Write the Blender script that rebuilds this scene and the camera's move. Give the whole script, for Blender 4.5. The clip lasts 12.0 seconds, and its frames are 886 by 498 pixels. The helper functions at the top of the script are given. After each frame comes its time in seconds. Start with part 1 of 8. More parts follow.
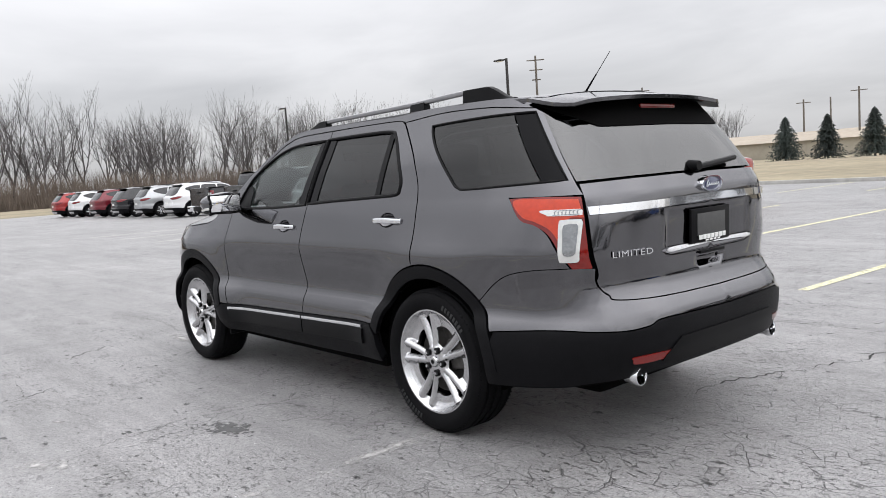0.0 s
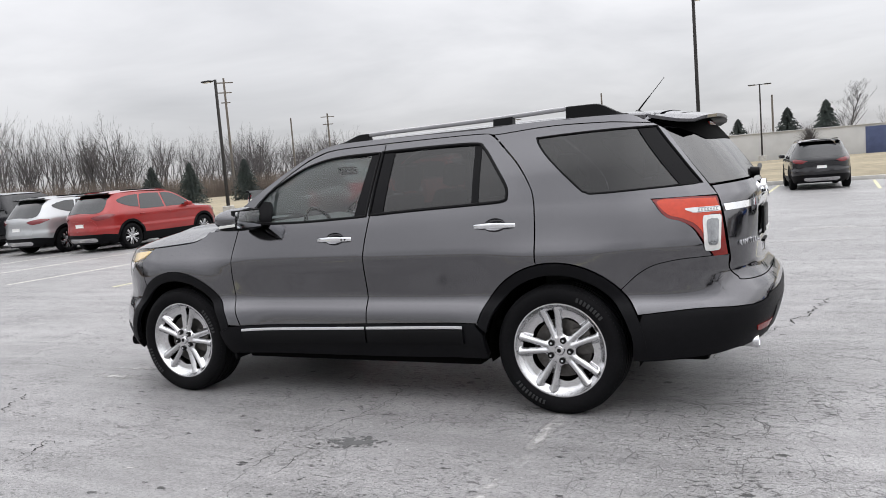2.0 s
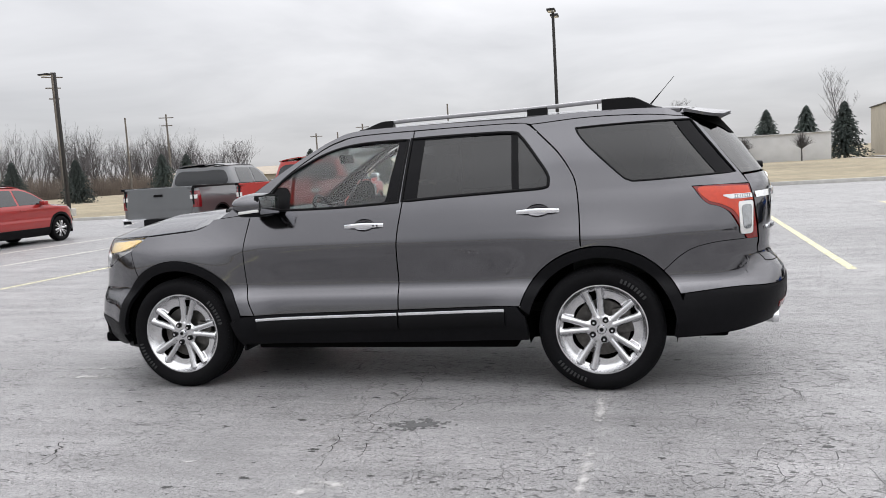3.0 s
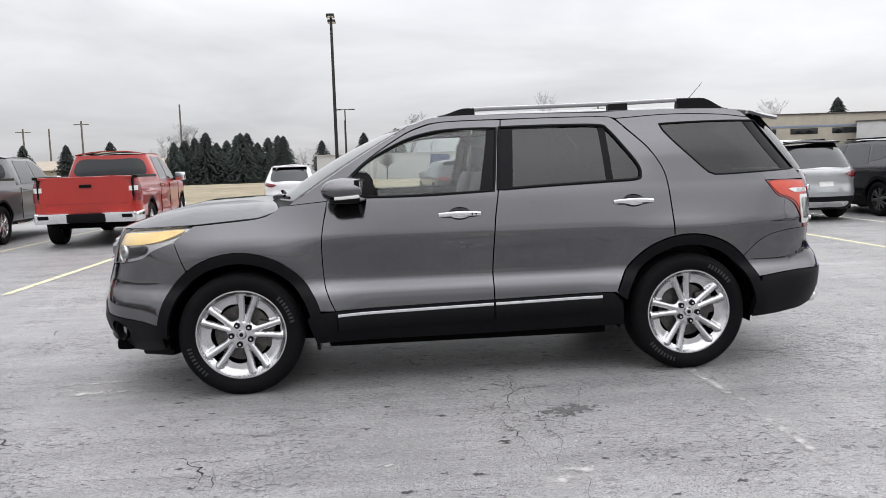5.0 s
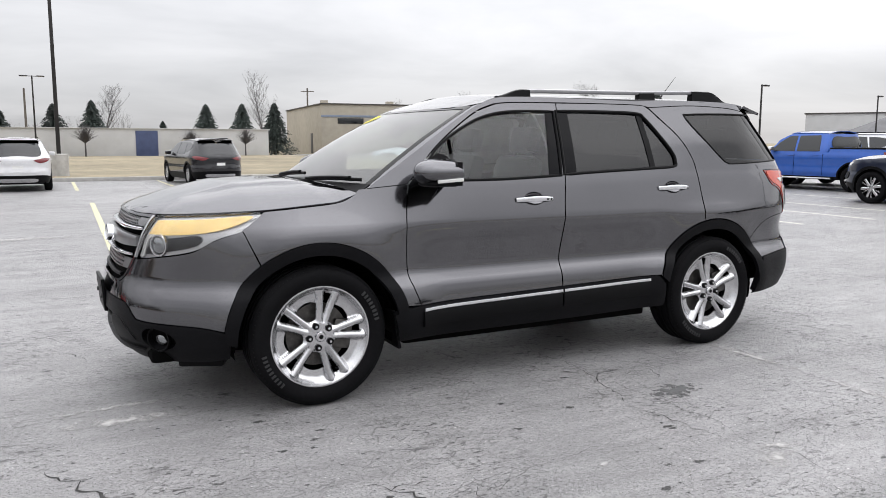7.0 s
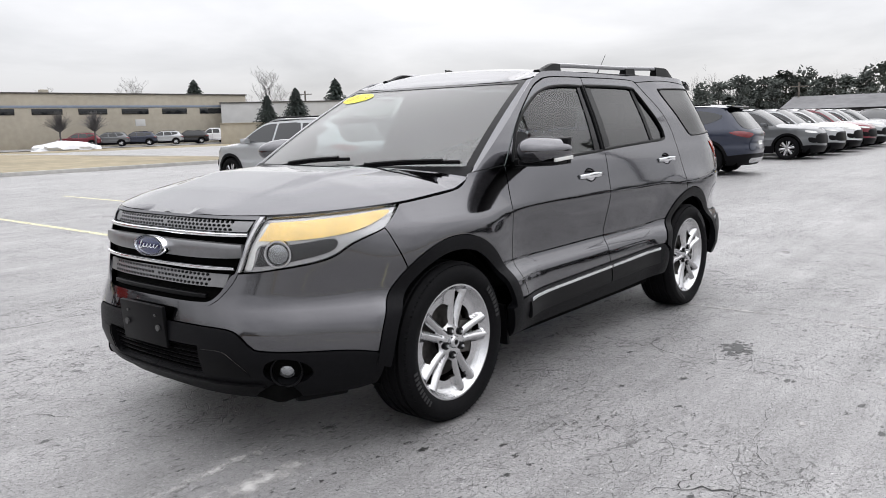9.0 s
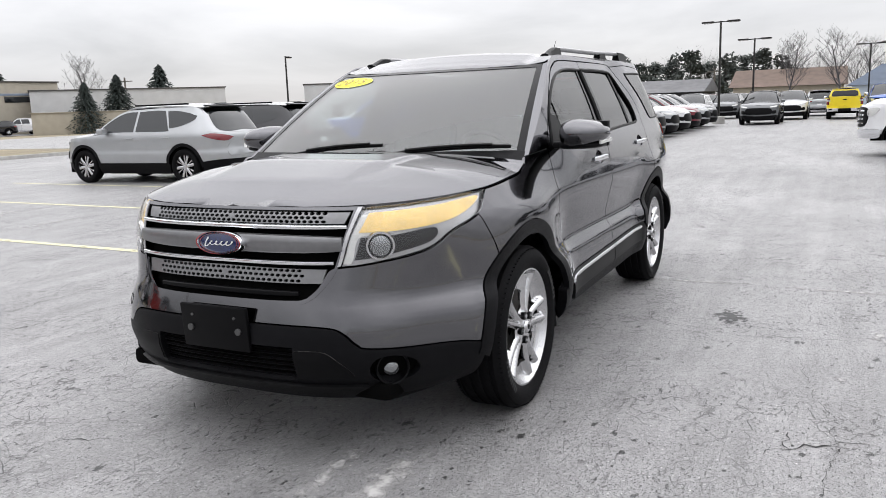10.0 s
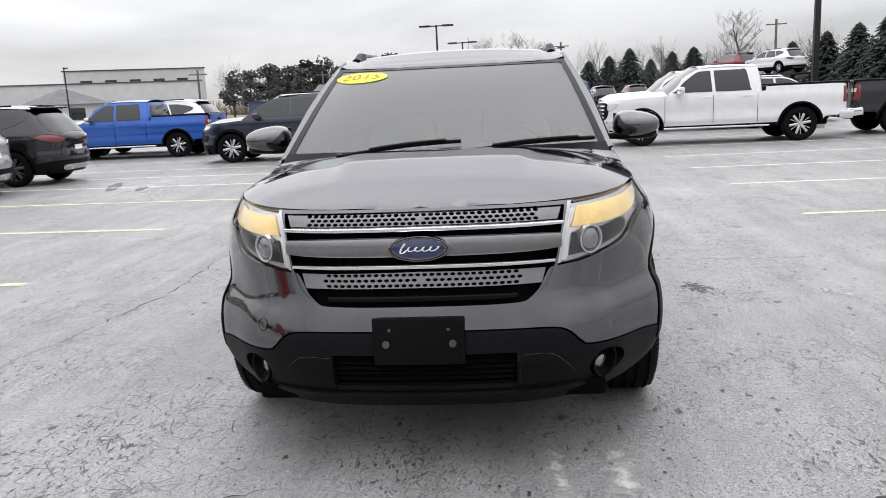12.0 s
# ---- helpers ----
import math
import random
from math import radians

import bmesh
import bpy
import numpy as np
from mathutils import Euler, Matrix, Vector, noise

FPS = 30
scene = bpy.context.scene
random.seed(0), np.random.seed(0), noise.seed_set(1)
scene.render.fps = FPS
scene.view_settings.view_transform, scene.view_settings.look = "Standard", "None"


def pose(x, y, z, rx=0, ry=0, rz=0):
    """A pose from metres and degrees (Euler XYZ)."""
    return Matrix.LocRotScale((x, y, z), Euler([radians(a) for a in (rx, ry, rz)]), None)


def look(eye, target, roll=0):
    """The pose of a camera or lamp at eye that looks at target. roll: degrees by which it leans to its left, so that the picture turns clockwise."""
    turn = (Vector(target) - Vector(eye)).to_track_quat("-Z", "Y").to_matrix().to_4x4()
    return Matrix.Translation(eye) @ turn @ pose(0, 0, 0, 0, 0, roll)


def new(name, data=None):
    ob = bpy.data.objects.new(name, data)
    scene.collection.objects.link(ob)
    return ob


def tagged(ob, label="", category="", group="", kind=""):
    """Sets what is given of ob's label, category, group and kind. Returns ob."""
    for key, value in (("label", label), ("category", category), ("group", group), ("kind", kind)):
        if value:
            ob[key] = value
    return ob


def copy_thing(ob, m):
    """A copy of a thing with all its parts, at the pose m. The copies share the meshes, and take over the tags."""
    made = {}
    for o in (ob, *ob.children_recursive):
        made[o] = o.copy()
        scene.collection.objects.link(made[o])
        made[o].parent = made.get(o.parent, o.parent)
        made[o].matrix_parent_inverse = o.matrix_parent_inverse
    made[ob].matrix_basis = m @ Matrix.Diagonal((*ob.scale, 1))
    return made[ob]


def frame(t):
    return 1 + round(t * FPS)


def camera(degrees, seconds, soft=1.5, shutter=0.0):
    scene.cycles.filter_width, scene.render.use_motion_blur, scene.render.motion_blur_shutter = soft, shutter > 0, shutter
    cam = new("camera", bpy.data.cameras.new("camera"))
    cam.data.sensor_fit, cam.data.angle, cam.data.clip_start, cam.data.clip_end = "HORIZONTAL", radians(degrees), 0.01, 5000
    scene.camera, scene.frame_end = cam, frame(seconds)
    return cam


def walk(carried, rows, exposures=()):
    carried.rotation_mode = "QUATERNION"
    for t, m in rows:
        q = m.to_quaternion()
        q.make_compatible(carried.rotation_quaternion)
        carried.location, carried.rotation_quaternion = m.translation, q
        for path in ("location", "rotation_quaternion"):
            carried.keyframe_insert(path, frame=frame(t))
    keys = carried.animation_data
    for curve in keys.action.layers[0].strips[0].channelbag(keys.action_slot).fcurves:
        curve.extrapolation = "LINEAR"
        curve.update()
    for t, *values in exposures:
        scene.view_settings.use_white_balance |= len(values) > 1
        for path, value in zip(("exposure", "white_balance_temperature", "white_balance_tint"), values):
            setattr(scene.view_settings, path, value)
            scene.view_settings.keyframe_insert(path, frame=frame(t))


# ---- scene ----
cam = camera(58.8, 12.0, 0.9)
PATH = [
    (0, (4.556, -3.492, 1.36), (3.04, -2.202, 1.164), -3.9),
    (0.5, (4.175, -3.956, 1.384), (2.796, -2.52, 1.19), -4.2),
    (1, (3.791, -4.393, 1.409), (2.567, -2.824, 1.217), -4.4),
    (1.5, (3.327, -4.808, 1.434), (2.269, -3.122, 1.241), -4.7),
    (2, (2.837, -5.207, 1.452), (1.957, -3.422, 1.257), -4.6),
    (2.5, (2.255, -5.476, 1.439), (1.565, -3.609, 1.244), -4.0),
    (2.7, (2.033, -5.585, 1.421), (1.42, -3.692, 1.221), -3.8),
    (4.3, (0.22, -5.873, 1.386), (0.178, -3.884, 1.183), -2.4),
    (4.5, (-0.031, -5.849, 1.383), (-0.008, -3.86, 1.172), -2.2),
    (5, (-0.634, -5.824, 1.382), (-0.444, -3.845, 1.168), -1.8),
    (5.5, (-1.204, -5.721, 1.378), (-0.838, -3.767, 1.159), -1.3),
    (6, (-1.759, -5.52, 1.389), (-1.208, -3.612, 1.155), -0.7),
    (6.5, (-2.276, -5.282, 1.412), (-1.539, -3.439, 1.163), -0.1),
    (7, (-2.747, -4.908, 1.41), (-1.832, -3.15, 1.141), 0.1),
    (7.2, (-2.937, -4.765, 1.384), (-1.956, -3.044, 1.108), 0.1),
    (8.8, (-4.116, -3.409, 1.393), (-2.641, -2.094, 1.083), -1.4),
    (9, (-4.245, -3.187, 1.386), (-2.71, -1.943, 1.075), -1.5),
    (9.5, (-4.557, -2.723, 1.41), (-2.903, -1.649, 1.073), -1.7),
    (10, (-4.781, -2.23, 1.403), (-3.025, -1.342, 1.048), -2.0),
    (10.5, (-4.973, -1.709, 1.415), (-3.136, -1.013, 1.04), -2.4),
    (11, (-5.121, -1.233, 1.436), (-3.226, -0.725, 1.05), -2.8),
    (11.5, (-5.179, -0.772, 1.438), (-3.246, -0.438, 1.05), -2.9),
    (12, (-5.218, -0.354, 1.443), (-3.263, -0.172, 1.062), -2.7),
]
walk(cam, [(t, look(eye, target, roll)) for t, eye, target, roll in PATH])
# the rest
from mathutils.geometry import delaunay_2d_cdt

# ---- sky and light: a bright overcast day ----
world = bpy.data.worlds.new("overcast_sky")
scene.world = world
world.use_nodes = True
wn, wl = world.node_tree.nodes, world.node_tree.links
wn.clear()


def wnode(kind, **values):
    n = wn.new(kind)
    for key, value in values.items():
        n.inputs[key].default_value = value
    return n


SUN_UP, SUN_AZ = 42.0, 28.0
sky = wn.new("ShaderNodeTexSky")
sky.sky_type, sky.sun_disc = "NISHITA", False
sky.sun_elevation, sky.sun_rotation = radians(SUN_UP), radians(90 - SUN_AZ)
coord, split = wn.new("ShaderNodeTexCoord"), wn.new("ShaderNodeSeparateXYZ")
wl.new(coord.outputs["Generated"], split.inputs[0])


def wmath(op, a, b=None):
    n = wn.new("ShaderNodeMath")
    n.operation = op
    for k, v in enumerate((a, b)):
        if v is None:
            continue
        if isinstance(v, (int, float)):
            n.inputs[k].default_value = v
        else:
            wl.new(v, n.inputs[k])
    return n.outputs[0]


up = wmath("MAXIMUM", split.outputs[2], 0.0)
flat = wmath("ADD", up, 0.16)
cloud_at = wn.new("ShaderNodeCombineXYZ")
wl.new(wmath("DIVIDE", split.outputs[0], flat), cloud_at.inputs[0])
wl.new(wmath("DIVIDE", split.outputs[1], flat), cloud_at.inputs[1])
clouds = wnode("ShaderNodeTexNoise", Scale=0.75, Detail=6.0, Roughness=0.52, Distortion=0.35)
wl.new(cloud_at.outputs[0], clouds.inputs["Vector"])
tone = wn.new("ShaderNodeValToRGB")
tone.color_ramp.elements[0].position, tone.color_ramp.elements[0].color = 0.30, (0.69, 0.695, 0.725, 1)
tone.color_ramp.elements[1].position, tone.color_ramp.elements[1].color = 0.62, (0.95, 0.95, 0.98, 1)
wl.new(clouds.outputs["Fac"], tone.inputs[0])
# an overcast sky is about three times as bright overhead as at the horizon
zenith = wmath("ADD", wmath("MULTIPLY", up, 2.6), 0.74)
cloud_light = wn.new("ShaderNodeVectorMath")
cloud_light.operation = "SCALE"
wl.new(tone.outputs[0], cloud_light.inputs[0])
# thin cloud glows broadly round the hidden sun
toward_sun = wn.new("ShaderNodeVectorMath")
toward_sun.operation = "DOT_PRODUCT"
toward_sun.inputs[1].default_value = (math.cos(radians(SUN_UP)) * math.cos(radians(SUN_AZ)), math.cos(radians(SUN_UP)) * math.sin(radians(SUN_AZ)), math.sin(radians(SUN_UP)))
wl.new(coord.outputs["Generated"], toward_sun.inputs[0])
glow = wmath("ADD", wmath("MULTIPLY", wmath("POWER", wmath("MAXIMUM", toward_sun.outputs["Value"], 0.0), 1.5), 0.26), 0.84)
wl.new(wmath("MULTIPLY", zenith, glow), cloud_light.inputs["Scale"])
thin = wn.new("ShaderNodeVectorMath")
thin.operation = "SCALE"
thin.inputs["Scale"].default_value = 0.1
wl.new(sky.outputs[0], thin.inputs[0])
veil = wn.new("ShaderNodeMixRGB")
veil.inputs[0].default_value = 0.93
wl.new(thin.outputs[0], veil.inputs[1])
wl.new(cloud_light.outputs[0], veil.inputs[2])
backdrop, wout = wn.new("ShaderNodeBackground"), wn.new("ShaderNodeOutputWorld")
wl.new(veil.outputs[0], backdrop.inputs[0])
backdrop.inputs[1].default_value = 1.0
wl.new(backdrop.outputs[0], wout.inputs[0])

sun = new("sun", bpy.data.lights.new("sun", "SUN"))
sun.data.energy, sun.data.angle, sun.data.color = 0.5, radians(110), (1.0, 0.97, 0.93)
sun.matrix_world = look((30 * math.cos(radians(SUN_AZ)), 30 * math.sin(radians(SUN_AZ)), 30 * math.tan(radians(SUN_UP))), (0, 0, 0))


# ---- materials ----
def material(name, color, rough=0.5, metal=0.0, vary=0.0, grain=30.0, bump=0.0, coat=0.0, spec=0.5, fine=0.0, random_tint=0.0):
    """A surface with colour variation at two scales and fine relief."""
    m = bpy.data.materials.new(name)
    m.use_nodes = True
    nt = m.node_tree
    b = nt.nodes["Principled BSDF"]
    b.inputs["Base Color"].default_value = (*color, 1)
    b.inputs["Roughness"].default_value, b.inputs["Metallic"].default_value = rough, metal
    b.inputs["Coat Weight"].default_value, b.inputs["Coat Roughness"].default_value = coat, 0.04
    b.inputs["Specular IOR Level"].default_value = spec
    at = nt.nodes.new("ShaderNodeTexCoord").outputs["Object"]

    def noise_node(scale, detail=4):
        n = nt.nodes.new("ShaderNodeTexNoise")
        n.inputs["Scale"].default_value, n.inputs["Detail"].default_value = scale, detail
        nt.links.new(at, n.inputs["Vector"])
        return n.outputs["Fac"]

    if vary or random_tint:
        mix = nt.nodes.new("ShaderNodeHueSaturation")
        mix.inputs["Color"].default_value = (*color, 1)
        total = None
        for scale, share in ((grain, vary), (grain / 9, vary)):
            r = nt.nodes.new("ShaderNodeMapRange")
            r.inputs["From Min"].default_value, r.inputs["From Max"].default_value = 0.3, 0.7
            r.inputs["To Min"].default_value, r.inputs["To Max"].default_value = 1 - share, 1 + share
            nt.links.new(noise_node(scale), r.inputs[0])
            if total is None:
                total = r.outputs[0]
            else:
                mul = nt.nodes.new("ShaderNodeMath")
                mul.operation = "MULTIPLY"
                nt.links.new(total, mul.inputs[0]), nt.links.new(r.outputs[0], mul.inputs[1])
                total = mul.outputs[0]
        if random_tint:
            info, r = nt.nodes.new("ShaderNodeObjectInfo"), nt.nodes.new("ShaderNodeMapRange")
            r.inputs["To Min"].default_value, r.inputs["To Max"].default_value = 1 - random_tint, 1 + random_tint
            nt.links.new(info.outputs["Random"], r.inputs[0])
            mul = nt.nodes.new("ShaderNodeMath")
            mul.operation = "MULTIPLY"
            nt.links.new(total, mul.inputs[0]), nt.links.new(r.outputs[0], mul.inputs[1])
            total = mul.outputs[0]
        nt.links.new(total, mix.inputs["Value"])
        nt.links.new(mix.outputs[0], b.inputs["Base Color"])
    if bump:
        bn = nt.nodes.new("ShaderNodeBump")
        bn.inputs["Strength"].default_value, bn.inputs["Distance"].default_value = 1.0, bump
        nt.links.new(noise_node(fine or grain * 3, 5), bn.inputs["Height"])
        nt.links.new(bn.outputs[0], b.inputs["Normal"])
    return m


def glass(name, tint, amount, rough=0.02, ior=1.55):
    """Car glass: part see-through by its tint, part mirror by its angle."""
    m = bpy.data.materials.new(name)
    m.use_nodes = True
    nt = m.node_tree
    nt.nodes.clear()
    out, mix = nt.nodes.new("ShaderNodeOutputMaterial"), nt.nodes.new("ShaderNodeMixShader")
    clear, shine, face = nt.nodes.new("ShaderNodeBsdfTransparent"), nt.nodes.new("ShaderNodeBsdfGlossy"), nt.nodes.new("ShaderNodeLayerWeight")
    clear.inputs[0].default_value = (*[c * amount for c in tint], 1)
    shine.inputs["Roughness"].default_value = rough
    # the same mirror share from both faces of the thin pane
    face.inputs[0].default_value = 0.5
    base = ((ior - 1) / (ior + 1)) ** 2
    steep, share = nt.nodes.new("ShaderNodeMath"), nt.nodes.new("ShaderNodeMath")
    steep.operation, share.operation = "POWER", "MULTIPLY_ADD"
    steep.inputs[1].default_value = 5.0
    share.inputs[1].default_value, share.inputs[2].default_value = 1 - base, base
    nt.links.new(face.outputs["Facing"], steep.inputs[0])
    nt.links.new(steep.outputs[0], share.inputs[0])
    nt.links.new(share.outputs[0], mix.inputs[0])
    nt.links.new(clear.outputs[0], mix.inputs[1])
    nt.links.new(shine.outputs[0], mix.inputs[2])
    nt.links.new(mix.outputs[0], out.inputs[0])
    return m


def car_paint(name, color, metal=0.0, flake=0.0, rough=0.35):
    m = material(name, color, rough, metal, vary=0.05 if not flake else flake, grain=4.0, coat=1.0)
    if metal:
        m.node_tree.nodes["Principled BSDF"].inputs["Specular Tint"].default_value = (0.42, 0.42, 0.44, 1)
    return m


M_GREY = car_paint("magnetic_grey_paint", (0.116, 0.115, 0.123), 1.0, 0.02, 0.11)
M_CLAD = material("black_textured_plastic", (0.0045, 0.0045, 0.0055), 0.48, 0, 0.15, 40, 0.0004, fine=900, spec=0.11)
M_CLADB = material("satin_black_plastic", (0.0032, 0.0032, 0.0038), 0.42, 0, 0.1, 30, spec=0.12)
M_GLOSSBLACK = material("gloss_black_trim", (0.003, 0.003, 0.004), 0.1, 0, 0.05, 10, spec=0.12)
# for the underbody, wells and recesses: their shade is put into the near-black colour
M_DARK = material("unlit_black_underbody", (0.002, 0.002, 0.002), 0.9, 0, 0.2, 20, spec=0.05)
M_RUBBER = material("tyre_rubber", (0.0045, 0.0045, 0.0052), 0.7, 0, 0.2, 60, 0.0006, fine=500, spec=0.10)
M_LETTER = material("worn_tyre_marking", (0.024, 0.024, 0.025), 0.8, 0, 0.2, 60)
M_CHROME = material("chrome", (0.85, 0.86, 0.88), 0.06, 1.0, 0.03, 20)
M_SILVER = material("silver_alloy", (0.60, 0.60, 0.61), 0.24, 1.0, 0.06, 25)
M_RAIL = material("satin_roof_rail_metal", (0.30, 0.30, 0.31), 0.38, 1.0, 0.06, 25)
M_ALLOYDARK = material("dark_alloy_shade", (0.16, 0.16, 0.165), 0.4, 0.9, 0.1, 25)
M_STEEL = material("brake_steel", (0.10, 0.095, 0.09), 0.5, 0.9, 0.25, 40)
M_MESH = material("silver_grille_plastic", (0.22, 0.22, 0.225), 0.30, 0.75, 0.05, 40)
M_REDLENS = material("red_lamp_lens", (0.17, 0.006, 0.004), 0.12, 0, 0.08, 50, coat=0.4)
M_ORANGELENS = material("orange_red_lamp_lens", (0.50, 0.036, 0.007), 0.12, 0, 0.08, 50, coat=0.4)
M_AMBER = material("amber_lamp_lens", (0.92, 0.64, 0.22), 0.2, 0, 0.12, 60, coat=1.0)
M_CLEARLENS = material("frosted_clear_lens", (0.72, 0.72, 0.70), 0.15, 0.35, 0.08, 60, coat=1.0)
M_LAMPGREY = material("lamp_housing_grey", (0.50, 0.50, 0.51), 0.25, 0.5, 0.1, 40, coat=0.5)
M_FOGLENS = material("dim_fog_lamp_lens", (0.30, 0.31, 0.32), 0.12, 0.8, 0.15, 90, coat=1.0)
M_BADGE = material("deep_blue_enamel", (0.008, 0.016, 0.075), 0.15, 0, 0.05, 30, coat=1.0)
M_GLASS = glass("clear_car_glass", (0.90, 0.95, 0.94), 0.92, 0.02, 1.8)
M_WSCREEN = glass("windscreen_glass", (0.72, 0.82, 0.80), 0.60, 0.28, 2.25)
M_PRIVACY = glass("dark_privacy_glass", (0.5, 0.52, 0.54), 0.10, 0.02, 1.72)
M_REARGLASS = glass("tinted_tailgate_glass", (0.5, 0.52, 0.54), 0.10, 0.02, 2.25)
M_LAMPDARK = material("dark_lamp_housing", (0.02, 0.02, 0.022), 0.28, 0, 0.15, 60, spec=0.35)
M_LENS = glass("lamp_cover_glass", (1, 1, 1), 0.95, 0.01)
M_SEAT = material("charcoal_leather", (0.014, 0.014, 0.014), 0.55, 0, 0.15, 15, 0.0008, fine=160)
M_DASH = material("grey_dashboard_plastic", (0.06, 0.06, 0.06), 0.6, 0, 0.1, 30, 0.0004, fine=600)
M_YELLOWSTICK = material("yellow_sticker", (0.85, 0.76, 0.04), 0.5, 0, 0.04, 20)
M_WHITEPAPER = material("white_print", (0.78, 0.78, 0.76), 0.5, 0, 0.05, 20)


# ---- mesh helpers ----
def mesh_object(name, verts, faces, mat, parent=None, label="", smooth=True, normals=None):
    me = bpy.data.meshes.new(name)
    me.from_pydata([tuple(map(float, v)) for v in verts], [], [tuple(map(int, q)) for q in faces])
    if mat:
        me.materials.append(mat)
    me.polygons.foreach_set("use_smooth", [smooth] * len(me.polygons))
    me.update()
    if normals is not None:
        me.normals_split_custom_set_from_vertices([tuple(map(float, n)) for n in normals])
    ob = new(name, me)
    if parent is not None:
        ob.parent = parent
    if label:
        ob["label"] = label
    return ob


def part(name, bm, mat, parent, label="", smooth_angle=35.0):
    """Links a bmesh as one mesh object under a thing or a part."""
    bmesh.ops.recalc_face_normals(bm, faces=bm.faces)
    me = bpy.data.meshes.new(name)
    bm.to_mesh(me)
    bm.free()
    me.materials.append(mat)
    me.polygons.foreach_set("use_smooth", [smooth_angle > 0] * len(me.polygons))
    if smooth_angle > 0:
        me.set_sharp_from_angle(angle=radians(smooth_angle))
    ob = new(name, me)
    if parent is not None:
        ob.parent = parent
    if label:
        ob["label"] = label
    return ob


def thing(name, at=(0, 0, 0), turn=0.0, label="", category="", group="", kind=""):
    ob = new(name)
    ob.matrix_basis = pose(*at, 0, 0, turn)
    return tagged(ob, label, category, group, kind)


def add_box(bm, size, at=(0, 0, 0), rot=(0, 0, 0), bevel=0.0, taper=1.0):
    m = pose(*at, *rot) @ Matrix.Diagonal((*size, 1))
    r = bmesh.ops.create_cube(bm, size=1.0)
    if taper != 1.0:
        for v in r["verts"]:
            if v.co.z > 0:
                v.co.x *= taper
                v.co.y *= taper
    bmesh.ops.transform(bm, matrix=m, verts=r["verts"])
    if bevel:
        edges = list({e for v in r["verts"] for e in v.link_edges})
        bmesh.ops.bevel(bm, geom=edges, offset=bevel, segments=2, affect="EDGES", profile=0.6)
    return bm


def add_cyl(bm, a, b, r1, r2=None, seg=16, caps=True):
    a, b = Vector(a), Vector(b)
    d = b - a
    m = Matrix.Translation((a + b) / 2) @ d.to_track_quat("Z", "Y").to_matrix().to_4x4()
    bmesh.ops.create_cone(bm, cap_ends=caps, segments=seg, radius1=r1, radius2=r1 if r2 is None else r2, depth=d.length, matrix=m)
    return bm


def lathe(bm, profile, seg=48, axis="y", closed=False, at=(0, 0, 0)):
    """Turns a profile of (radius, along) round an axis."""
    rings = []
    for k in range(seg):
        c, s = math.cos(2 * math.pi * k / seg), math.sin(2 * math.pi * k / seg)
        ring = []
        for r, y in profile:
            co = (r * c, y, r * s) if axis == "y" else ((r * c, r * s, y) if axis == "z" else (y, r * c, r * s))
            ring.append(bm.verts.new((co[0] + at[0], co[1] + at[1], co[2] + at[2])))
        rings.append(ring)
    n = len(profile)
    for k in range(seg):
        p, q = rings[k], rings[(k + 1) % seg]
        for j in range(n if closed else n - 1):
            bm.faces.new((p[j], p[(j + 1) % n], q[(j + 1) % n], q[j]))
    return bm


def sweep(bm, path, section, closed_path=False, up=(0, 0, 1), scale=None, caps=True):
    """Carries a closed section (side, up) along a path of points."""
    pts = [Vector(p) for p in path]
    rings = []
    for i, p in enumerate(pts):
        a = pts[i - 1] if i or closed_path else p
        b = pts[(i + 1) % len(pts)] if i + 1 < len(pts) or closed_path else p
        d = (b - a).normalized()
        sd = d.cross(Vector(up))
        sd = sd.normalized() if sd.length > 1e-6 else Vector((1, 0, 0))
        u = sd.cross(d)
        k = scale[i] if scale else 1.0
        rings.append([bm.verts.new(p + sd * (x * k) + u * (z * k)) for x, z in section])
    n = len(section)
    for i in range(len(rings) if closed_path else len(rings) - 1):
        p, q = rings[i], rings[(i + 1) % len(rings)]
        for j in range(n):
            bm.faces.new((p[j], p[(j + 1) % n], q[(j + 1) % n], q[j]))
    if caps and not closed_path:
        bm.faces.new(list(reversed(rings[0])))
        bm.faces.new(rings[-1])
    return bm


def oval(rx, rz, n=12, power=2.0):
    out = []
    for k in range(n):
        c, s = math.cos(2 * math.pi * k / n), math.sin(2 * math.pi * k / n)
        out.append((rx * math.copysign(abs(c) ** (2 / power), c), rz * math.copysign(abs(s) ** (2 / power), s)))
    return out


def spline(points, steps=7, closed=True):
    """A smooth line through (a, b) points; a third value marks a sharp corner."""
    pts = [np.array(p[:2], float) for p in points]
    sharp = [len(p) > 2 for p in points]
    n, out = len(pts), []
    for i in range(n if closed else n - 1):
        p1, p2 = pts[i], pts[(i + 1) % n]
        p0 = pts[i - 1] if (not sharp[i]) and (closed or i) else 2 * p1 - p2
        j = (i + 1) % n
        p3 = pts[(i + 2) % n] if (not sharp[j]) and (closed or i + 2 < n) else 2 * p2 - p1
        if sharp[i] and sharp[j]:
            k = max(2, steps)
        else:
            k = steps
        for s in np.linspace(0, 1, k, endpoint=False):
            out.append(0.5 * (2 * p1 + (p2 - p0) * s + (2 * p0 - 5 * p1 + 4 * p2 - p3) * s * s + (3 * p1 - p0 - 3 * p2 + p3) * s ** 3))
    if not closed:
        out.append(pts[-1])
    return np.array(out)


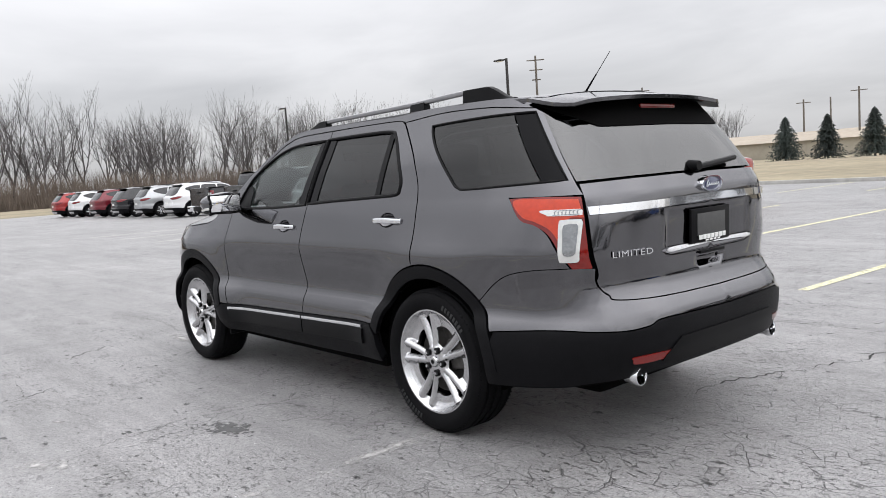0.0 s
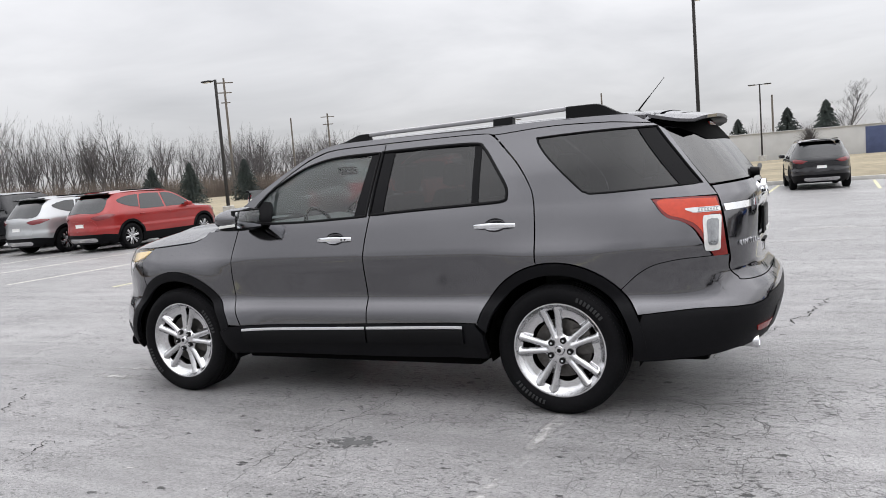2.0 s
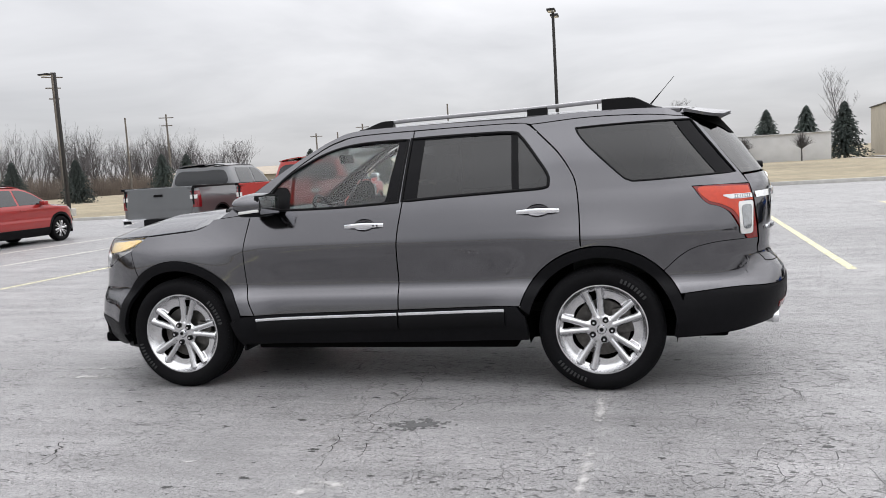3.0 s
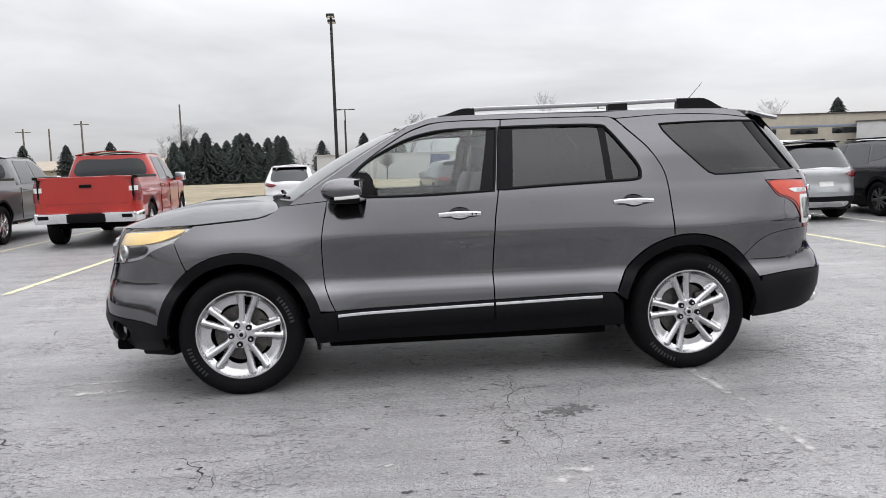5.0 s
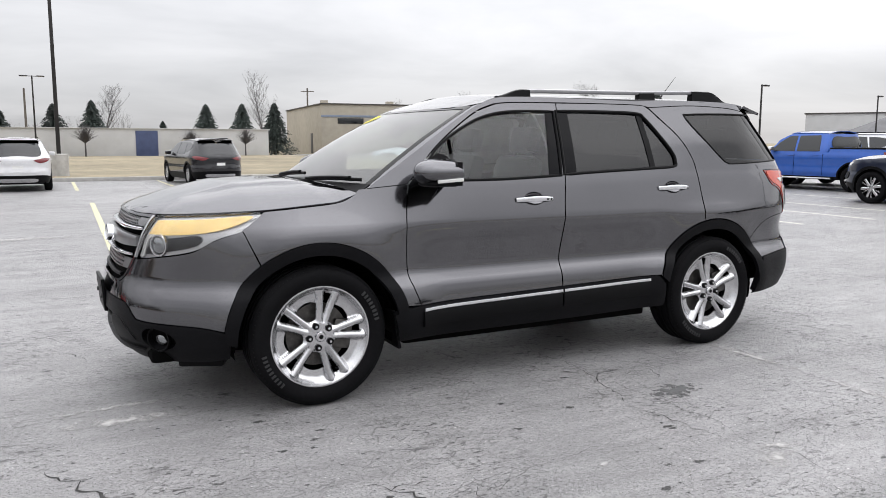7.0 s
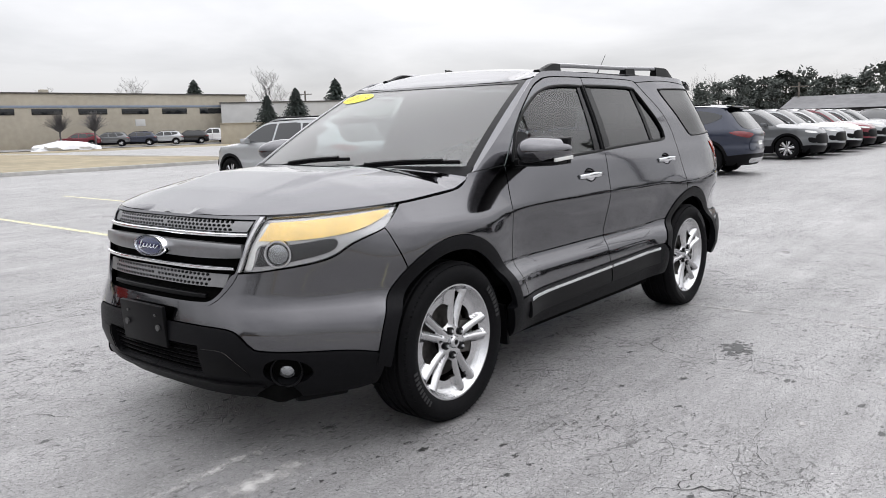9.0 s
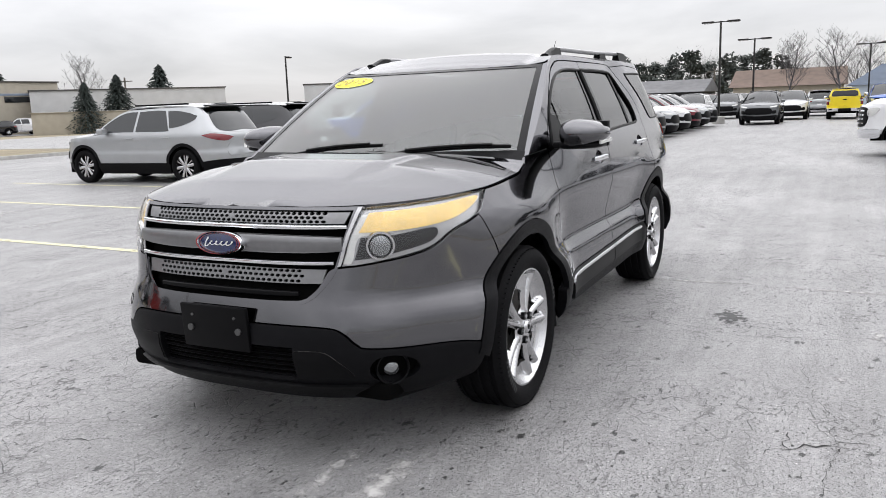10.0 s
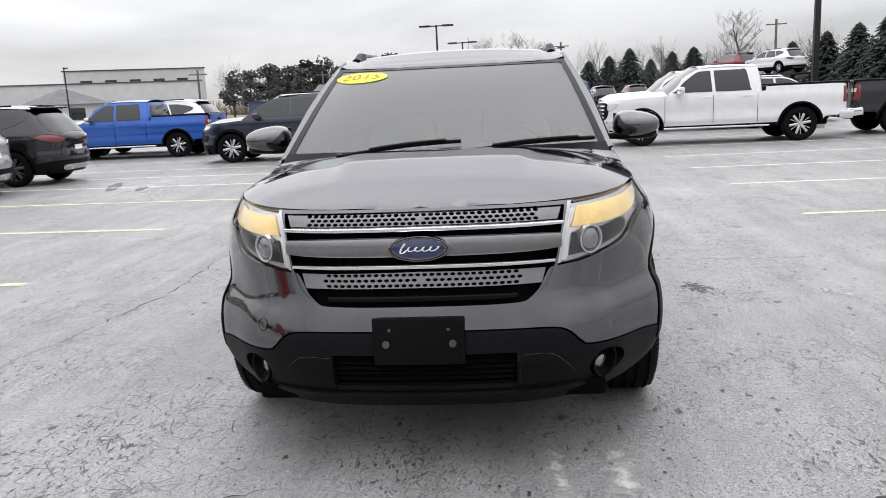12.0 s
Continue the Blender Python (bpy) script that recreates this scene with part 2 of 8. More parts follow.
def inside(poly, pts):
    x, y = pts[:, 0], pts[:, 1]
    r = np.zeros(len(pts), bool)
    a, b = poly, np.roll(poly, -1, 0)
    for (x1, y1), (x2, y2) in zip(a, b):
        if y1 == y2:
            continue
        hit = ((y1 > y) != (y2 > y)) & (x < (x2 - x1) * (y - y1) / (y2 - y1) + x1)
        r ^= hit
    return r


def resample(poly, pitch):
    out = []
    for a, b in zip(poly, np.roll(poly, -1, 0)):
        k = max(1, int(np.ceil(np.linalg.norm(b - a) / pitch)))
        out += [a + (b - a) * s for s in np.arange(k) / k]
    return np.array(out)


def fill(poly, holes=(), pitch=0.04):
    """Triangles over a flat outline with holes, with inner points on a grid."""
    loops = [resample(np.asarray(p, float), pitch) for p in (poly, *holes)]
    verts, edges = [], []
    for lp in loops:
        o = len(verts)
        verts += [Vector(v) for v in lp]
        edges += [(o + i, o + (i + 1) % len(lp)) for i in range(len(lp))]
    rim = len(verts)
    lo, hi = loops[0].min(0), loops[0].max(0)
    gx, gy = np.meshgrid(np.arange(lo[0] + pitch / 2, hi[0], pitch), np.arange(lo[1] + pitch / 2, hi[1], pitch))
    g = np.c_[gx.ravel(), gy.ravel()]
    if len(g):
        ok = inside(loops[0], g)
        for h in loops[1:]:
            ok &= ~inside(h, g)
        g = g[ok]
        allrim = np.concatenate(loops)
        if len(g):
            far = np.array([((allrim - p) ** 2).sum(1).min() > (0.45 * pitch) ** 2 for p in g])
            g = g[far]
        verts += [Vector(v) for v in g]
    out = delaunay_2d_cdt(verts, edges, [], 0, 1e-6)
    vv, ff = np.array([tuple(v) for v in out[0]]), np.array([tuple(t) for t in out[2]])
    mid = vv[ff].mean(1)
    keep = inside(loops[0], mid)
    for h in loops[1:]:
        keep &= ~inside(h, mid)
    ff = ff[keep]
    return vv, ff


def rim_edges(ff):
    count = {}
    for t in ff:
        for a, b in ((t[0], t[1]), (t[1], t[2]), (t[2], t[0])):
            count[(a, b)] = 1
    return [(a, b) for (a, b) in count if (b, a) not in count]


def skin(name, vv, ff, surface, mat, parent, offset=0.0, fold=0.012, flip=1, mirror=0, label=""):
    """Lays flat triangles on a surface(a, b) -> point array, with its edges folded inwards. mirror 1: the other side; 2: both sides in one."""
    e = 1e-3
    p = surface(vv[:, 0], vv[:, 1])
    du = surface(vv[:, 0] + e, vv[:, 1]) - surface(vv[:, 0] - e, vv[:, 1])
    dv = surface(vv[:, 0], vv[:, 1] + e) - surface(vv[:, 0], vv[:, 1] - e)
    n = np.cross(du, dv)
    n /= np.linalg.norm(n, axis=1)[:, None] + 1e-12
    n *= flip
    p = p + n * offset
    tri = ff if flip > 0 else ff[:, ::-1]
    verts, norms, faces = [p], [n], [tri]
    if fold:
        edges = rim_edges(tri)
        ids = sorted({v for ed in edges for v in ed})
        at = {v: i for i, v in enumerate(ids)}
        o = len(p)
        verts += [p[ids], p[ids] - n[ids] * fold]
        c = p[ids].mean(0)
        out_n = np.zeros((len(ids), 3))
        for a, b in edges:
            d = p[b] - p[a]
            s = np.cross(d, n[a])
            out_n[at[a]] += s
            out_n[at[b]] += s
        out_n /= np.linalg.norm(out_n, axis=1)[:, None] + 1e-12
        norms += [out_n, out_n]
        k = len(ids)
        faces.append(np.array([(o + at[b], o + at[a], o + k + at[a]) for a, b in edges] + [(o + at[b], o + k + at[a], o + k + at[b]) for a, b in edges]))
    verts, norms, faces = np.concatenate(verts), np.concatenate(norms), np.concatenate(faces)
    if mirror:
        mv, mn, mf = verts * (1, -1, 1), norms * (1, -1, 1), faces[:, ::-1]
        if mirror == 2:
            faces = np.concatenate([faces, mf + len(verts)])
            verts, norms = np.concatenate([verts, mv]), np.concatenate([norms, mn])
        else:
            verts, norms, faces = mv, mn, mf
    return mesh_object(name, verts, faces, mat, parent, label, True, norms)


def ease(x):
    x = np.clip(x, 0, 1)
    return x * x * (3 - 2 * x)


def knots(pairs):
    """A smooth function through (at, value) pairs."""
    ks, vs = np.array(pairs, float).T
    fine = np.linspace(ks[0], ks[-1], 400)
    v = np.interp(fine, ks, vs)
    k = np.hanning(15)
    v = np.convolve(np.pad(v, 7, mode="reflect", reflect_type="odd"), k / k.sum(), mode="valid")
    return lambda z: np.interp(z, fine, v)


class Hull:
    """The side, nose and tail of a car as one wrapped skin over (q, z). q runs along x on the flank and on round the corners."""

    def __init__(self, width, nose, tail, x_nose, x_tail, np_=(2.4, 2.2), tp=(4.0, 2.5), nose_len=1.45, tail_len=1.4, extra=None, taper=None):
        self.width, self.nose, self.tail, self.xn, self.xt = width, nose, tail, x_nose, x_tail
        self.nl, self.tl, self.extra, self.taper = nose_len, tail_len, extra, taper
        self.tables = []
        for n, m in (np_, tp):
            a = np.linspace(0, np.pi / 2, 4000)
            e, y = np.sin(a) ** (2 / m), np.cos(a) ** (2 / n)
            s = np.r_[0, np.cumsum(np.hypot(np.diff(e), np.diff(y)))]
            self.tables.append((s / s[-1], e, y))

    def w(self, x, z):
        w = self.width(z)
        return self.taper(x, z, w) if self.taper else w

    def __call__(self, q, z):
        q, z = np.asarray(q, float), np.asarray(z, float)
        mid = np.clip(q, self.xn, self.xt)
        x, y = mid.copy(), np.ones_like(q)
        (sn, en, yn), (st, et, yt) = self.tables
        un, ut = np.clip((self.xn - q) / self.nl, 0, 1), np.clip((q - self.xt) / self.tl, 0, 1)
        x = x - np.interp(un, sn, en) * (self.xn - self.nose(z)) + np.interp(ut, st, et) * (self.tail(z) - self.xt)
        y = np.interp(un, sn, yn) * np.interp(ut, st, yt)
        w = self.w(x, z)
        p = np.stack([x, -w * y, z], -1)
        # past the middle line the skin goes straight on
        p[..., 1] += np.maximum(0, q - self.xt - self.tl) + np.maximum(0, self.xn - self.nl - q)
        return self.extra(p) if self.extra else p

    def from_x(self, x, z):
        (sn, en, _), (st, et, _) = self.tables
        if x < self.xn:
            return self.xn - self.nl * np.interp((self.xn - x) / (self.xn - self.nose(z)), en, sn)
        if x > self.xt:
            return self.xt + self.tl * np.interp((x - self.xt) / (self.tail(z) - self.xt), et, st)
        return x

    def from_y(self, y, z, front):
        (sn, _, yn), (st, _, yt) = self.tables
        if front:
            x = self.nose(z)
            return self.xn - self.nl * np.interp(-abs(y) / self.w(x + 0.25, z), -yn, sn)
        return self.xt + self.tl * np.interp(-abs(y) / self.w(self.tail(z) - 0.2, z), -yt, st)

    def line(self, pts):
        """Outline points: ("s", x, z) on the flank, ("f", y, z) on the nose, ("r", y, z) on the tail, with a fourth value at corners."""
        out = []
        for k, a, z, *c in pts:
            q = self.from_x(a, z) if k == "s" else self.from_y(a, z, k == "f")
            out.append((q, z, *c))
        return out


# ---- the grey SUV ----
SUV_W = knots([(0.18, 0.84), (0.30, 0.925), (0.42, 0.96), (0.50, 0.964), (0.56, 0.958), (0.595, 0.952), (0.615, 0.946), (0.64, 0.929), (0.665, 0.913), (0.70, 0.907), (0.78, 0.923), (0.86, 0.942), (0.92, 0.9535), (0.945, 0.957),
               (0.965, 0.9545), (1.0, 0.946), (1.05, 0.934), (1.11, 0.919), (1.17, 0.903), (1.27, 0.868), (1.40, 0.815), (1.60, 0.718), (1.70, 0.672), (1.80, 0.62)])
SUV_NOSE = knots([(0.15, -2.20), (0.28, -2.34), (0.36, -2.40), (0.45, -2.425), (0.55, -2.42), (0.66, -2.395), (0.80, -2.355), (0.90, -2.33), (1.0, -2.295), (1.05, -2.26), (1.2, -2.12)])
SUV_TAIL = knots([(0.15, 2.36), (0.32, 2.47), (0.42, 2.53), (0.50, 2.56), (0.60, 2.575), (0.68, 2.565), (0.74, 2.51), (0.80, 2.475), (0.95, 2.485), (1.10, 2.495), (1.20, 2.49),
                  (1.28, 2.45), (1.45, 2.335), (1.60, 2.215), (1.72, 2.11)])
HUB_X, HUB_Z = 1.43, 0.378


def suv_taper(x, z, w):
    k = 1 - 0.092 * ease((-x - 0.45) / 1.15) * ease((z - 0.78) / 0.56)
    k = k * (1 - 0.012 * ease((-x - 0.9) / 0.6))
    flare = 0
    for hx in (-HUB_X, HUB_X):
        r = np.hypot(x - hx, z - HUB_Z)
        flare = flare + (0.066 if hx < 0 else 0.034) * np.exp(-((r - 0.46) / (0.20 if hx < 0 else 0.15)) ** 2) * ease((z - 0.20) / 0.17) * ease((x + 2.25) / 0.35)
    return w * k + flare + 0.028 * ease((x - 0.9) / 0.5) * ease((2.15 - x) / 0.45) * ease((z - 1.2) / 0.3)


def suv_extra(p):
    """The plate bay and the handle dip in the tailgate."""
    x, y, z = p[..., 0], p[..., 1], p[..., 2]
    bay = ease((0.40 - abs(y)) / 0.05) * ease((z - 0.915) / 0.03) * ease((1.125 - z) / 0.03)
    dip = ease((0.13 - abs(y)) / 0.02) * ease((z - 0.825) / 0.015) * ease((0.885 - z) / 0.015)
    p[..., 0] = np.where(x > 2.0, x - 0.012 * bay - 0.025 * dip, x)
    return p


HULL = Hull(SUV_W, SUV_NOSE, SUV_TAIL, -1.5, 1.75, (3.15, 2.3), (4.0, 2.5), 1.45, 1.40, suv_extra, suv_taper)
SUV = thing("suv", label="dark grey metallic mid-size SUV with chrome trim, parked on worn asphalt", category="car")


def zr(x):
    return 0.52 + 0.02 * x


def arc(cx, r, a0, a1, n=14, ends=True):
    """Points on a wheel arch, as flank outline points, by degrees from the back (+x) upwards."""
    out = []
    for k, a in enumerate(np.linspace(radians(a0), radians(a1), n)):
        c = (1,) if ends and k in (0, n - 1) else ()
        out.append(("s", cx + r * math.cos(a), HUB_Z + r * math.sin(a), *c))
    return out


def S(*pts):
    return [("s", *p) for p in pts]


def F(*pts):
    return [("f", *p) for p in pts]


def R(*pts):
    return [("r", *p) for p in pts]


def panel(name, outline, mat, parent=None, holes=(), offset=0.0, pitch=0.035, fold=0.014, both=True, centre=False, label="", steps=7):
    """A panel of the car's skin from its outline, on both flanks, or across the middle line."""
    poly = spline(HULL.line(outline), steps)
    hs = [spline(HULL.line(h), steps) for h in holes]
    vv, ff = fill(poly, hs, pitch)
    parent = parent or SUV
    if centre:
        return skin(name, vv, ff, HULL, mat, parent, offset, fold, 1, 2, label)
    ob = skin(name, vv, ff, HULL, mat, parent, offset, fold, 1, 0, label)
    if both:
        skin(name, vv, ff, HULL, mat, parent, offset, fold, 1, 1, label)
    return ob


def edge_tube(name, outline, mat, parent, r=0.007, offset=0.0, steps=6, closed=True, flat=1.0):
    """A rubber or metal line laid on the skin, on both flanks."""
    q = spline(HULL.line(outline), steps, closed)
    p = HULL(q[:, 0], q[:, 1])
    p[:, 1] -= offset
    for side in (1, -1):
        bm = bmesh.new()
        sweep(bm, p * (1, side, 1), oval(r * flat, r, 8), closed, up=(0, -side, 0.01))
        part(name, bm, mat, parent)


# shell added behind the panels, near-black so that the gaps read as shaded gaps
shell_out = S((-0.9, 0.29, 1), (0.9, 0.29, 1)) + arc(HUB_X, 0.452, 190, -10, 24) + R((-0.80, 0.33), (-0.5, 0.36), (0, 0.36, 1), (0, 1.25, 1), (-0.7, 1.25)) + S((1.9, 1.20), (0.5, 1.16), (-0.8, 1.13), (-1.5, 1.04)) \
    + F((-0.60, 1.00), (0, 1.0, 1), (0, 0.28, 1), (-0.6, 0.27)) + arc(-HUB_X, 0.452, 190, -10, 24)
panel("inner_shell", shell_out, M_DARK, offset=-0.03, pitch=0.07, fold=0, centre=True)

# windows and doors
FD_WIN = S((-0.80, 1.195, 1), (-0.66, 1.378), (-0.43, 1.515), (-0.25, 1.578), (-0.06, 1.602), (0.225, 1.606, 1), (0.175, 1.207, 1), (-0.3, 1.192))
RD_WIN = S((0.245, 1.609, 1), (0.60, 1.612), (0.90, 1.606), (0.965, 1.575), (1.055, 1.455), (1.13, 1.34), (1.14, 1.28), (1.11, 1.25), (0.9, 1.24), (0.5, 1.226), (0.20, 1.212, 1))
QT_WIN = S((1.315, 1.592), (1.36, 1.606), (1.7, 1.614), (1.995, 1.612, 1)) + R((-0.757, 1.284, 1)) + S((1.95, 1.272), (1.68, 1.263), (1.62, 1.272), (1.57, 1.305), (1.385, 1.49))
fd_out = S((-0.871, 1.172, 1), (-0.65, 1.392), (-0.396, 1.563), (-0.25, 1.625), (-0.13, 1.650), (0.10, 1.657), (0.256, 1.658, 1), (0.206, 1.248), (0.166, 1.004), (0.150, 0.75), (0.148, zr(0.15), 1), (-0.5, zr(-0.5)),
           (-0.845, zr(-0.84), 1), (-0.885, 0.60), (-0.908, 0.70), (-0.912, 0.95))
rd_out = S((0.264, 1.658, 1), (0.6, 1.662), (0.93, 1.660), (1.01, 1.645), (1.09, 1.57), (1.20, 1.455), (1.275, 1.34), (1.305, 1.25), (1.318, 1.10), (1.322, 0.90, 1)) \
    + arc(HUB_X, 0.515, 101, 163, 12) + S((0.9, zr(0.9)), (0.156, zr(0.15), 1), (0.158, 0.75), (0.174, 1.004), (0.214, 1.248))


def cup_line(xc, z):
    return [(xc - 0.075, z), (xc - 0.05, z + 0.032), (xc, z + 0.045), (xc + 0.05, z + 0.032), (xc + 0.075, z), (xc + 0.05, z - 0.025), (xc, z - 0.036), (xc - 0.05, z - 0.025)]


fd = panel("front_door", fd_out, M_GREY, holes=[FD_WIN, S(*cup_line(-0.052, 1.068))])
rd = panel("rear_door", rd_out, M_GREY, holes=[RD_WIN, S(*cup_line(1.074, 1.110))])
panel("door_glass", S((-0.56, 1.198, 1), (-0.56, 1.44, 1), (-0.43, 1.515), (-0.25, 1.578), (-0.06, 1.602), (0.165, 1.606, 1), (0.085, 1.205, 1), (-0.3, 1.196)), M_GLASS, offset=-0.008, fold=0.003, pitch=0.08, label="clear door window glass")
panel("quarter_light", S((-0.80, 1.195, 1), (-0.70, 1.335), (-0.585, 1.425, 1), (-0.585, 1.20, 1)), M_GLASS, offset=-0.008, fold=0.003, pitch=0.06)
panel("mirror_sail", S((-0.80, 1.196, 1), (-0.70, 1.33), (-0.62, 1.34), (-0.585, 1.30, 1), (-0.585, 1.20, 1)), M_CLADB, offset=-0.002, fold=0.004, pitch=0.06)
panel("pillar_trim", S((0.165, 1.606, 1), (0.225, 1.607, 1), (0.176, 1.207, 1), (0.085, 1.205, 1)), M_GLOSSBLACK, offset=-0.003, fold=0.006, pitch=0.06)
panel("pillar_trim", S((0.244, 1.609, 1), (0.335, 1.610, 1), (0.297, 1.217, 1), (0.198, 1.212, 1)), M_GLOSSBLACK, offset=-0.003, fold=0.006, pitch=0.06)
panel("door_glass", S((0.335, 1.610, 1), (0.60, 1.612), (0.905, 1.606, 1), (0.915, 1.24, 1), (0.5, 1.226), (0.297, 1.217, 1)), M_PRIVACY, offset=-0.008, fold=0.003, pitch=0.08, label="dark tinted door window glass")
panel("quarter_light", S((0.945, 1.60, 1), (1.055, 1.455), (1.13, 1.34), (1.14, 1.28), (1.11, 1.25), (0.955, 1.242, 1)), M_PRIVACY, offset=-0.008, fold=0.003, pitch=0.08)
panel("window_divider", S((0.903, 1.606, 1), (0.947, 1.60, 1), (0.957, 1.241, 1), (0.913, 1.239, 1)), M_CLADB, offset=-0.003, fold=0.008, pitch=0.08)
panel("side_glass", S((1.315, 1.592), (1.36, 1.606), (1.7, 1.614), (1.888, 1.614, 1), (2.125, 1.279, 1), (1.95, 1.272), (1.68, 1.263), (1.62, 1.272), (1.57, 1.305), (1.385, 1.49)), M_PRIVACY, offset=-0.004, fold=0.003, pitch=0.08, label="dark tinted rear side glass")
panel("pillar_glass", S((1.894, 1.614, 1), (1.995, 1.612, 1)) + R((-0.757, 1.284, 1)) + S((2.131, 1.279, 1)), M_GLOSSBLACK, offset=-0.004, fold=0.006, pitch=0.06)
for line, r in ((FD_WIN, 0.009), (RD_WIN, 0.010), (QT_WIN, 0.006)):
    edge_tube("window_seal", line, M_CLADB, SUV, r, 0.0)

# roof frame, fender, quarter
panel("roof_side", S((-1.115, 1.158, 1), (-0.88, 1.305), (-0.66, 1.445), (-0.45, 1.57), (-0.30, 1.645), (-0.14, 1.688), (0.3, 1.698), (1.2, 1.702), (1.6, 1.70), (1.95, 1.685, 1), (2.02, 1.63, 1), (1.5, 1.67), (1.03, 1.652, 1), (0.93, 1.666),
                     (0.6, 1.668), (0.1, 1.664), (-0.14, 1.656), (-0.26, 1.632), (-0.40, 1.570), (-0.655, 1.398), (-0.877, 1.178, 1)), M_GREY, pitch=0.03)
panel("front_fender", S((-1.695, 1.050, 1), (-1.5, 1.064), (-1.30, 1.082), (-1.21, 1.115), (-1.165, 1.152, 1), (-1.118, 1.154, 1), (-0.88, 1.172, 1), (-0.918, 0.95), (-0.914, 0.70), (-0.892, 0.60), (-0.852, zr(-0.84), 1))
      + arc(-HUB_X, 0.510, 15, 127, 22) + S((-1.80, 0.93), (-1.815, 0.965, 1), (-1.78, 0.985)), M_GREY)
qt_out = S((1.03, 1.646, 1), (1.5, 1.664), (2.015, 1.625, 1)) + R((-0.744, 1.262, 1), (-0.744, 1.216, 1)) + S((1.975, 1.217, 1), (2.045, 1.124), (2.12, 1.094), (2.185, 1.048), (2.232, 0.97), (2.275, 0.893, 1), (2.12, 0.887), (1.99, 0.862), (1.90, 0.815), (1.808, 0.735, 1)) \
    + arc(HUB_X, 0.515, 43.5, 101, 14) + S((1.331, 0.90, 1), (1.326, 1.10), (1.313, 1.25), (1.283, 1.34), (1.208, 1.46), (1.10, 1.575))
panel("rear_quarter", qt_out, M_GREY, holes=[QT_WIN])

# wheel arch lips, sills, bumpers
for hx, a0, a1 in ((-HUB_X, 13, 178), (HUB_X, 3, 163)):
    lip = arc(hx, 0.506, a0, a1, 26) + arc(hx, 0.442, a1 + 3, a0 - 2, 24)
    panel("arch_lip", lip, M_CLAD, offset=0.006, pitch=0.03, fold=0.03, steps=3)
panel("sill", S((-1.02, 0.46, 1), (-0.965, zr(-0.965) - 0.006, 1), (0, zr(0) - 0.006), (0.92, zr(0.92) - 0.006, 1), (0.975, 0.47, 1), (0.99, 0.32, 1), (0.4, 0.305), (-0.5, 0.30), (-0.97, 0.30, 1)), M_CLAD, pitch=0.035, fold=0.05, offset=0.002)
for a, b in ((-0.835, 0.143), (0.157, 0.845)):
    for side in (1, -1):
        bm = bmesh.new()
        xs = np.linspace(a, b, 12)
        p = HULL(xs, 0.502 + 0.022 * xs - 0.01)
        p[:, 1] -= 0.008
        sweep(bm, p * (1, side, 1), oval(0.010, 0.011, 8, 3), up=(0, 0, 1))
        part("sill_strip", bm, M_CHROME, SUV, "thin chrome strip along the sill")
        bm = bmesh.new()
        p = HULL(xs, 0.435 + 0.02 * xs)
        p[:, 1] -= 0.004
        sweep(bm, p * (1, side, 1), oval(0.012, 0.045, 10, 4), up=(0, 0, 1))
        part("door_cladding", bm, M_CLADB, SUV)
panel("rear_bumper", S((1.812, 0.733, 1), (1.903, 0.811), (1.99, 0.858), (2.12, 0.883), (2.275, 0.889, 1)) + R((-0.742, 0.885, 1), (-0.735, 0.82), (-0.70, 0.76), (-0.63, 0.732), (0, 0.722, 1), (0, 0.640, 1), (-0.48, 0.645), (-0.58, 0.622), (-0.68, 0.610), (-0.78, 0.612))
      + S((2.2, 0.618), (1.92, 0.598, 1)) + arc(HUB_X, 0.515, 25, 42.5, 5), M_GREY, centre=True, label="grey painted upper rear bumper")
panel("bumper_skirt", S((1.92, 0.592, 1), (2.2, 0.612)) + R((-0.78, 0.606), (-0.68, 0.604), (-0.58, 0.616), (-0.48, 0.639), (0, 0.634, 1), (0, 0.40, 1), (-0.45, 0.40), (-0.62, 0.385), (-0.78, 0.37)) + S((2.2, 0.35), (1.855, 0.335, 1), (1.87, 0.45)), M_CLAD, centre=True, offset=0.003, fold=0.05)
panel("bumper_insert", R((-0.42, 0.53), (-0.36, 0.545), (0, 0.545, 1), (0, 0.435, 1), (-0.42, 0.435), (-0.50, 0.45)), M_CLADB, centre=True, offset=0.010, fold=0.012)
panel("rear_reflector", R((-0.66, 0.470), (-0.64, 0.486), (-0.38, 0.490), (-0.36, 0.476), (-0.42, 0.460), (-0.63, 0.450)), M_REDLENS, offset=0.008, fold=0.012)
panel("front_bumper", S((-1.745, 0.786, 1), (-1.805, 0.93), (-1.818, 0.957, 1), (-1.95, 0.908), (-2.06, 0.845)) + F((-0.62, 0.808), (-0.522, 0.798, 1), (-0.482, 0.79), (-0.435, 0.715), (-0.36, 0.665), (-0.25, 0.658), (0, 0.655, 1), (0, 0.585, 1),
      (-0.3, 0.585), (-0.49, 0.578), (-0.555, 0.555), (-0.60, 0.512), (-0.65, 0.492)) + S((-2.05, 0.475), (-1.936, 0.456, 1)) + arc(-HUB_X, 0.510, 171, 128, 12), M_GREY, centre=True, label="grey painted front bumper")
FOG = F((-0.63, 0.395), (-0.655, 0.44), (-0.71, 0.455), (-0.765, 0.43), (-0.775, 0.385), (-0.745, 0.35), (-0.69, 0.338), (-0.645, 0.355))
FLANK = F((-0.36, 0.482, 1), (-0.46, 0.482), (-0.51, 0.46), (-0.575, 0.385), (-0.56, 0.375, 1), (-0.36, 0.372, 1))
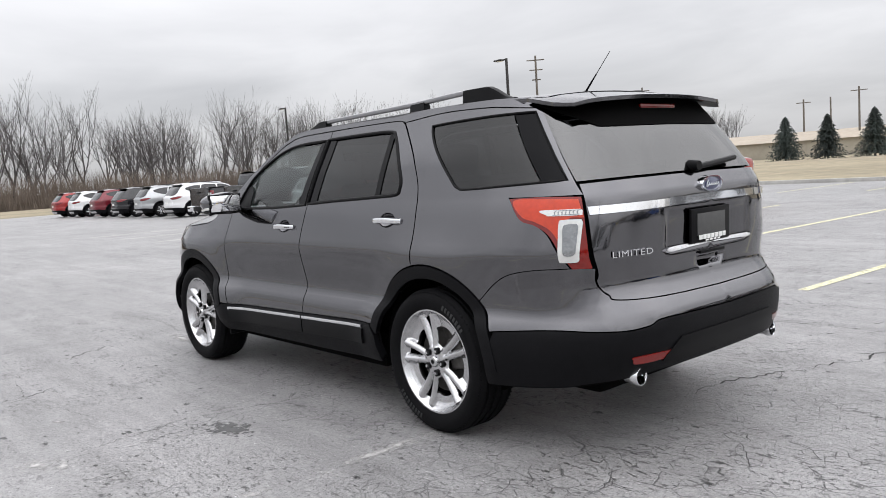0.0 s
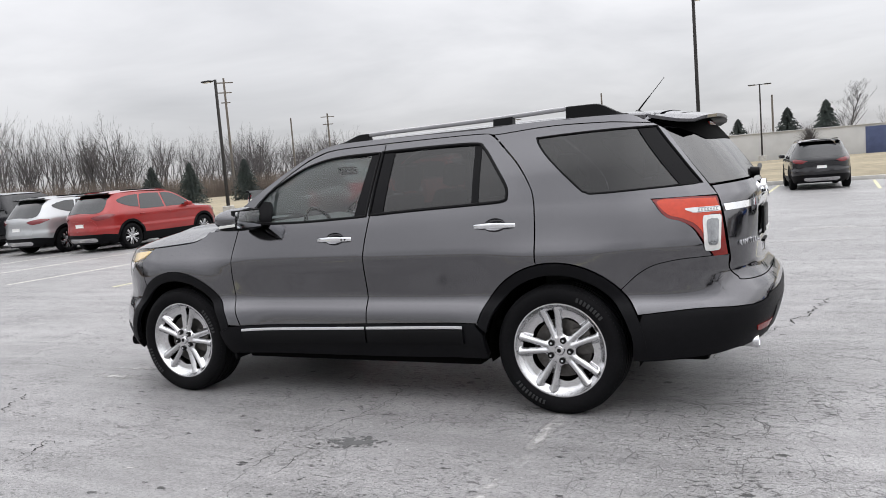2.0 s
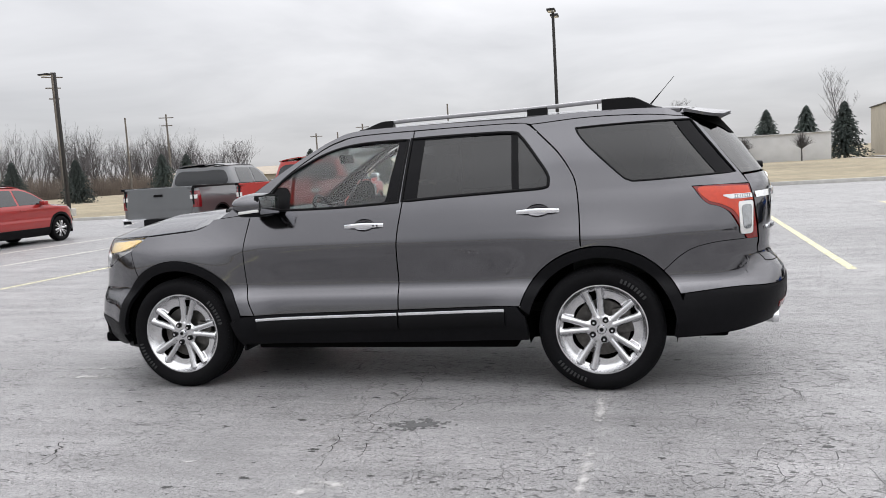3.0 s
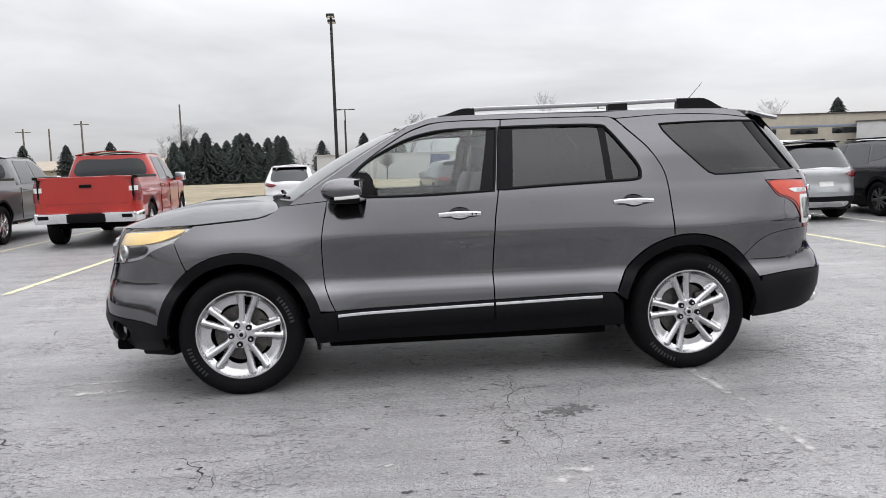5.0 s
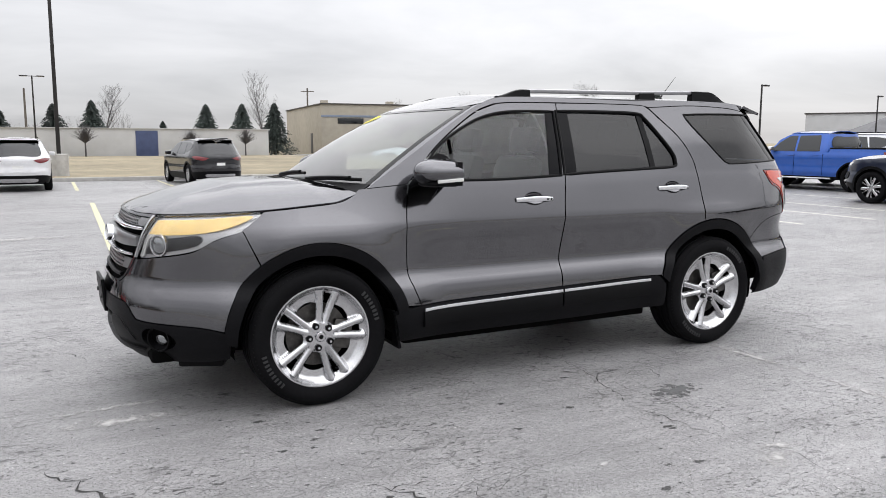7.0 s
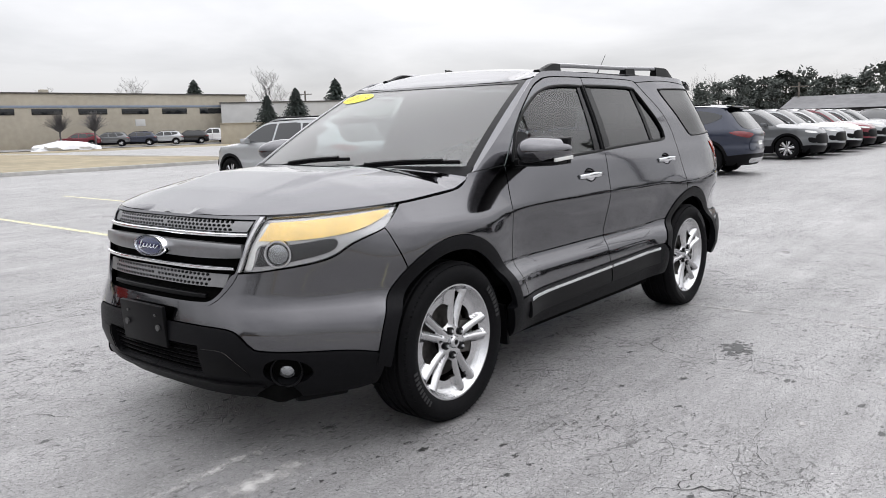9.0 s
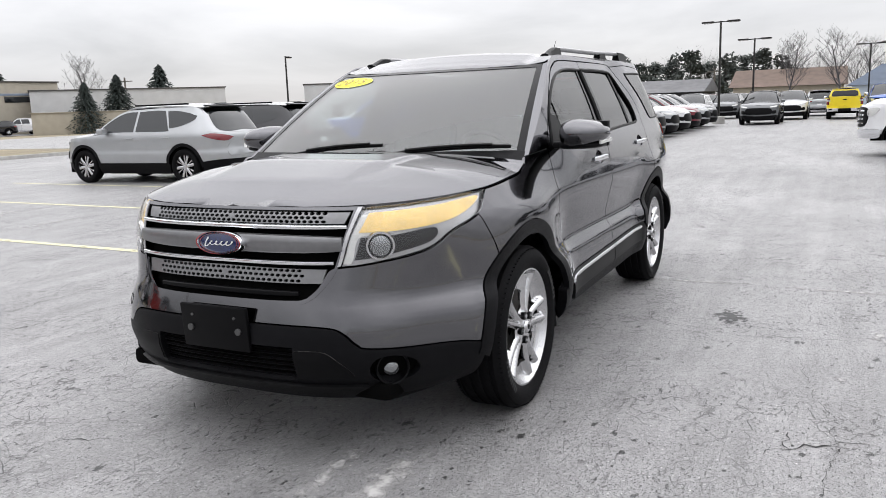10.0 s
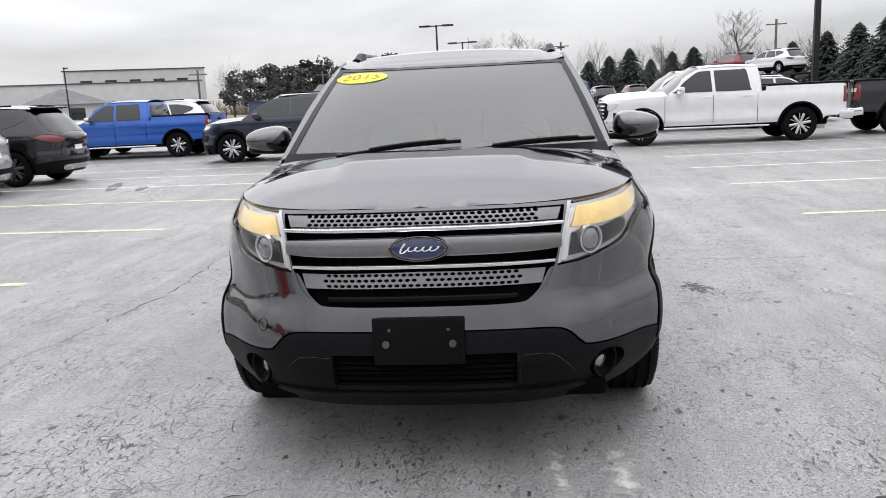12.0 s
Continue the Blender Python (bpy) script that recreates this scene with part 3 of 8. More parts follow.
panel("bumper_skirt", F((0, 0.579, 1), (-0.3, 0.579), (-0.49, 0.572), (-0.55, 0.549), (-0.595, 0.505), (-0.65, 0.485)) + S((-2.05, 0.469), (-1.936, 0.450, 1), (-1.905, 0.40), (-1.90, 0.30, 1), (-2.0, 0.275)) + F((-0.62, 0.262), (-0.3, 0.255), (0, 0.255, 1),
      (0, 0.352, 1), (-0.35, 0.352, 1), (-0.35, 0.495, 1), (0, 0.495, 1)), M_CLAD, holes=[FOG], centre=True, offset=0.002, fold=0.05)
panel("lower_lip", F((0, 0.335, 1), (-0.5, 0.338), (-0.60, 0.335), (-0.60, 0.325), (-0.5, 0.315), (0, 0.31, 1)), M_CLADB, centre=True, offset=0.016, fold=0.03)
panel("bumper_flank", FLANK, M_CLADB, offset=0.006, fold=0.012)
edge_tube("flank_line", FLANK, M_STEEL, SUV, 0.0022, 0.0)
panel("intake_back", F((0, 0.51, 1), (-0.38, 0.51, 1), (-0.38, 0.34, 1), (0, 0.34, 1)), M_DARK, centre=True, offset=-0.06, fold=0)
for k in range(6):
    bm = bmesh.new()
    ys = np.linspace(-0.345, 0.345, 11)
    z = 0.367 + 0.023 * k
    p = np.array([HULL(np.array([HULL.from_y(y, z, True)]), np.array([z]))[0] * (1, 1, 1) for y in ys])
    p[:, 1], p[:, 0] = ys, p[:, 0] + 0.03
    sweep(bm, p, oval(0.012, 0.005, 6), up=(0, 0, 1))
    part("intake_slat", bm, M_CLADB, SUV)

# tail lamps and tailgate
lamp_line = S((1.984, 1.210, 1), (2.15, 1.213)) + R((-0.752, 1.206, 1), (-0.752, 0.889, 1)) + S((2.285, 0.889, 1), (2.242, 0.97), (2.195, 1.045), (2.13, 1.088), (2.055, 1.116))


def lamp_block(u0, u1, z0, z1, lean):
    """A slanted block inside the tail lamp, by its share of the lamp's breadth."""
    q0, q1 = HULL.from_x(1.984, 1.21), HULL.from_y(-0.752, 1.05, False)

    def at(u, z):
        return (q0 + (q1 - q0) * u, z)

    c, m = 0.012 if z1 - z0 > 0.1 else 0.006, (z0 + z1) / 2
    return [at(u0, z1 - c), at(u0 + 0.05, z1), at(u1 - 0.02, z1, ) + (1,), at(u1, z1 - c) + (1,), at(u1, z0 + c) + (1,), at(u1 - 0.03, z0), at(u0 + lean + 0.03, z0), at(u0 + lean * 0.8, z0 + c), at(u0 + lean * 0.3, m)]


for side in (0, 1):
    lamp = new("tail_lamp")
    lamp.parent = SUV
    lamp["label"] = "orange-red rear lamp with clear reversing lens"
    for nm, line, mt, off in (("lens", lamp_line, M_REDLENS, 0.004),
                              ("upper_lens", S((2.012, 1.200), (2.15, 1.203)) + R((-0.763, 1.196, 1), (-0.763, 1.115, 1)) + S((2.27, 1.112), (2.262, 1.05), (2.275, 0.96), (2.255, 0.985), (2.205, 1.062), (2.135, 1.102), (2.065, 1.128)), M_ORANGELENS, 0.007),
                              ("white_lens", lamp_block(0.43, 0.90, 1.126, 1.153, 0.10), M_CLEARLENS, 0.011),
                              ("reversing_lens", lamp_block(0.66, 0.91, 0.922, 1.108, 0.045), M_CLEARLENS, 0.011),
                              ("reflector", lamp_block(0.71, 0.87, 0.950, 1.088, 0.035), M_FOGLENS, 0.015)):
        vv, ff = fill(spline(HULL.line(line) if isinstance(line[0][0], str) else line, 6), (), 0.02)
        skin(nm, vv, ff, HULL, mt, lamp, off, 0.02 if nm == "lens" else 0.006, 1, side)
    for k in range(7):
        u = 0.60 + 0.04 * k
        vv, ff = fill(spline(lamp_block(u, u + 0.014, 1.129, 1.150, 0.004), 3), (), 0.02)
        skin("lens_rib", vv, ff, HULL, M_FOGLENS, lamp, 0.0125, 0.003, 1, side)
panel("tailgate", R((-0.735, 1.262, 1), (-0.5, 1.272), (0, 1.277, 1), (0, 0.727, 1), (-0.625, 0.737), (-0.694, 0.765), (-0.729, 0.823), (-0.737, 0.90)), M_GREY, centre=True, pitch=0.03, label="grey painted tailgate")
panel("tailgate_glass", R((-0.738, 1.275, 1), (-0.5, 1.284), (0, 1.288, 1), (0, 1.66, 1), (-0.60, 1.66), (-0.655, 1.645, 1)), M_REARGLASS, centre=True, pitch=0.05, fold=0.01, label="dark tinted tailgate window")
# black glass top, its colour holding the dark reflection of the spoiler's underside
panel("glass_band", R((-0.662, 1.640, 1), (-0.57, 1.555), (-0.53, 1.528), (-0.46, 1.518), (0, 1.521, 1), (0, 1.66, 1), (-0.60, 1.658)), M_DARK, centre=True, pitch=0.04, offset=0.004, fold=0.003, label="black band across the top of the glass")
panel("tailgate_trim", R((-0.745, 1.160, 1), (-0.5, 1.166), (0, 1.172, 1), (0, 1.138, 1), (-0.5, 1.130), (-0.745, 1.124, 1)), M_CHROME, centre=True, offset=0.012, fold=0.014, label="wide chrome bar across the tailgate")
panel("plate_lip", R((-0.37, 0.932), (-0.2, 0.938), (0, 0.94, 1), (0, 0.925, 1), (-0.2, 0.922), (-0.37, 0.918)), M_SILVER, centre=True, offset=0.012, fold=0.012)


def rear_x(y, z):
    q = HULL.from_y(y, z, False)
    return float(HULL(np.array([q]), np.array([z]))[0][0])


def front_x(y, z):
    q = HULL.from_y(y, z, True)
    return float(HULL(np.array([q]), np.array([z]))[0][0])


bm = bmesh.new()
add_box(bm, (0.016, 0.345, 0.165), (2.492, -0.02, 1.02), (0, 2, 0), 0.006)
holder = part("plate_holder", bm, M_CLADB, SUV, "black plate holder with a dealer card")
bm = bmesh.new()
add_box(bm, (0.004, 0.25, 0.105), (2.502, -0.02, 1.025), (0, 2, 0), 0.002)
part("card", bm, M_DASH, holder, "dark dealer card")
for k in range(7):
    bm = bmesh.new()
    add_box(bm, (0.004, 0.028, 0.022), (2.5055, -0.125 + 0.035 * k, 0.963), (0, 2, 0), 0.001)
    part("print_bar", bm, M_WHITEPAPER, holder)
for k in range(4):
    bm = bmesh.new()
    add_box(bm, (0.004, 0.022, 0.008), (2.506, -0.07 + 0.035 * k, 0.946), (0, 2, 0), 0.001)
    part("print_bar", bm, M_WHITEPAPER, holder)


def badge(at, ry, rx, rz):
    """A blue enamel oval in a chrome ring, with a plain pale stroke."""
    bm = bmesh.new()
    lathe(bm, [(0.0, -0.004), (0.80, -0.004), (0.90, 0.0), (0.93, 0.012), (1.0, 0.012), (1.03, 0.0), (1.03, -0.02)], 40, "x")
    m = pose(*at, 0, ry, 0) @ Matrix.Diagonal((-1, rx, rz, 1))
    bmesh.ops.transform(bm, matrix=m, verts=bm.verts)
    ring = part("badge", bm, M_CHROME, SUV, "oval badge with blue enamel and chrome ring")
    bm = bmesh.new()
    lathe(bm, [(0.0, 0.010), (0.5, 0.009), (0.88, 0.004), (0.90, -0.006)], 40, "x")
    bmesh.ops.transform(bm, matrix=m, verts=bm.verts)
    part("enamel", bm, M_BADGE, ring)
    bm = bmesh.new()
    lathe(bm, [(0.82, 0.002), (0.82, 0.0095), (0.845, 0.0095), (0.845, 0.002)], 40, "x")
    bmesh.ops.transform(bm, matrix=m, verts=bm.verts)
    part("inner_line", bm, M_CHROME, ring)
    bm = bmesh.new()
    us = np.linspace(0, 1, 110)
    wave = [(0.011, -0.62 + 1.24 * u, 0.0) for u in us]
    wave = [(0.011, -y - 0.055 * math.cos(34 * u) - 0.30 * z, z) for (_, y, _), u in zip(wave, us) for z in [(0.40 if u < 0.20 else 0.17) * math.sin(34 * u) + (0.05 if u < 0.2 else -0.02)]]
    sweep(bm, wave, oval(0.030, 0.030, 6), up=(1, 0, 0))
    for v in bm.verts:
        v.co.x = 0.010 + (v.co.x - 0.011) * 0.05
    bmesh.ops.transform(bm, matrix=m, verts=bm.verts)
    part("pale_stroke", bm, M_WHITEPAPER, ring)
    return ring


badge((front_x(0, 0.893) - 0.045, 0, 0.893), 6, 0.118, 0.047)
b2 = badge((rear_x(0, 1.215) + 0.012, 0, 1.215), 0, 0.09, 0.04)
b2.matrix_basis = Matrix.Translation((rear_x(0, 1.215) + 0.012, 0, 1.215)) @ pose(0, 0, 0, 0, 0, 180) @ Matrix.Translation((-rear_x(0, 1.215) - 0.012, 0, -1.215))


def letters(text, size, at, rot, mat, parent, name="lettering", depth=0.003, squash=1.0):
    cu = bpy.data.curves.new(name, "FONT")
    cu.body, cu.size, cu.extrude, cu.align_x, cu.align_y = text, size, depth, "CENTER", "CENTER"
    cu.space_character = 1.15
    tmp = bpy.data.objects.new(name, cu)
    me = bpy.data.meshes.new_from_object(tmp)
    bpy.data.objects.remove(tmp)
    me.materials.clear()
    me.materials.append(mat)
    me.transform(pose(*at, *rot) @ Matrix.Diagonal((squash, 1, 1, 1)))
    ob = new(name, me)
    ob.parent = parent
    return ob


letters("LIMITED", 0.040, (rear_x(-0.585, 0.94) + 0.003, -0.585, 0.940), (90, 0, 71), M_CHROME, SUV, "trim_lettering", 0.003, 1.35)

# headlamps
HL = S((-1.705, 1.052, 1), (-1.85, 1.047), (-1.97, 1.042)) + F((-0.70, 1.034), (-0.572, 1.026, 1), (-0.548, 0.93), (-0.522, 0.806, 1), (-0.62, 0.815)) + S((-2.06, 0.852), (-1.95, 0.915), (-1.84, 0.958), (-1.78, 0.985))
for side in (0, 1):
    lamp = new("headlamp")
    lamp.parent = SUV
    lamp["label"] = "clear headlamp with an amber upper band"
    for nm, line, mt, off, fold in (("housing", HL, M_LAMPGREY, -0.026, 0),
                                    ("bezel", S((-1.74, 1.035), (-1.97, 1.018)) + F((-0.70, 1.012), (-0.575, 1.008, 1), (-0.55, 0.925), (-0.527, 0.815, 1), (-0.56, 0.82), (-0.572, 0.90), (-0.60, 0.922), (-0.70, 0.935)) + S((-2.0, 0.965), (-1.85, 0.992)), M_CLEARLENS, -0.018, 0.01),
                                    ("amber_band", S((-1.755, 1.036), (-1.97, 1.022)) + F((-0.72, 1.016), (-0.60, 1.010, 1), (-0.575, 0.935, 1), (-0.70, 0.935)) + S((-2.0, 0.950), (-1.86, 0.985)), M_AMBER, -0.010, 0.012),
                                    ("inner_bezel", F((-0.585, 0.915, 1), (-0.70, 0.920)) + S((-2.02, 0.935), (-2.04, 0.880)) + F((-0.66, 0.838), (-0.568, 0.828, 1)), M_LAMPDARK, -0.019, 0.004),
                                    ("cover", HL, M_LENS, 0.003, 0.003)):
        vv, ff = fill(spline(HULL.line(line), 6), (), 0.025)
        skin(nm, vv, ff, HULL, mt, lamp, off, fold, 1, side)
    sy = -1 if side == 0 else 1
    q = HULL.from_y(0.655, 0.878, True)
    c, qa, za = (HULL(np.array([q + i]), np.array([0.878 + j]))[0] for i, j in ((0, 0), (0.01, 0), (0, 0.01)))
    n = Vector(np.cross(qa - c, za - c)).normalized()
    n = Vector((n[0] if n[0] < 0 else -n[0], -abs(n[1]), 0)).normalized()
    c = Vector((c[0], -abs(c[1]), c[2])) - n * 0.016
    m = Matrix.Translation((c[0], -sy * c[1], c[2])) @ Vector((n[0], -sy * n[1], 0)).to_track_quat("Z", "Y").to_matrix().to_4x4()
    for nm, prof, mt in (("projector", [(0.0, 0.012), (0.026, 0.010), (0.040, 0.004), (0.046, -0.006)], M_FOGLENS), ("projector_ring", [(0.046, 0.0), (0.049, 0.008), (0.057, 0.008), (0.060, -0.012)], M_SILVER)):
        bm = bmesh.new()
        lathe(bm, prof, 24, "z")
        bmesh.ops.transform(bm, matrix=m, verts=bm.verts)
        part(nm, bm, mt, lamp)

# bright edge between headlamp and grille
panel("lamp_edge", F((-0.572, 1.026, 1), (-0.548, 0.93), (-0.522, 0.806, 1), (-0.511, 0.806, 1), (-0.536, 0.93), (-0.557, 1.026, 1)), M_LAMPGREY, offset=0.006, fold=0.012, pitch=0.03)
# grille
panel("grille_back", F((-0.56, 1.02, 1), (0, 1.03, 1), (0, 0.64, 1), (-0.4, 0.66), (-0.52, 0.80)), M_DARK, centre=True, offset=-0.07, fold=0)
panel("grille_frame", F((-0.575, 1.030, 1), (-0.3, 1.029), (0, 1.028, 1), (0, 1.018, 1), (-0.3, 1.018), (-0.545, 1.016, 1), (-0.53, 0.93), (-0.50, 0.80), (-0.46, 0.725), (-0.40, 0.685), (-0.32, 0.675), (0, 0.673, 1), (0, 0.655, 1), (-0.33, 0.658), (-0.42, 0.68), (-0.475, 0.735),
      (-0.512, 0.80), (-0.548, 0.93)), M_GREY, centre=True, offset=0.004, fold=0.05, label="grille surround")


def grille_bar(name, z, half, size, mat, out=0.0, power=3, end=0.8):
    ys = np.linspace(-half, half, 25)
    p = np.array([(front_x(y, z) - out + 0.004, y, z) for y in ys])
    bm = bmesh.new()
    sc = [1.0 - (1 - end) * abs(y / half) ** 4 for y in ys]
    sweep(bm, p, oval(size[0], size[1], 12, power), up=(0, 0, 1), scale=sc)
    part(name, bm, mat, SUV)


grille_bar("chrome_bar", 0.957, 0.535, (0.018, 0.010), M_CHROME, 0.008)
grille_bar("main_bar", 0.893, 0.525, (0.022, 0.038), M_MESH, 0.008, 3.5, 0.75)
grille_bar("chrome_bar", 0.822, 0.50, (0.018, 0.010), M_CHROME, 0.008)
grille_bar("lower_bar", 0.700, 0.36, (0.012, 0.012), M_CLADB, -0.01)
for z0, z1, half in ((0.970, 1.017, 0.465), (0.742, 0.800, 0.40)):
    zm, rows, dz = (z0 + z1) / 2, 3, (z1 - z0) / 3
    holes = []
    for r in range(rows):
        for k in range(int(half / 0.0265)):
            y = -0.0132 - 0.0265 * k - (0.0132 if r % 2 else 0)
            if abs(y) > half - 0.02:
                continue
            holes.append([(HULL.from_y(y + 0.0105 * math.cos(a), z0 + dz * (r + 0.5), True), z0 + dz * (r + 0.5) + 0.0062 * math.sin(a)) for a in np.arange(0, 2 * math.pi, math.pi / 4)])
    outline = spline(HULL.line(F((0, z1, 1), (-half - 0.07, z1 - 0.004, 1), (-half - 0.055, z0, 1), (0, z0, 1))), 3)
    vv, ff = fill(outline, [np.array(h) for h in holes], 0.03)
    skin("grille_mesh", vv, ff, HULL, M_MESH, SUV, -0.004, 0.012, 1, 2, "silver perforated grille strip")
# front plate bracket, fog lamps
bm = bmesh.new()
add_box(bm, (0.02, 0.345, 0.185), (-2.428, 0.012, 0.552), (0, -4, 0), 0.007)
bracket = part("plate_bracket", bm, M_CLADB, SUV, "empty black front plate bracket")
for y, z in ((-0.115, 0.545), (0.135, 0.545), (-0.10, 0.60), (0.12, 0.60)):
    bm = bmesh.new()
    add_cyl(bm, (-2.436, y, z), (-2.446, y, z), 0.014 if z < 0.58 else 0.006, seg=14)
    part("screw", bm, M_DASH, bracket)
q_fog = HULL.from_y(0.705, 0.395, True)
fog_c, fog_q, fog_z = (HULL(np.array([q_fog + i]), np.array([0.395 + j]))[0] for i, j in ((0, 0), (0.02, 0), (0, 0.02)))
fog_n = np.cross(fog_q - fog_c, fog_z - fog_c)
fog_n = Vector((-abs(fog_n[0]), -abs(fog_n[1]), 0)).normalized()
for s in (-1, 1):
    into = Vector((-fog_n[0], -s * abs(fog_n[1]), 0))
    m = Matrix.Translation(Vector((fog_c[0], s * abs(fog_c[1]), 0.395)) + into * 0.012) @ into.to_track_quat("Z", "Y").to_matrix().to_4x4()
    bm = bmesh.new()
    lathe(bm, [(0.070, 0.004), (0.067, -0.004), (0.061, -0.002), (0.058, 0.03), (0.05, 0.055), (0.0, 0.06)], 28, "z")
    bmesh.ops.transform(bm, matrix=m, verts=bm.verts)
    fog = part("fog_bezel", bm, M_CLADB, SUV)
    bm = bmesh.new()
    lathe(bm, [(0.0, 0.014), (0.022, 0.017), (0.036, 0.026), (0.038, 0.045)], 24, "z")
    bmesh.ops.transform(bm, matrix=m, verts=bm.verts)
    part("fog_lens", bm, M_FOGLENS, fog, "round clear fog lamp lens")

# round tow-eye cover in the bumper
q_tow = HULL.from_y(0.655, 0.585, True)
ring = np.array([(q_tow + 0.027 * math.cos(a), 0.585 + 0.025 * math.sin(a)) for a in np.linspace(0, 2 * math.pi, 20, endpoint=False)])
bm = bmesh.new()
sweep(bm, HULL(ring[:, 0], ring[:, 1]) * (1, -1, 1), oval(0.0010, 0.0010, 6), True, up=(1, 0, 0.01))
part("tow_cover_seam", bm, M_DARK, SUV)

# hood, roof, windscreen
Z_EDGE = knots([(-2.4, 1.026), (-2.29, 1.03), (-1.97, 1.045), (-1.68, 1.058), (-1.30, 1.088), (-1.20, 1.12), (-1.12, 1.158), (-1.0, 1.16)])
CROWN = knots([(-2.4, 0.0), (-2.29, 0.004), (-2.20, 0.028), (-2.02, 0.074), (-1.74, 0.112), (-1.35, 0.100), (-1.22, 0.068), (-1.1, 0.03)])


def hood_edge(x):
    z = Z_EDGE(x)
    (sn, en, yn), _ = HULL.tables
    k = np.clip((-1.5 - x) / (-1.5 - SUV_NOSE(z)), 0, 1)
    return HULL.w(np.maximum(x, -2.05), z) * np.interp(k, en, yn)


def hood_top(x, y):
    x, y = np.asarray(x, float), np.asarray(y, float)
    e = np.maximum(hood_edge(x), 0.03)
    s = np.clip(abs(y) / e, 0, 1.05)
    bulge = 0.016 * ease((0.50 - 0.10 * (-x - 1.2) - abs(y)) / 0.07) * ease((-x - 1.22) / 0.3) * ease((2.15 + x) / 0.5)
    return np.stack([x, y, Z_EDGE(x) + CROWN(x) * (1 - s ** 3.4) + bulge], -1)


edge_x = np.r_[np.linspace(-1.175, -2.0, 20), np.linspace(-2.05, -2.255, 12)]
half_line = [(x, -float(hood_edge(x)) + 0.006) for x in edge_x]
tip = [(-2.262, -0.28), (-2.274, -0.15), (-2.278, 0.0)]
left = [p for p in half_line if p[1] < -0.33] + tip
hood_poly = left + [(x, -y) for x, y in reversed(left[:-1])] + [(-1.24, 0.45), (-1.275, 0.0), (-1.24, -0.45)]
vv, ff = fill(np.array(hood_poly), (), 0.04)
skin("hood", vv, ff, hood_top, M_GREY, SUV, 0.0, 0.02, 1, 0, "grey bonnet with a raised centre")


def roof_top(x, y, deep=1.0):
    x, y = np.asarray(x, float), np.asarray(y, float)
    e = HULL.w(x, 1.695)
    base = np.interp(x, [-0.47, -0.45, -0.38, -0.28, -0.14, 0.3, 1.2, 1.6, 1.95, 2.2], [1.586, 1.597, 1.624, 1.652, 1.686, 1.697, 1.701, 1.697, 1.678, 1.658])
    s = np.clip(abs(y) / e, 0, 1)
    ditch = -0.010 * deep * np.exp(-((abs(y) - e + 0.10) / 0.02) ** 2)
    return np.stack([x, y, base + (0.045 - 0.02 * ease((-x) / 0.4)) * (1 - s ** 2.2) + ditch], -1)


rp = [(-0.30, -0.655), (-0.14, -0.672), (0.5, -0.674), (1.0, -0.680), (1.5, -0.700), (1.93, -0.700)]
rp = [(x, -float(HULL.w(x, 1.69)) + 0.002) for x, _ in rp]
roof_poly = [(-0.450, 0.0), (-0.442, -0.3), (-0.410, -0.5), (-0.352, -0.64)] + rp + [(2.0, -0.6), (2.02, 0.0), (2.0, 0.6)] + [(x, -y) for x, y in reversed(rp)] + [(-0.352, 0.64), (-0.410, 0.5), (-0.442, 0.3)]
vv, ff = fill(np.array(roof_poly), (), 0.05)
skin("roof", vv, ff, roof_top, M_GREY, SUV, 0.0, 0.02)


def spoiler_top(x, y):
    p = roof_top(np.minimum(x, 1.95), y * 0.98, 0.0)
    p[..., 0], p[..., 1] = x, y
    p[..., 2] = p[..., 2] - 0.17 * np.maximum(0, x - 1.95) - 0.12 * ease((abs(y) - 0.52) / 0.2) * np.maximum(0, x - 1.95)
    return p


sp = [(1.955, -0.690), (2.10, -0.668), (2.19, -0.625), (2.24, -0.53), (2.268, -0.3), (2.28, 0.0)]
sp_poly = np.array(sp + [(x, -y) for x, y in reversed(sp[:-1])] + [(2.025, 0.6), (2.03, 0.0), (2.025, -0.6)])
vv, ff = fill(sp_poly, (), 0.05)
spoiler = skin("spoiler", vv, ff, spoiler_top, M_GREY, SUV, 0.002, 0.018, 1, 0, "grey roof spoiler over the tailgate window")
skin("spoiler_underside", vv, ff, lambda a, b: spoiler_top(a, b) - np.array([0, 0, 0.017]), M_CLADB, spoiler, 0.0, 0, 1)
bm = bmesh.new()
add_box(bm, (0.03, 0.30, 0.022), (2.20, 0.0, 1.618), (0, 0, 0), 0.006)
part("brake_lamp", bm, M_REDLENS, spoiler, "high red brake lamp")

def screen(a, b):
    """The windscreen over (-1..1 across, 0..1 up)."""
    a, b = np.asarray(a, float), np.asarray(b, float)
    x = (-1.275 + 0.155 * abs(a) ** 2.4) * (1 - b) + (-0.452 + 0.105 * a * a) * b
    y = a * (0.842 - 0.165 * b)
    z = (1.150 + 0.0 * a) * (1 - b) + (1.620 + 0.008 * a * a) * b + 0.17 * b * (1 - b) * (1 - 0.55 * a * a)
    return np.stack([x, y, z], -1)


def grid(a0, a1, b0, b1, na, nb):
    ga, gb = np.meshgrid(np.linspace(a0, a1, na), np.linspace(b0, b1, nb))
    idx = np.arange(na * nb).reshape(nb, na)
    q = np.stack([idx[:-1, :-1], idx[:-1, 1:], idx[1:, 1:], idx[1:, :-1]], -1).reshape(-1, 4)
    return np.c_[ga.ravel(), gb.ravel()], np.concatenate([q[:, [0, 1, 2]], q[:, [0, 2, 3]]])


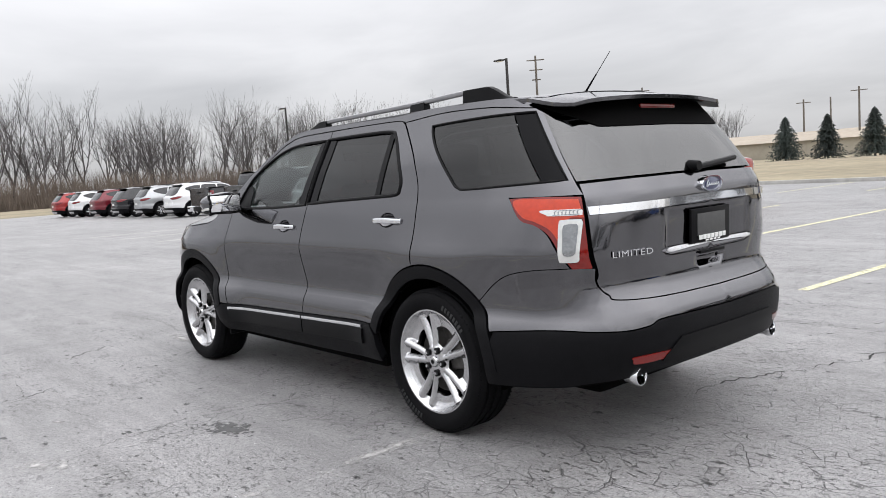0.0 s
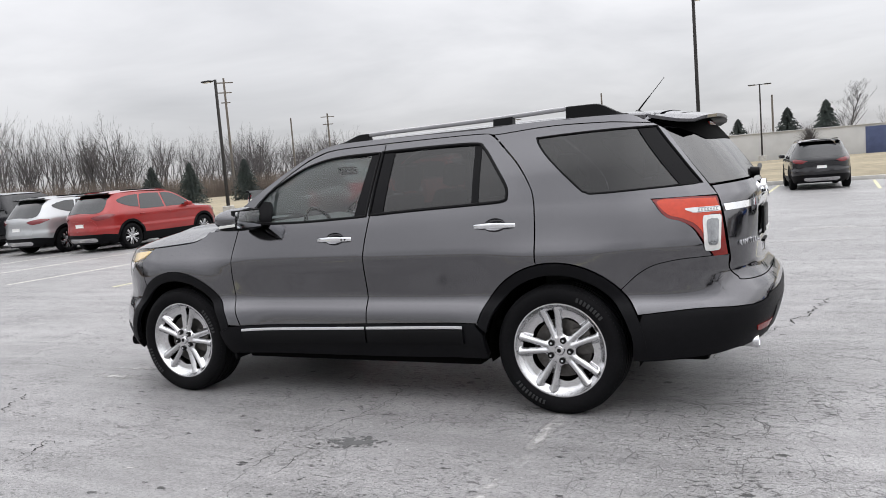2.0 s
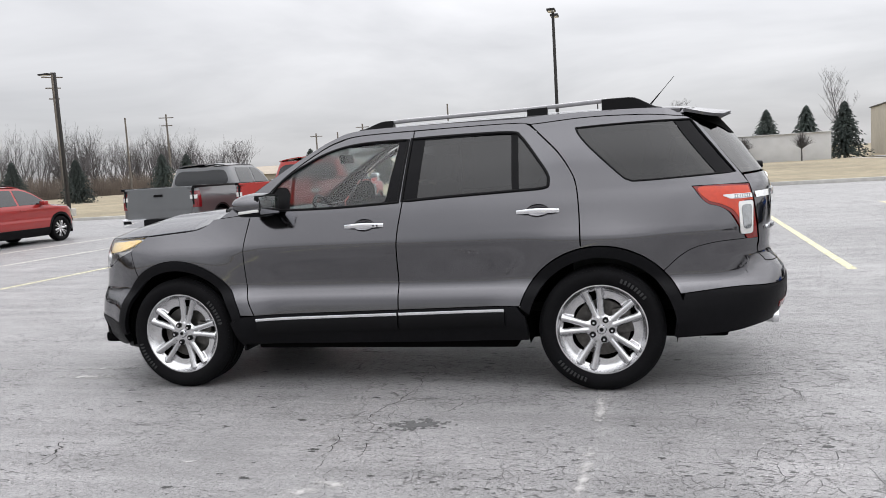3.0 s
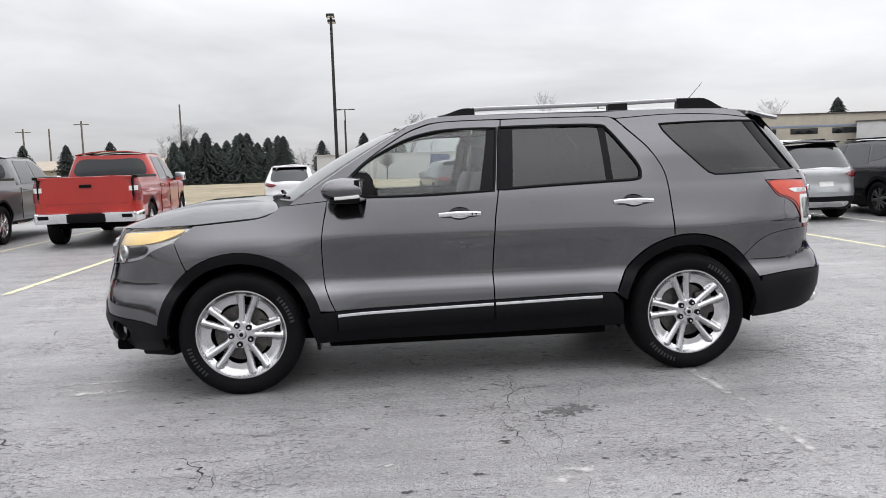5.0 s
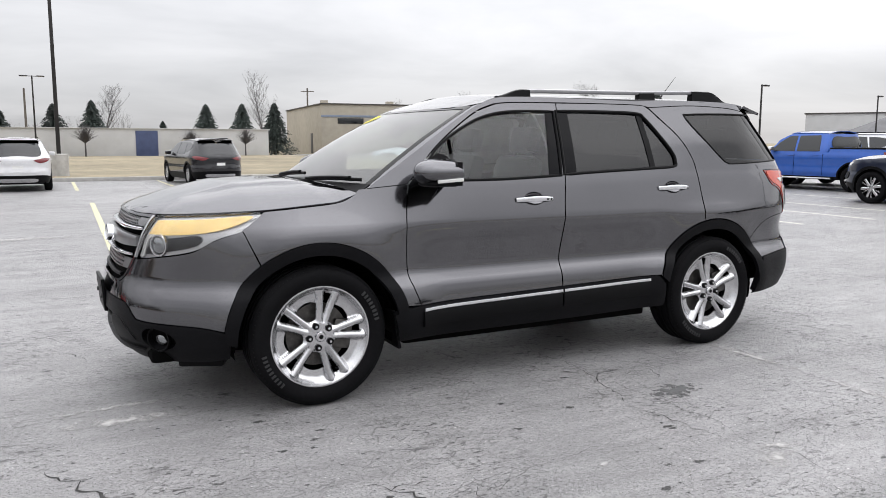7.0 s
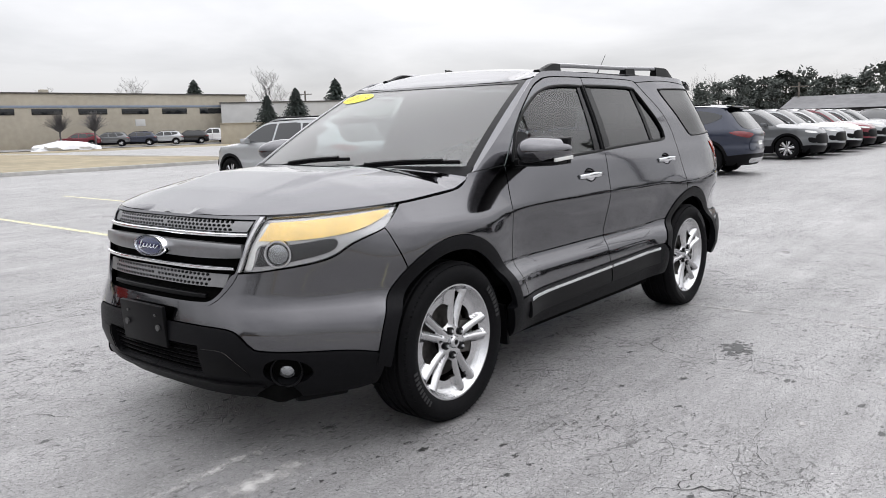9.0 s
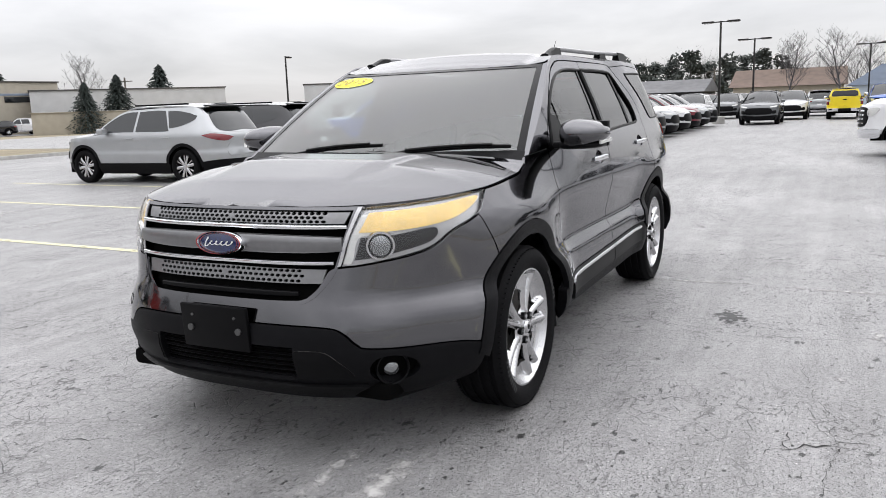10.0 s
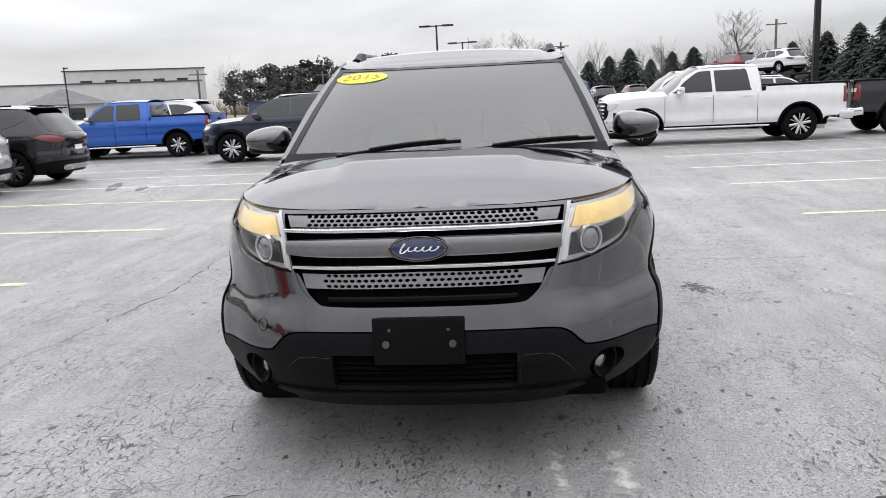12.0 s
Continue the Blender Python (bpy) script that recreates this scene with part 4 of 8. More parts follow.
vv, ff = grid(-1, 1, 0.0, 1.0, 25, 15)
skin("windscreen", vv, ff, screen, M_WSCREEN, SUV, 0.0, 0.0, -1, 0, "sloping windscreen")
for nm, a0, a1, b0, b1, off in (("screen_border", -1, 1, 0.955, 1.0, 0.003), ("screen_border", -1, -0.955, 0, 1, 0.003), ("screen_border", 0.955, 1, 0, 1, 0.003), ("cowl", -1, 1, -0.07, 0.045, 0.006)):
    vv, ff = grid(a0, a1, b0, b1, 15, 9)
    skin(nm, vv, ff, screen, M_GLOSSBLACK if nm != "cowl" else M_CLAD, SUV, off, 0.004, -1)
# A pillar faces between the windscreen and the flank
for s in (1, -1):
    bm = bmesh.new()
    rows_a = screen(np.ones(14), np.linspace(0, 1, 14))
    xs = np.interp(np.linspace(0, 1, 14), [0, 0.28, 0.55, 0.8, 1], [-1.115, -0.88, -0.66, -0.45, -0.30])
    zs = np.interp(xs, [-1.115, -0.88, -0.66, -0.45, -0.30], [1.158, 1.305, 1.445, 1.57, 1.645])
    rows_b = HULL(xs, zs)
    va = [bm.verts.new((p[0], s * p[1], p[2] + 0.002)) for p in rows_a]
    vb = [bm.verts.new((p[0], -s * abs(p[1]) * -1, p[2])) for p in rows_b]
    for k in range(13):
        bm.faces.new((va[k], va[k + 1], vb[k + 1], vb[k]))
    part("pillar_face", bm, M_GREY, SUV)


def wiper(a0, b0, a1, b1, name, parent):
    u = np.linspace(0, 1, 9)
    p = screen(a0 + (a1 - a0) * u, b0 + (b1 - b0) * u + 0.02 * np.sin(u * 3.1)) + np.array([-0.012, 0, 0.020])
    bm = bmesh.new()
    sweep(bm, p, oval(0.007, 0.010, 8), up=(0, 0, 1))
    sweep(bm, p[2:-1] + np.array([-0.006, 0, 0.010]), oval(0.012, 0.009, 8), up=(0, 0, 1))
    add_cyl(bm, p[0] + np.array([0.01, 0, -0.03]), p[0] + np.array([-0.004, 0, 0.015]), 0.018, seg=12)
    part(name, bm, M_CLADB, parent, "black wiper arm and blade")


wiper(0.62, -0.01, -0.12, 0.075, "wiper", SUV)
wiper(-0.10, -0.01, -0.93, 0.055, "wiper", SUV)


# ---- wheels, mirrors, rails and other fittings of the SUV ----
def tyre_profile(r, w, rim):
    h = w / 2
    pts = [(rim - 0.006, -h + 0.03), (rim + 0.012, -h + 0.012), (rim + 0.035, -h + 0.002), (rim + (r - rim) * 0.55, -h - 0.006), (r - 0.022, -h + 0.006), (r - 0.008, -h + 0.022)]
    for k, g in enumerate((-0.30, -0.10, 0.10, 0.30)):
        pts += [(r, (g - 0.05) * w), (r - 0.009, (g - 0.04) * w), (r - 0.009, (g + 0.04) * w), (r, (g + 0.05) * w)]
    pts += [(r - 0.008, h - 0.022), (r - 0.022, h - 0.006), (rim + 0.035, h - 0.002), (rim - 0.006, h - 0.03)]
    return pts


def spoke(bm, ang, lat0, lat1, r0, r1, y0, y1, w0, w1, depth=0.028, n=7):
    """One wheel spoke from hub to rim, bevelled, in the plane of the wheel's face."""
    c, s = math.cos(ang), math.sin(ang)
    rings = []
    for k in range(n):
        u = k / (n - 1)
        r, lat, w = r0 + (r1 - r0) * u, lat0 + (lat1 - lat0) * u ** 0.8, w0 + (w1 - w0) * u
        y = y0 + (y1 - y0) * u - 0.010 * math.sin(math.pi * u)
        sec = [(-w, depth), (-w, 0.008), (-w * 0.55, 0.0), (w * 0.55, 0.0), (w, 0.008), (w, depth)]
        rings.append([bm.verts.new((r * c - (lat + a) * s, y + b, r * s + (lat + a) * c)) for a, b in sec])
    m = len(rings[0])
    for p, q in zip(rings, rings[1:]):
        for j in range(m):
            bm.faces.new((p[j], p[(j + 1) % m], q[(j + 1) % m], q[j]))
    bm.faces.new(rings[0]), bm.faces.new(list(reversed(rings[-1])))


def spoke_lat(r):
    return 0.015 + (r - 0.07) * 0.172


def wheel_face(a, b):
    """The alloy wheel's face: five pairs of spokes standing proud of a dished plate."""
    a, b = np.asarray(a, float), np.asarray(b, float)
    r = np.hypot(a, b)
    th = (np.arctan2(b, a) - math.pi / 2 + math.pi / 5) % (2 * math.pi / 5) - math.pi / 5
    along, lat = r * np.cos(th), r * np.sin(th)
    d = abs(abs(lat) - spoke_lat(along))
    crown = -0.108 + 0.012 * np.sin(np.clip(r / 0.25, 0, 1) * math.pi) + 0.010 * (d / 0.017) ** 2 * (d < 0.017) + 0.010 * (d >= 0.017)
    dish = 0.022 * ease((d - 0.015) / 0.018) * ease((r - 0.075) / 0.04) * (1 - 0.6 * ease((r - 0.225) / 0.03))
    hub = ease((0.085 - r) / 0.02)
    return np.stack([a, crown * (1 - hub) - 0.100 * hub + dish, b], -1)


def wheel_holes():
    holes = []
    for k in range(5):
        m = math.pi / 2 + 2 * math.pi * k / 5
        half = [(r, math.pi / 5 - math.asin((spoke_lat(r) + 0.0195) / r)) for r in (0.097, 0.115, 0.140, 0.163, 0.178)]
        ring = [(0.089, 0.0)] + half + [(0.189, 0.20), (0.193, 0.0), (0.189, -0.20)] + [(r, -h) for r, h in reversed(half)]
        holes.append(spline([(r * math.cos(m + math.pi / 5 + h), r * math.sin(m + math.pi / 5 + h)) for r, h in ring], 4))
        slot = [(0.128, 0.003), (0.16, 0.006), (0.20, 0.012), (0.230, 0.0185), (0.235, 0.015), (0.236, 0.0)]
        slot = slot + [(u, -v) for u, v in reversed(slot[:-1])]
        c, n = math.cos(m), math.sin(m)
        holes.append(spline([(u * c - v * n, u * n + v * c) for u, v in slot], 3))
    return holes


WHEEL_FACE = fill(np.array([(0.252 * math.cos(a), 0.252 * math.sin(a)) for a in np.linspace(0, 2 * math.pi, 90, endpoint=False)]), wheel_holes(), 0.0085)


def suv_wheel(x, side, turn, steer=0.0):
    """A wheel whose face looks to -y; side -1 turns it to the other flank."""
    w = new("wheel")
    w.parent = SUV
    w["label"] = "silver ten-spoke alloy wheel on a black tyre"
    w.matrix_basis = pose(x, -(0.856 if x < 0 else 0.840) * side, HUB_Z, 0, 0, (0 if side == 1 else 180) + steer) @ pose(0, 0, 0, 0, turn, 0)
    bm = bmesh.new()
    lathe(bm, tyre_profile(0.381, 0.255, 0.266), 72)
    tyre = part("tyre", bm, M_RUBBER, w, "", 40)
    for yy in (-0.110, 0.110):
        bm = bmesh.new()
        for k in range(96):
            a = 2 * math.pi * k / 96
            add_box(bm, (0.004, 0.022, 0.004), (0.3655 * math.cos(a), yy * 1.02, 0.3655 * math.sin(a)), (0, 90 - math.degrees(a), 0))
        part("tread_edge", bm, M_RUBBER, tyre, "", 0)
    for a0, count, wd in ((25, 8, 3.0), (205, 9, 2.7)):
        for k in range(count):
            bm = bmesh.new()
            a = radians(a0 + k * 4.2)
            add_box(bm, (wd * 0.0045, 0.004, 0.026), (0.322 * math.cos(a), -0.1325, 0.322 * math.sin(a)), (0, 90 - math.degrees(a), 0), 0.001)
            part("sidewall_bar", bm, M_LETTER, tyre)
    bm = bmesh.new()
    lathe(bm, [(0.240, 0.09), (0.238, -0.055), (0.234, -0.074), (0.243, -0.082), (0.262, -0.104), (0.268, -0.113), (0.2755, -0.113), (0.2755, -0.098), (0.266, -0.085), (0.258, 0.09)], 64)
    rim = part("rim", bm, M_SILVER, w, "", 50)
    skin("spokes", *WHEEL_FACE, wheel_face, M_SILVER, rim, 0.0, 0.030)
    bm = bmesh.new()
    lathe(bm, [(0.0, -0.116), (0.024, -0.115), (0.029, -0.110), (0.031, -0.100)], 32)
    part("centre_cap", bm, M_SILVER, rim)
    bm = bmesh.new()
    lathe(bm, [(0.0, -0.1175), (0.012, -0.1168), (0.0135, -0.113)], 20)
    part("cap_emblem", bm, M_CLADB, rim)
    for k in range(5):
        a = radians(90 + 36 + 72 * k)
        cx, cz = 0.062 * math.cos(a), 0.062 * math.sin(a)
        bm = bmesh.new()
        add_cyl(bm, (cx, -0.085, cz), (cx, -0.1085, cz), 0.0185, 0.0185, 16)
        seat = part("nut_recess", bm, M_CLADB, rim)
        bm = bmesh.new()
        add_cyl(bm, (cx, -0.100, cz), (cx, -0.1165, cz), 0.0105, 0.0075, 6)
        part("lug_nut", bm, M_SILVER, seat)
    bm = bmesh.new()
    add_cyl(bm, (0.215 * math.cos(radians(-52)), -0.070, 0.215 * math.sin(radians(-52))), (0.212 * math.cos(radians(-52)), -0.096, 0.212 * math.sin(radians(-52))), 0.005, 0.004, 8)
    part("valve", bm, M_CLADB, rim)
    bm = bmesh.new()
    lathe(bm, [(0.06, -0.035), (0.172, -0.035), (0.172, -0.01), (0.06, -0.01)], 40)
    part("brake_disc", bm, M_STEEL, w)
    bm = bmesh.new()
    add_box(bm, (0.11, 0.06, 0.16), (0.135, -0.035, 0.02), (0, 0, 0), 0.015)
    part("brake_caliper", bm, M_STEEL, w)
    # near-black disc added behind the spokes as the shade of the well
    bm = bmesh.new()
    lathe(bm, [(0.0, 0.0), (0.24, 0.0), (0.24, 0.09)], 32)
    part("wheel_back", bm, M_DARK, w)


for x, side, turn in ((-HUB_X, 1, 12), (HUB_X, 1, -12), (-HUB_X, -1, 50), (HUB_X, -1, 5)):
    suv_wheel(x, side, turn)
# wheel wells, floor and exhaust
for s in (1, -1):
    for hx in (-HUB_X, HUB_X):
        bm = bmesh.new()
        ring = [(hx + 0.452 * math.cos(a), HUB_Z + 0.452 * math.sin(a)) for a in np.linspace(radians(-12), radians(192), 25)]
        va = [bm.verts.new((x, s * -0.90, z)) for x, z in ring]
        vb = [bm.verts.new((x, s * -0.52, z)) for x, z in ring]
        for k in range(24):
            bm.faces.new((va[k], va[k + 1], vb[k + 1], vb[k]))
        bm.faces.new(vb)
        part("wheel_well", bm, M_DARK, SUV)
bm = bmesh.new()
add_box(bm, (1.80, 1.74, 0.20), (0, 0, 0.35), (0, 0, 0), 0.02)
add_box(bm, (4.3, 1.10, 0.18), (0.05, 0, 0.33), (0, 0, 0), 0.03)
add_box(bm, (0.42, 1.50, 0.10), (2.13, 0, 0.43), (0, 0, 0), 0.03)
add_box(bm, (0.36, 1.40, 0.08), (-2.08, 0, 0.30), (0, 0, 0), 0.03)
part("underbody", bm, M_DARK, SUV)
for s in (1, -1):
    bm = bmesh.new()
    pipe = [(1.9, s * -0.58, 0.395), (2.2, s * -0.59, 0.392), (2.38, s * -0.60, 0.388), (2.475, s * -0.604, 0.384)]
    sweep(bm, pipe, oval(0.040, 0.040, 20), caps=False)
    part("exhaust_tip", bm, M_SILVER, SUV, "round chrome exhaust tip")
    bm = bmesh.new()
    lathe(bm, [(0.034, -0.10), (0.034, -0.004), (0.037, 0.003), (0.041, 0.003), (0.043, -0.004), (0.043, -0.03)], 24, "x", at=(2.475, s * -0.604, 0.384))
    part("exhaust_rim", bm, M_CHROME, SUV, "rolled chrome rim")
    bm = bmesh.new()
    add_cyl(bm, (2.36, s * -0.604, 0.384), (2.40, s * -0.604, 0.384), 0.036, seg=20)
    part("exhaust_inside", bm, M_DARK, SUV)
for s in (1, -1):
    bm = bmesh.new()
    add_box(bm, (0.02, 0.24, 0.22), (-0.975, s * -0.83, 0.36), (0, -8, 0), 0.006)
    part("mud_guard", bm, M_CLADB, SUV)
    bm = bmesh.new()
    add_box(bm, (0.24, 0.24, 0.10), (-1.96, s * -0.57, 0.262), (0, 0, s * -24), 0.02)
    part("air_deflector", bm, M_CLADB, SUV)

# door handles in their cups
for x0, x1, z in ((-0.182, 0.078, 1.068), (0.945, 1.203, 1.110)):
    for s in (1, -1):
        xc = (x0 + x1) / 2
        wy = float(HULL.w(np.array(xc), np.array(z)))
        bm = bmesh.new()
        u = np.linspace(0, 1, 13)
        xs = x0 + (x1 - x0) * u
        out = 0.030 * np.minimum(1, 4.5 * np.minimum(u, 1 - u) + 0.15)
        p = np.stack([xs, -s * (HULL.w(xs, np.full(13, z)) + out), z + 0.006 * np.sin(u * 3.14)], -1)
        sweep(bm, p, oval(0.008, 0.0155, 12, 3), up=(0, 0, 1), scale=[0.8 + 0.2 * math.sin(k * 3.14) for k in u])
        h = part("door_handle", bm, M_CHROME, SUV, "chrome door handle")
        for k, xx in enumerate((x1 - 0.03, x1 - 0.055)):
            if x0 < 0:
                bm = bmesh.new()
                lathe(bm, [(0, -0.001), (0.006, 0.0)], 12, "y", at=(xx, -s * (wy + 0.0385), z + 0.001))
                part("key_lock", bm, M_CLADB, h)
        vv, ff = fill(spline(cup_line(xc, z), 5), (), 0.012)

        def bowl(q, h, xc=xc, z=z):
            p = HULL(q, h)
            p[..., 1] += 0.030 * np.clip(1 - ((q - xc) / 0.077) ** 2 - ((h - z - 0.004) / 0.043) ** 2, 0, 1) ** 0.6
            return p

        skin("handle_cup", vv, ff, bowl, M_GREY, SUV, 0.0, 0, 1, 0 if s == 1 else 1)
# mirrors
for s in (1, -1):
    arm = new("door_mirror")
    arm.parent = SUV
    arm["label"] = "door mirror with grey cap and black base"

    def shell(name, scale, at, mat, cut=None, power=2.6, label=""):
        bm = bmesh.new()
        bmesh.ops.create_uvsphere(bm, u_segments=28, v_segments=18, radius=1.0)
        for v in bm.verts:
            d = np.array(v.co)
            k = (abs(d) ** power).sum() ** (-1 / power)
            d = d * k
            if cut and d[0] > cut:
                d[0] = cut
            taper = 1 - 0.22 * (d[1] if s == -1 else -d[1])
            v.co = (at[0] + d[0] * scale[0], at[1] + d[1] * scale[1], at[2] + d[2] * scale[2] * taper)
        return part(name, bm, mat, arm, label)

    shell("cap", (0.165, 0.124, 0.074), (-0.735, s * -1.04, 1.243), M_GREY, 0.42, 2.5)
    shell("base", (0.120, 0.118, 0.022), (-0.735, s * -1.030, 1.186), M_CLADB, 0.42, 3.2)
    bm = bmesh.new()
    add_box(bm, (0.09, 0.16, 0.035), (-0.745, s * -0.925, 1.185), (0, 0, s * 8), 0.012)
    part("foot", bm, M_CLADB, arm)
    bm = bmesh.new()
    add_box(bm, (0.150, 0.014, 0.020), (-0.745, s * -1.152, 1.204), (0, -4, s * -7), 0.005)
    part("turn_signal", bm, M_CLEARLENS, arm)
    bm = bmesh.new()
    add_box(bm, (0.003, 0.208, 0.112), (-0.652, s * -1.040, 1.240), (0, 0, s * -9), 0.001)
    part("mirror_glass", bm, M_CHROME, arm)
    bm = bmesh.new()
    add_box(bm, (0.030, 0.226, 0.130), (-0.668, s * -1.040, 1.240), (0, 0, s * -9), 0.004)
    part("mirror_rim", bm, M_CLADB, arm)

# roof rails
for s in (1, -1):
    rail = new("roof_rail")
    rail.parent = SUV
    rail["label"] = "silver roof rail on black feet"

    def rail_z(x):
        return np.interp(x, [-0.14, -0.02, 0.16, 1.02, 1.47, 1.62, 1.82], [1.705, 1.726, 1.736, 1.748, 1.762, 1.763, 1.715])

    for nm, x0, x1, mt, sz in (("bar", 0.02, 1.55, M_RAIL, (0.017, 0.013)), ("strip", 0.08, 1.50, M_SILVER, (0.008, 0.003))):
        xs = np.linspace(x0, x1, 16)
        p = np.stack([xs, np.full(16, s * -0.615) - s * 0.02 * ease((xs - 0.9) / 0.5), rail_z(xs) + (0.012 if nm == "strip" else 0.0)], -1)
        bm = bmesh.new()
        sweep(bm, p, oval(sz[0], sz[1], 10, 3), up=(0, 0, 1))
        part(nm, bm, mt, rail)
    for x0, x1, k in ((-0.14, 0.10, 0), (1.00, 1.13, 1), (1.47, 1.83, 2)):
        xs = np.linspace(x0, x1, 12)
        u = np.linspace(0, 1, 12)
        y = s * -0.615 - s * 0.02 * ease((xs - 0.9) / 0.5)
        top = rail_z(xs) + (0.003 if k != 2 else 0.006)
        if k == 0:
            top = 1.70 + (rail_z(np.array(0.1)) + 0.012 - 1.70) * ease(u * 1.3)
        if k == 2:
            top = 1.70 + (1.775 - 1.70) * ease((1 - u) * 1.9)
        rings, bm = [], bmesh.new()
        for i in range(12):
            zb = float(roof_top(np.array(xs[i]), np.array(y[i]))[2]) - 0.004
            zt = max(float(top[i]), zb + 0.006)
            rings.append([bm.verts.new((xs[i], y[i] + a, z)) for a, z in ((-0.028, zb), (-0.019, zt - 0.004), (-0.008, zt), (0.008, zt), (0.019, zt - 0.004), (0.028, zb))])
        for p, q in zip(rings, rings[1:]):
            for j in range(6):
                bm.faces.new((p[j], p[(j + 1) % 6], q[(j + 1) % 6], q[j]))
        bm.faces.new(rings[0]), bm.faces.new(rings[-1])
        part("foot", bm, M_CLADB, rail)

# antenna, rear wiper, washer, tailgate handle
bm = bmesh.new()
lathe(bm, [(0.030, 0.0), (0.028, 0.008), (0.012, 0.02), (0.0, 0.022)], 16, "z", at=(1.755, 0, 1.728))
ant = part("antenna", bm, M_CLADB, SUV, "thin black whip antenna")
bm = bmesh.new()
add_cyl(bm, (1.755, 0, 1.742), (1.835, 0, 1.83), 0.006, 0.004, 8)
add_cyl(bm, (1.835, 0, 1.83), (1.932, 0, 1.937), 0.0025, 0.0018, 6)
part("whip", bm, M_CLADB, ant)
bm = bmesh.new()
zz = 1.305
pts = [(rear_x(y, zz + 0.03 * abs(y)) + 0.03, y, zz + 0.09 * y) for y in np.linspace(-0.08, 0.30, 8)]
sweep(bm, pts, oval(0.014, 0.014, 8), up=(0, 0, 1))
add_cyl(bm, (rear_x(0, zz) - 0.01, -0.07, zz), (rear_x(0, zz) + 0.045, -0.07, zz), 0.03, 0.024, 14)
part("rear_wiper", bm, M_CLADB, SUV, "black rear wiper")
bm = bmesh.new()
add_box(bm, (0.014, 0.22, 0.014), (rear_x(0, 0.89) + 0.006, 0, 0.888), (0, 0, 0), 0.004)
part("tailgate_handle", bm, M_CLADB, SUV)
bm = bmesh.new()
add_box(bm, (0.006, 0.20, 0.045), (rear_x(0, 0.855) + 0.003, 0, 0.855), (0, 0, 0), 0.002)
part("handle_dip", bm, M_GREY, SUV)

# inside: floor, dashboard, wheel, seats
bm = bmesh.new()
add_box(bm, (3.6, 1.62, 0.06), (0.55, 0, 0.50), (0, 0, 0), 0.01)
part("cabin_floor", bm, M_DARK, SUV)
bm = bmesh.new()
add_box(bm, (0.55, 1.50, 0.18), (-0.86, 0, 1.045), (0, 10, 0), 0.05)
add_box(bm, (0.30, 0.45, 0.10), (-0.72, -0.38, 1.12), (0, 0, 0), 0.03)
add_box(bm, (0.9, 0.26, 0.35), (-0.35, 0, 0.72), (0, 0, 0), 0.05)
part("dashboard", bm, M_DASH, SUV)
bm = bmesh.new()
lathe(bm, [(0.172 + 0.016 * math.cos(a), 0.016 * math.sin(a)) for a in np.arange(0, 2 * math.pi, math.pi / 5)], 40, "x", True)
add_box(bm, (0.05, 0.30, 0.05), (-0.01, 0, 0.0), (0, 0, 0), 0.02)
add_box(bm, (0.05, 0.06, 0.16), (-0.01, 0, -0.08), (0, 0, 0), 0.02)
bmesh.ops.transform(bm, matrix=pose(-0.52, -0.38, 1.10, 0, -24, 0), verts=bm.verts)
part("steering_wheel", bm, M_CLADB, SUV)


def car_seat(x, y, width, name="seat"):
    seat = new(name)
    seat.parent = SUV
    seat["label"] = "charcoal leather car seat"
    bm = bmesh.new()
    add_box(bm, (0.52, width, 0.16), (x - 0.05, y, 0.72), (0, -6, 0), 0.05)
    part("cushion", bm, M_SEAT, seat)
    bm = bmesh.new()
    add_box(bm, (0.14, width, 0.62), (x + 0.27, y, 1.02), (0, 16, 0), 0.06, 0.86)
    part("backrest", bm, M_SEAT, seat)
    heads = [y] if width < 0.7 else [y - 0.42, y + 0.42]
    for hy in heads:
        bm = bmesh.new()
        add_box(bm, (0.10, 0.26, 0.18), (x + 0.385, hy, 1.425), (0, 12, 0), 0.045)
        part("headrest", bm, M_SEAT, seat)
        bm = bmesh.new()
        for d in (-0.06, 0.06):
            add_cyl(bm, (x + 0.37, hy + d, 1.30), (x + 0.385, hy + d, 1.40), 0.006, seg=8)
        part("headrest_posts", bm, M_CHROME, seat)


car_seat(-0.15, -0.38, 0.52)
car_seat(-0.15, 0.38, 0.52)
car_seat(0.75, 0, 1.36)
car_seat(1.55, 0, 1.16)
bm = bmesh.new()
add_box(bm, (0.03, 0.24, 0.065), tuple(screen(np.array(0.0), np.array(0.84)) + np.array([0.09, 0, -0.05])), (0, -10, 0), 0.012)
part("inside_mirror", bm, M_CLADB, SUV)

# year sticker inside the top of the windscreen
vv, ff = fill(np.array([(0.735 + 0.225 * math.cos(a), 0.850 + 0.078 * math.sin(a)) for a in np.linspace(0, 2 * math.pi, 40, endpoint=False)]), (), 0.05)
stick = skin("year_sticker", vv, ff, screen, M_YELLOWSTICK, SUV, 0.004, 0, -1, 0, "oval yellow year sticker")
M_STICKINK = material("dark_yellow_ink", (0.24, 0.15, 0.01), 0.5, 0, 0.03, 20)
year = letters("2015", 0.115, (0, 0, 0), (0, 0, 0), M_STICKINK, stick, "sticker_year", 0.0, 1.25)
for v in year.data.vertices:
    p = screen(np.array(0.735 - (v.co.x + 0.18 * v.co.y) / 0.95), np.array(0.842 + v.co.y / 1.05))
    v.co = (p[0] - 0.005, p[1], p[2] + 0.0085)


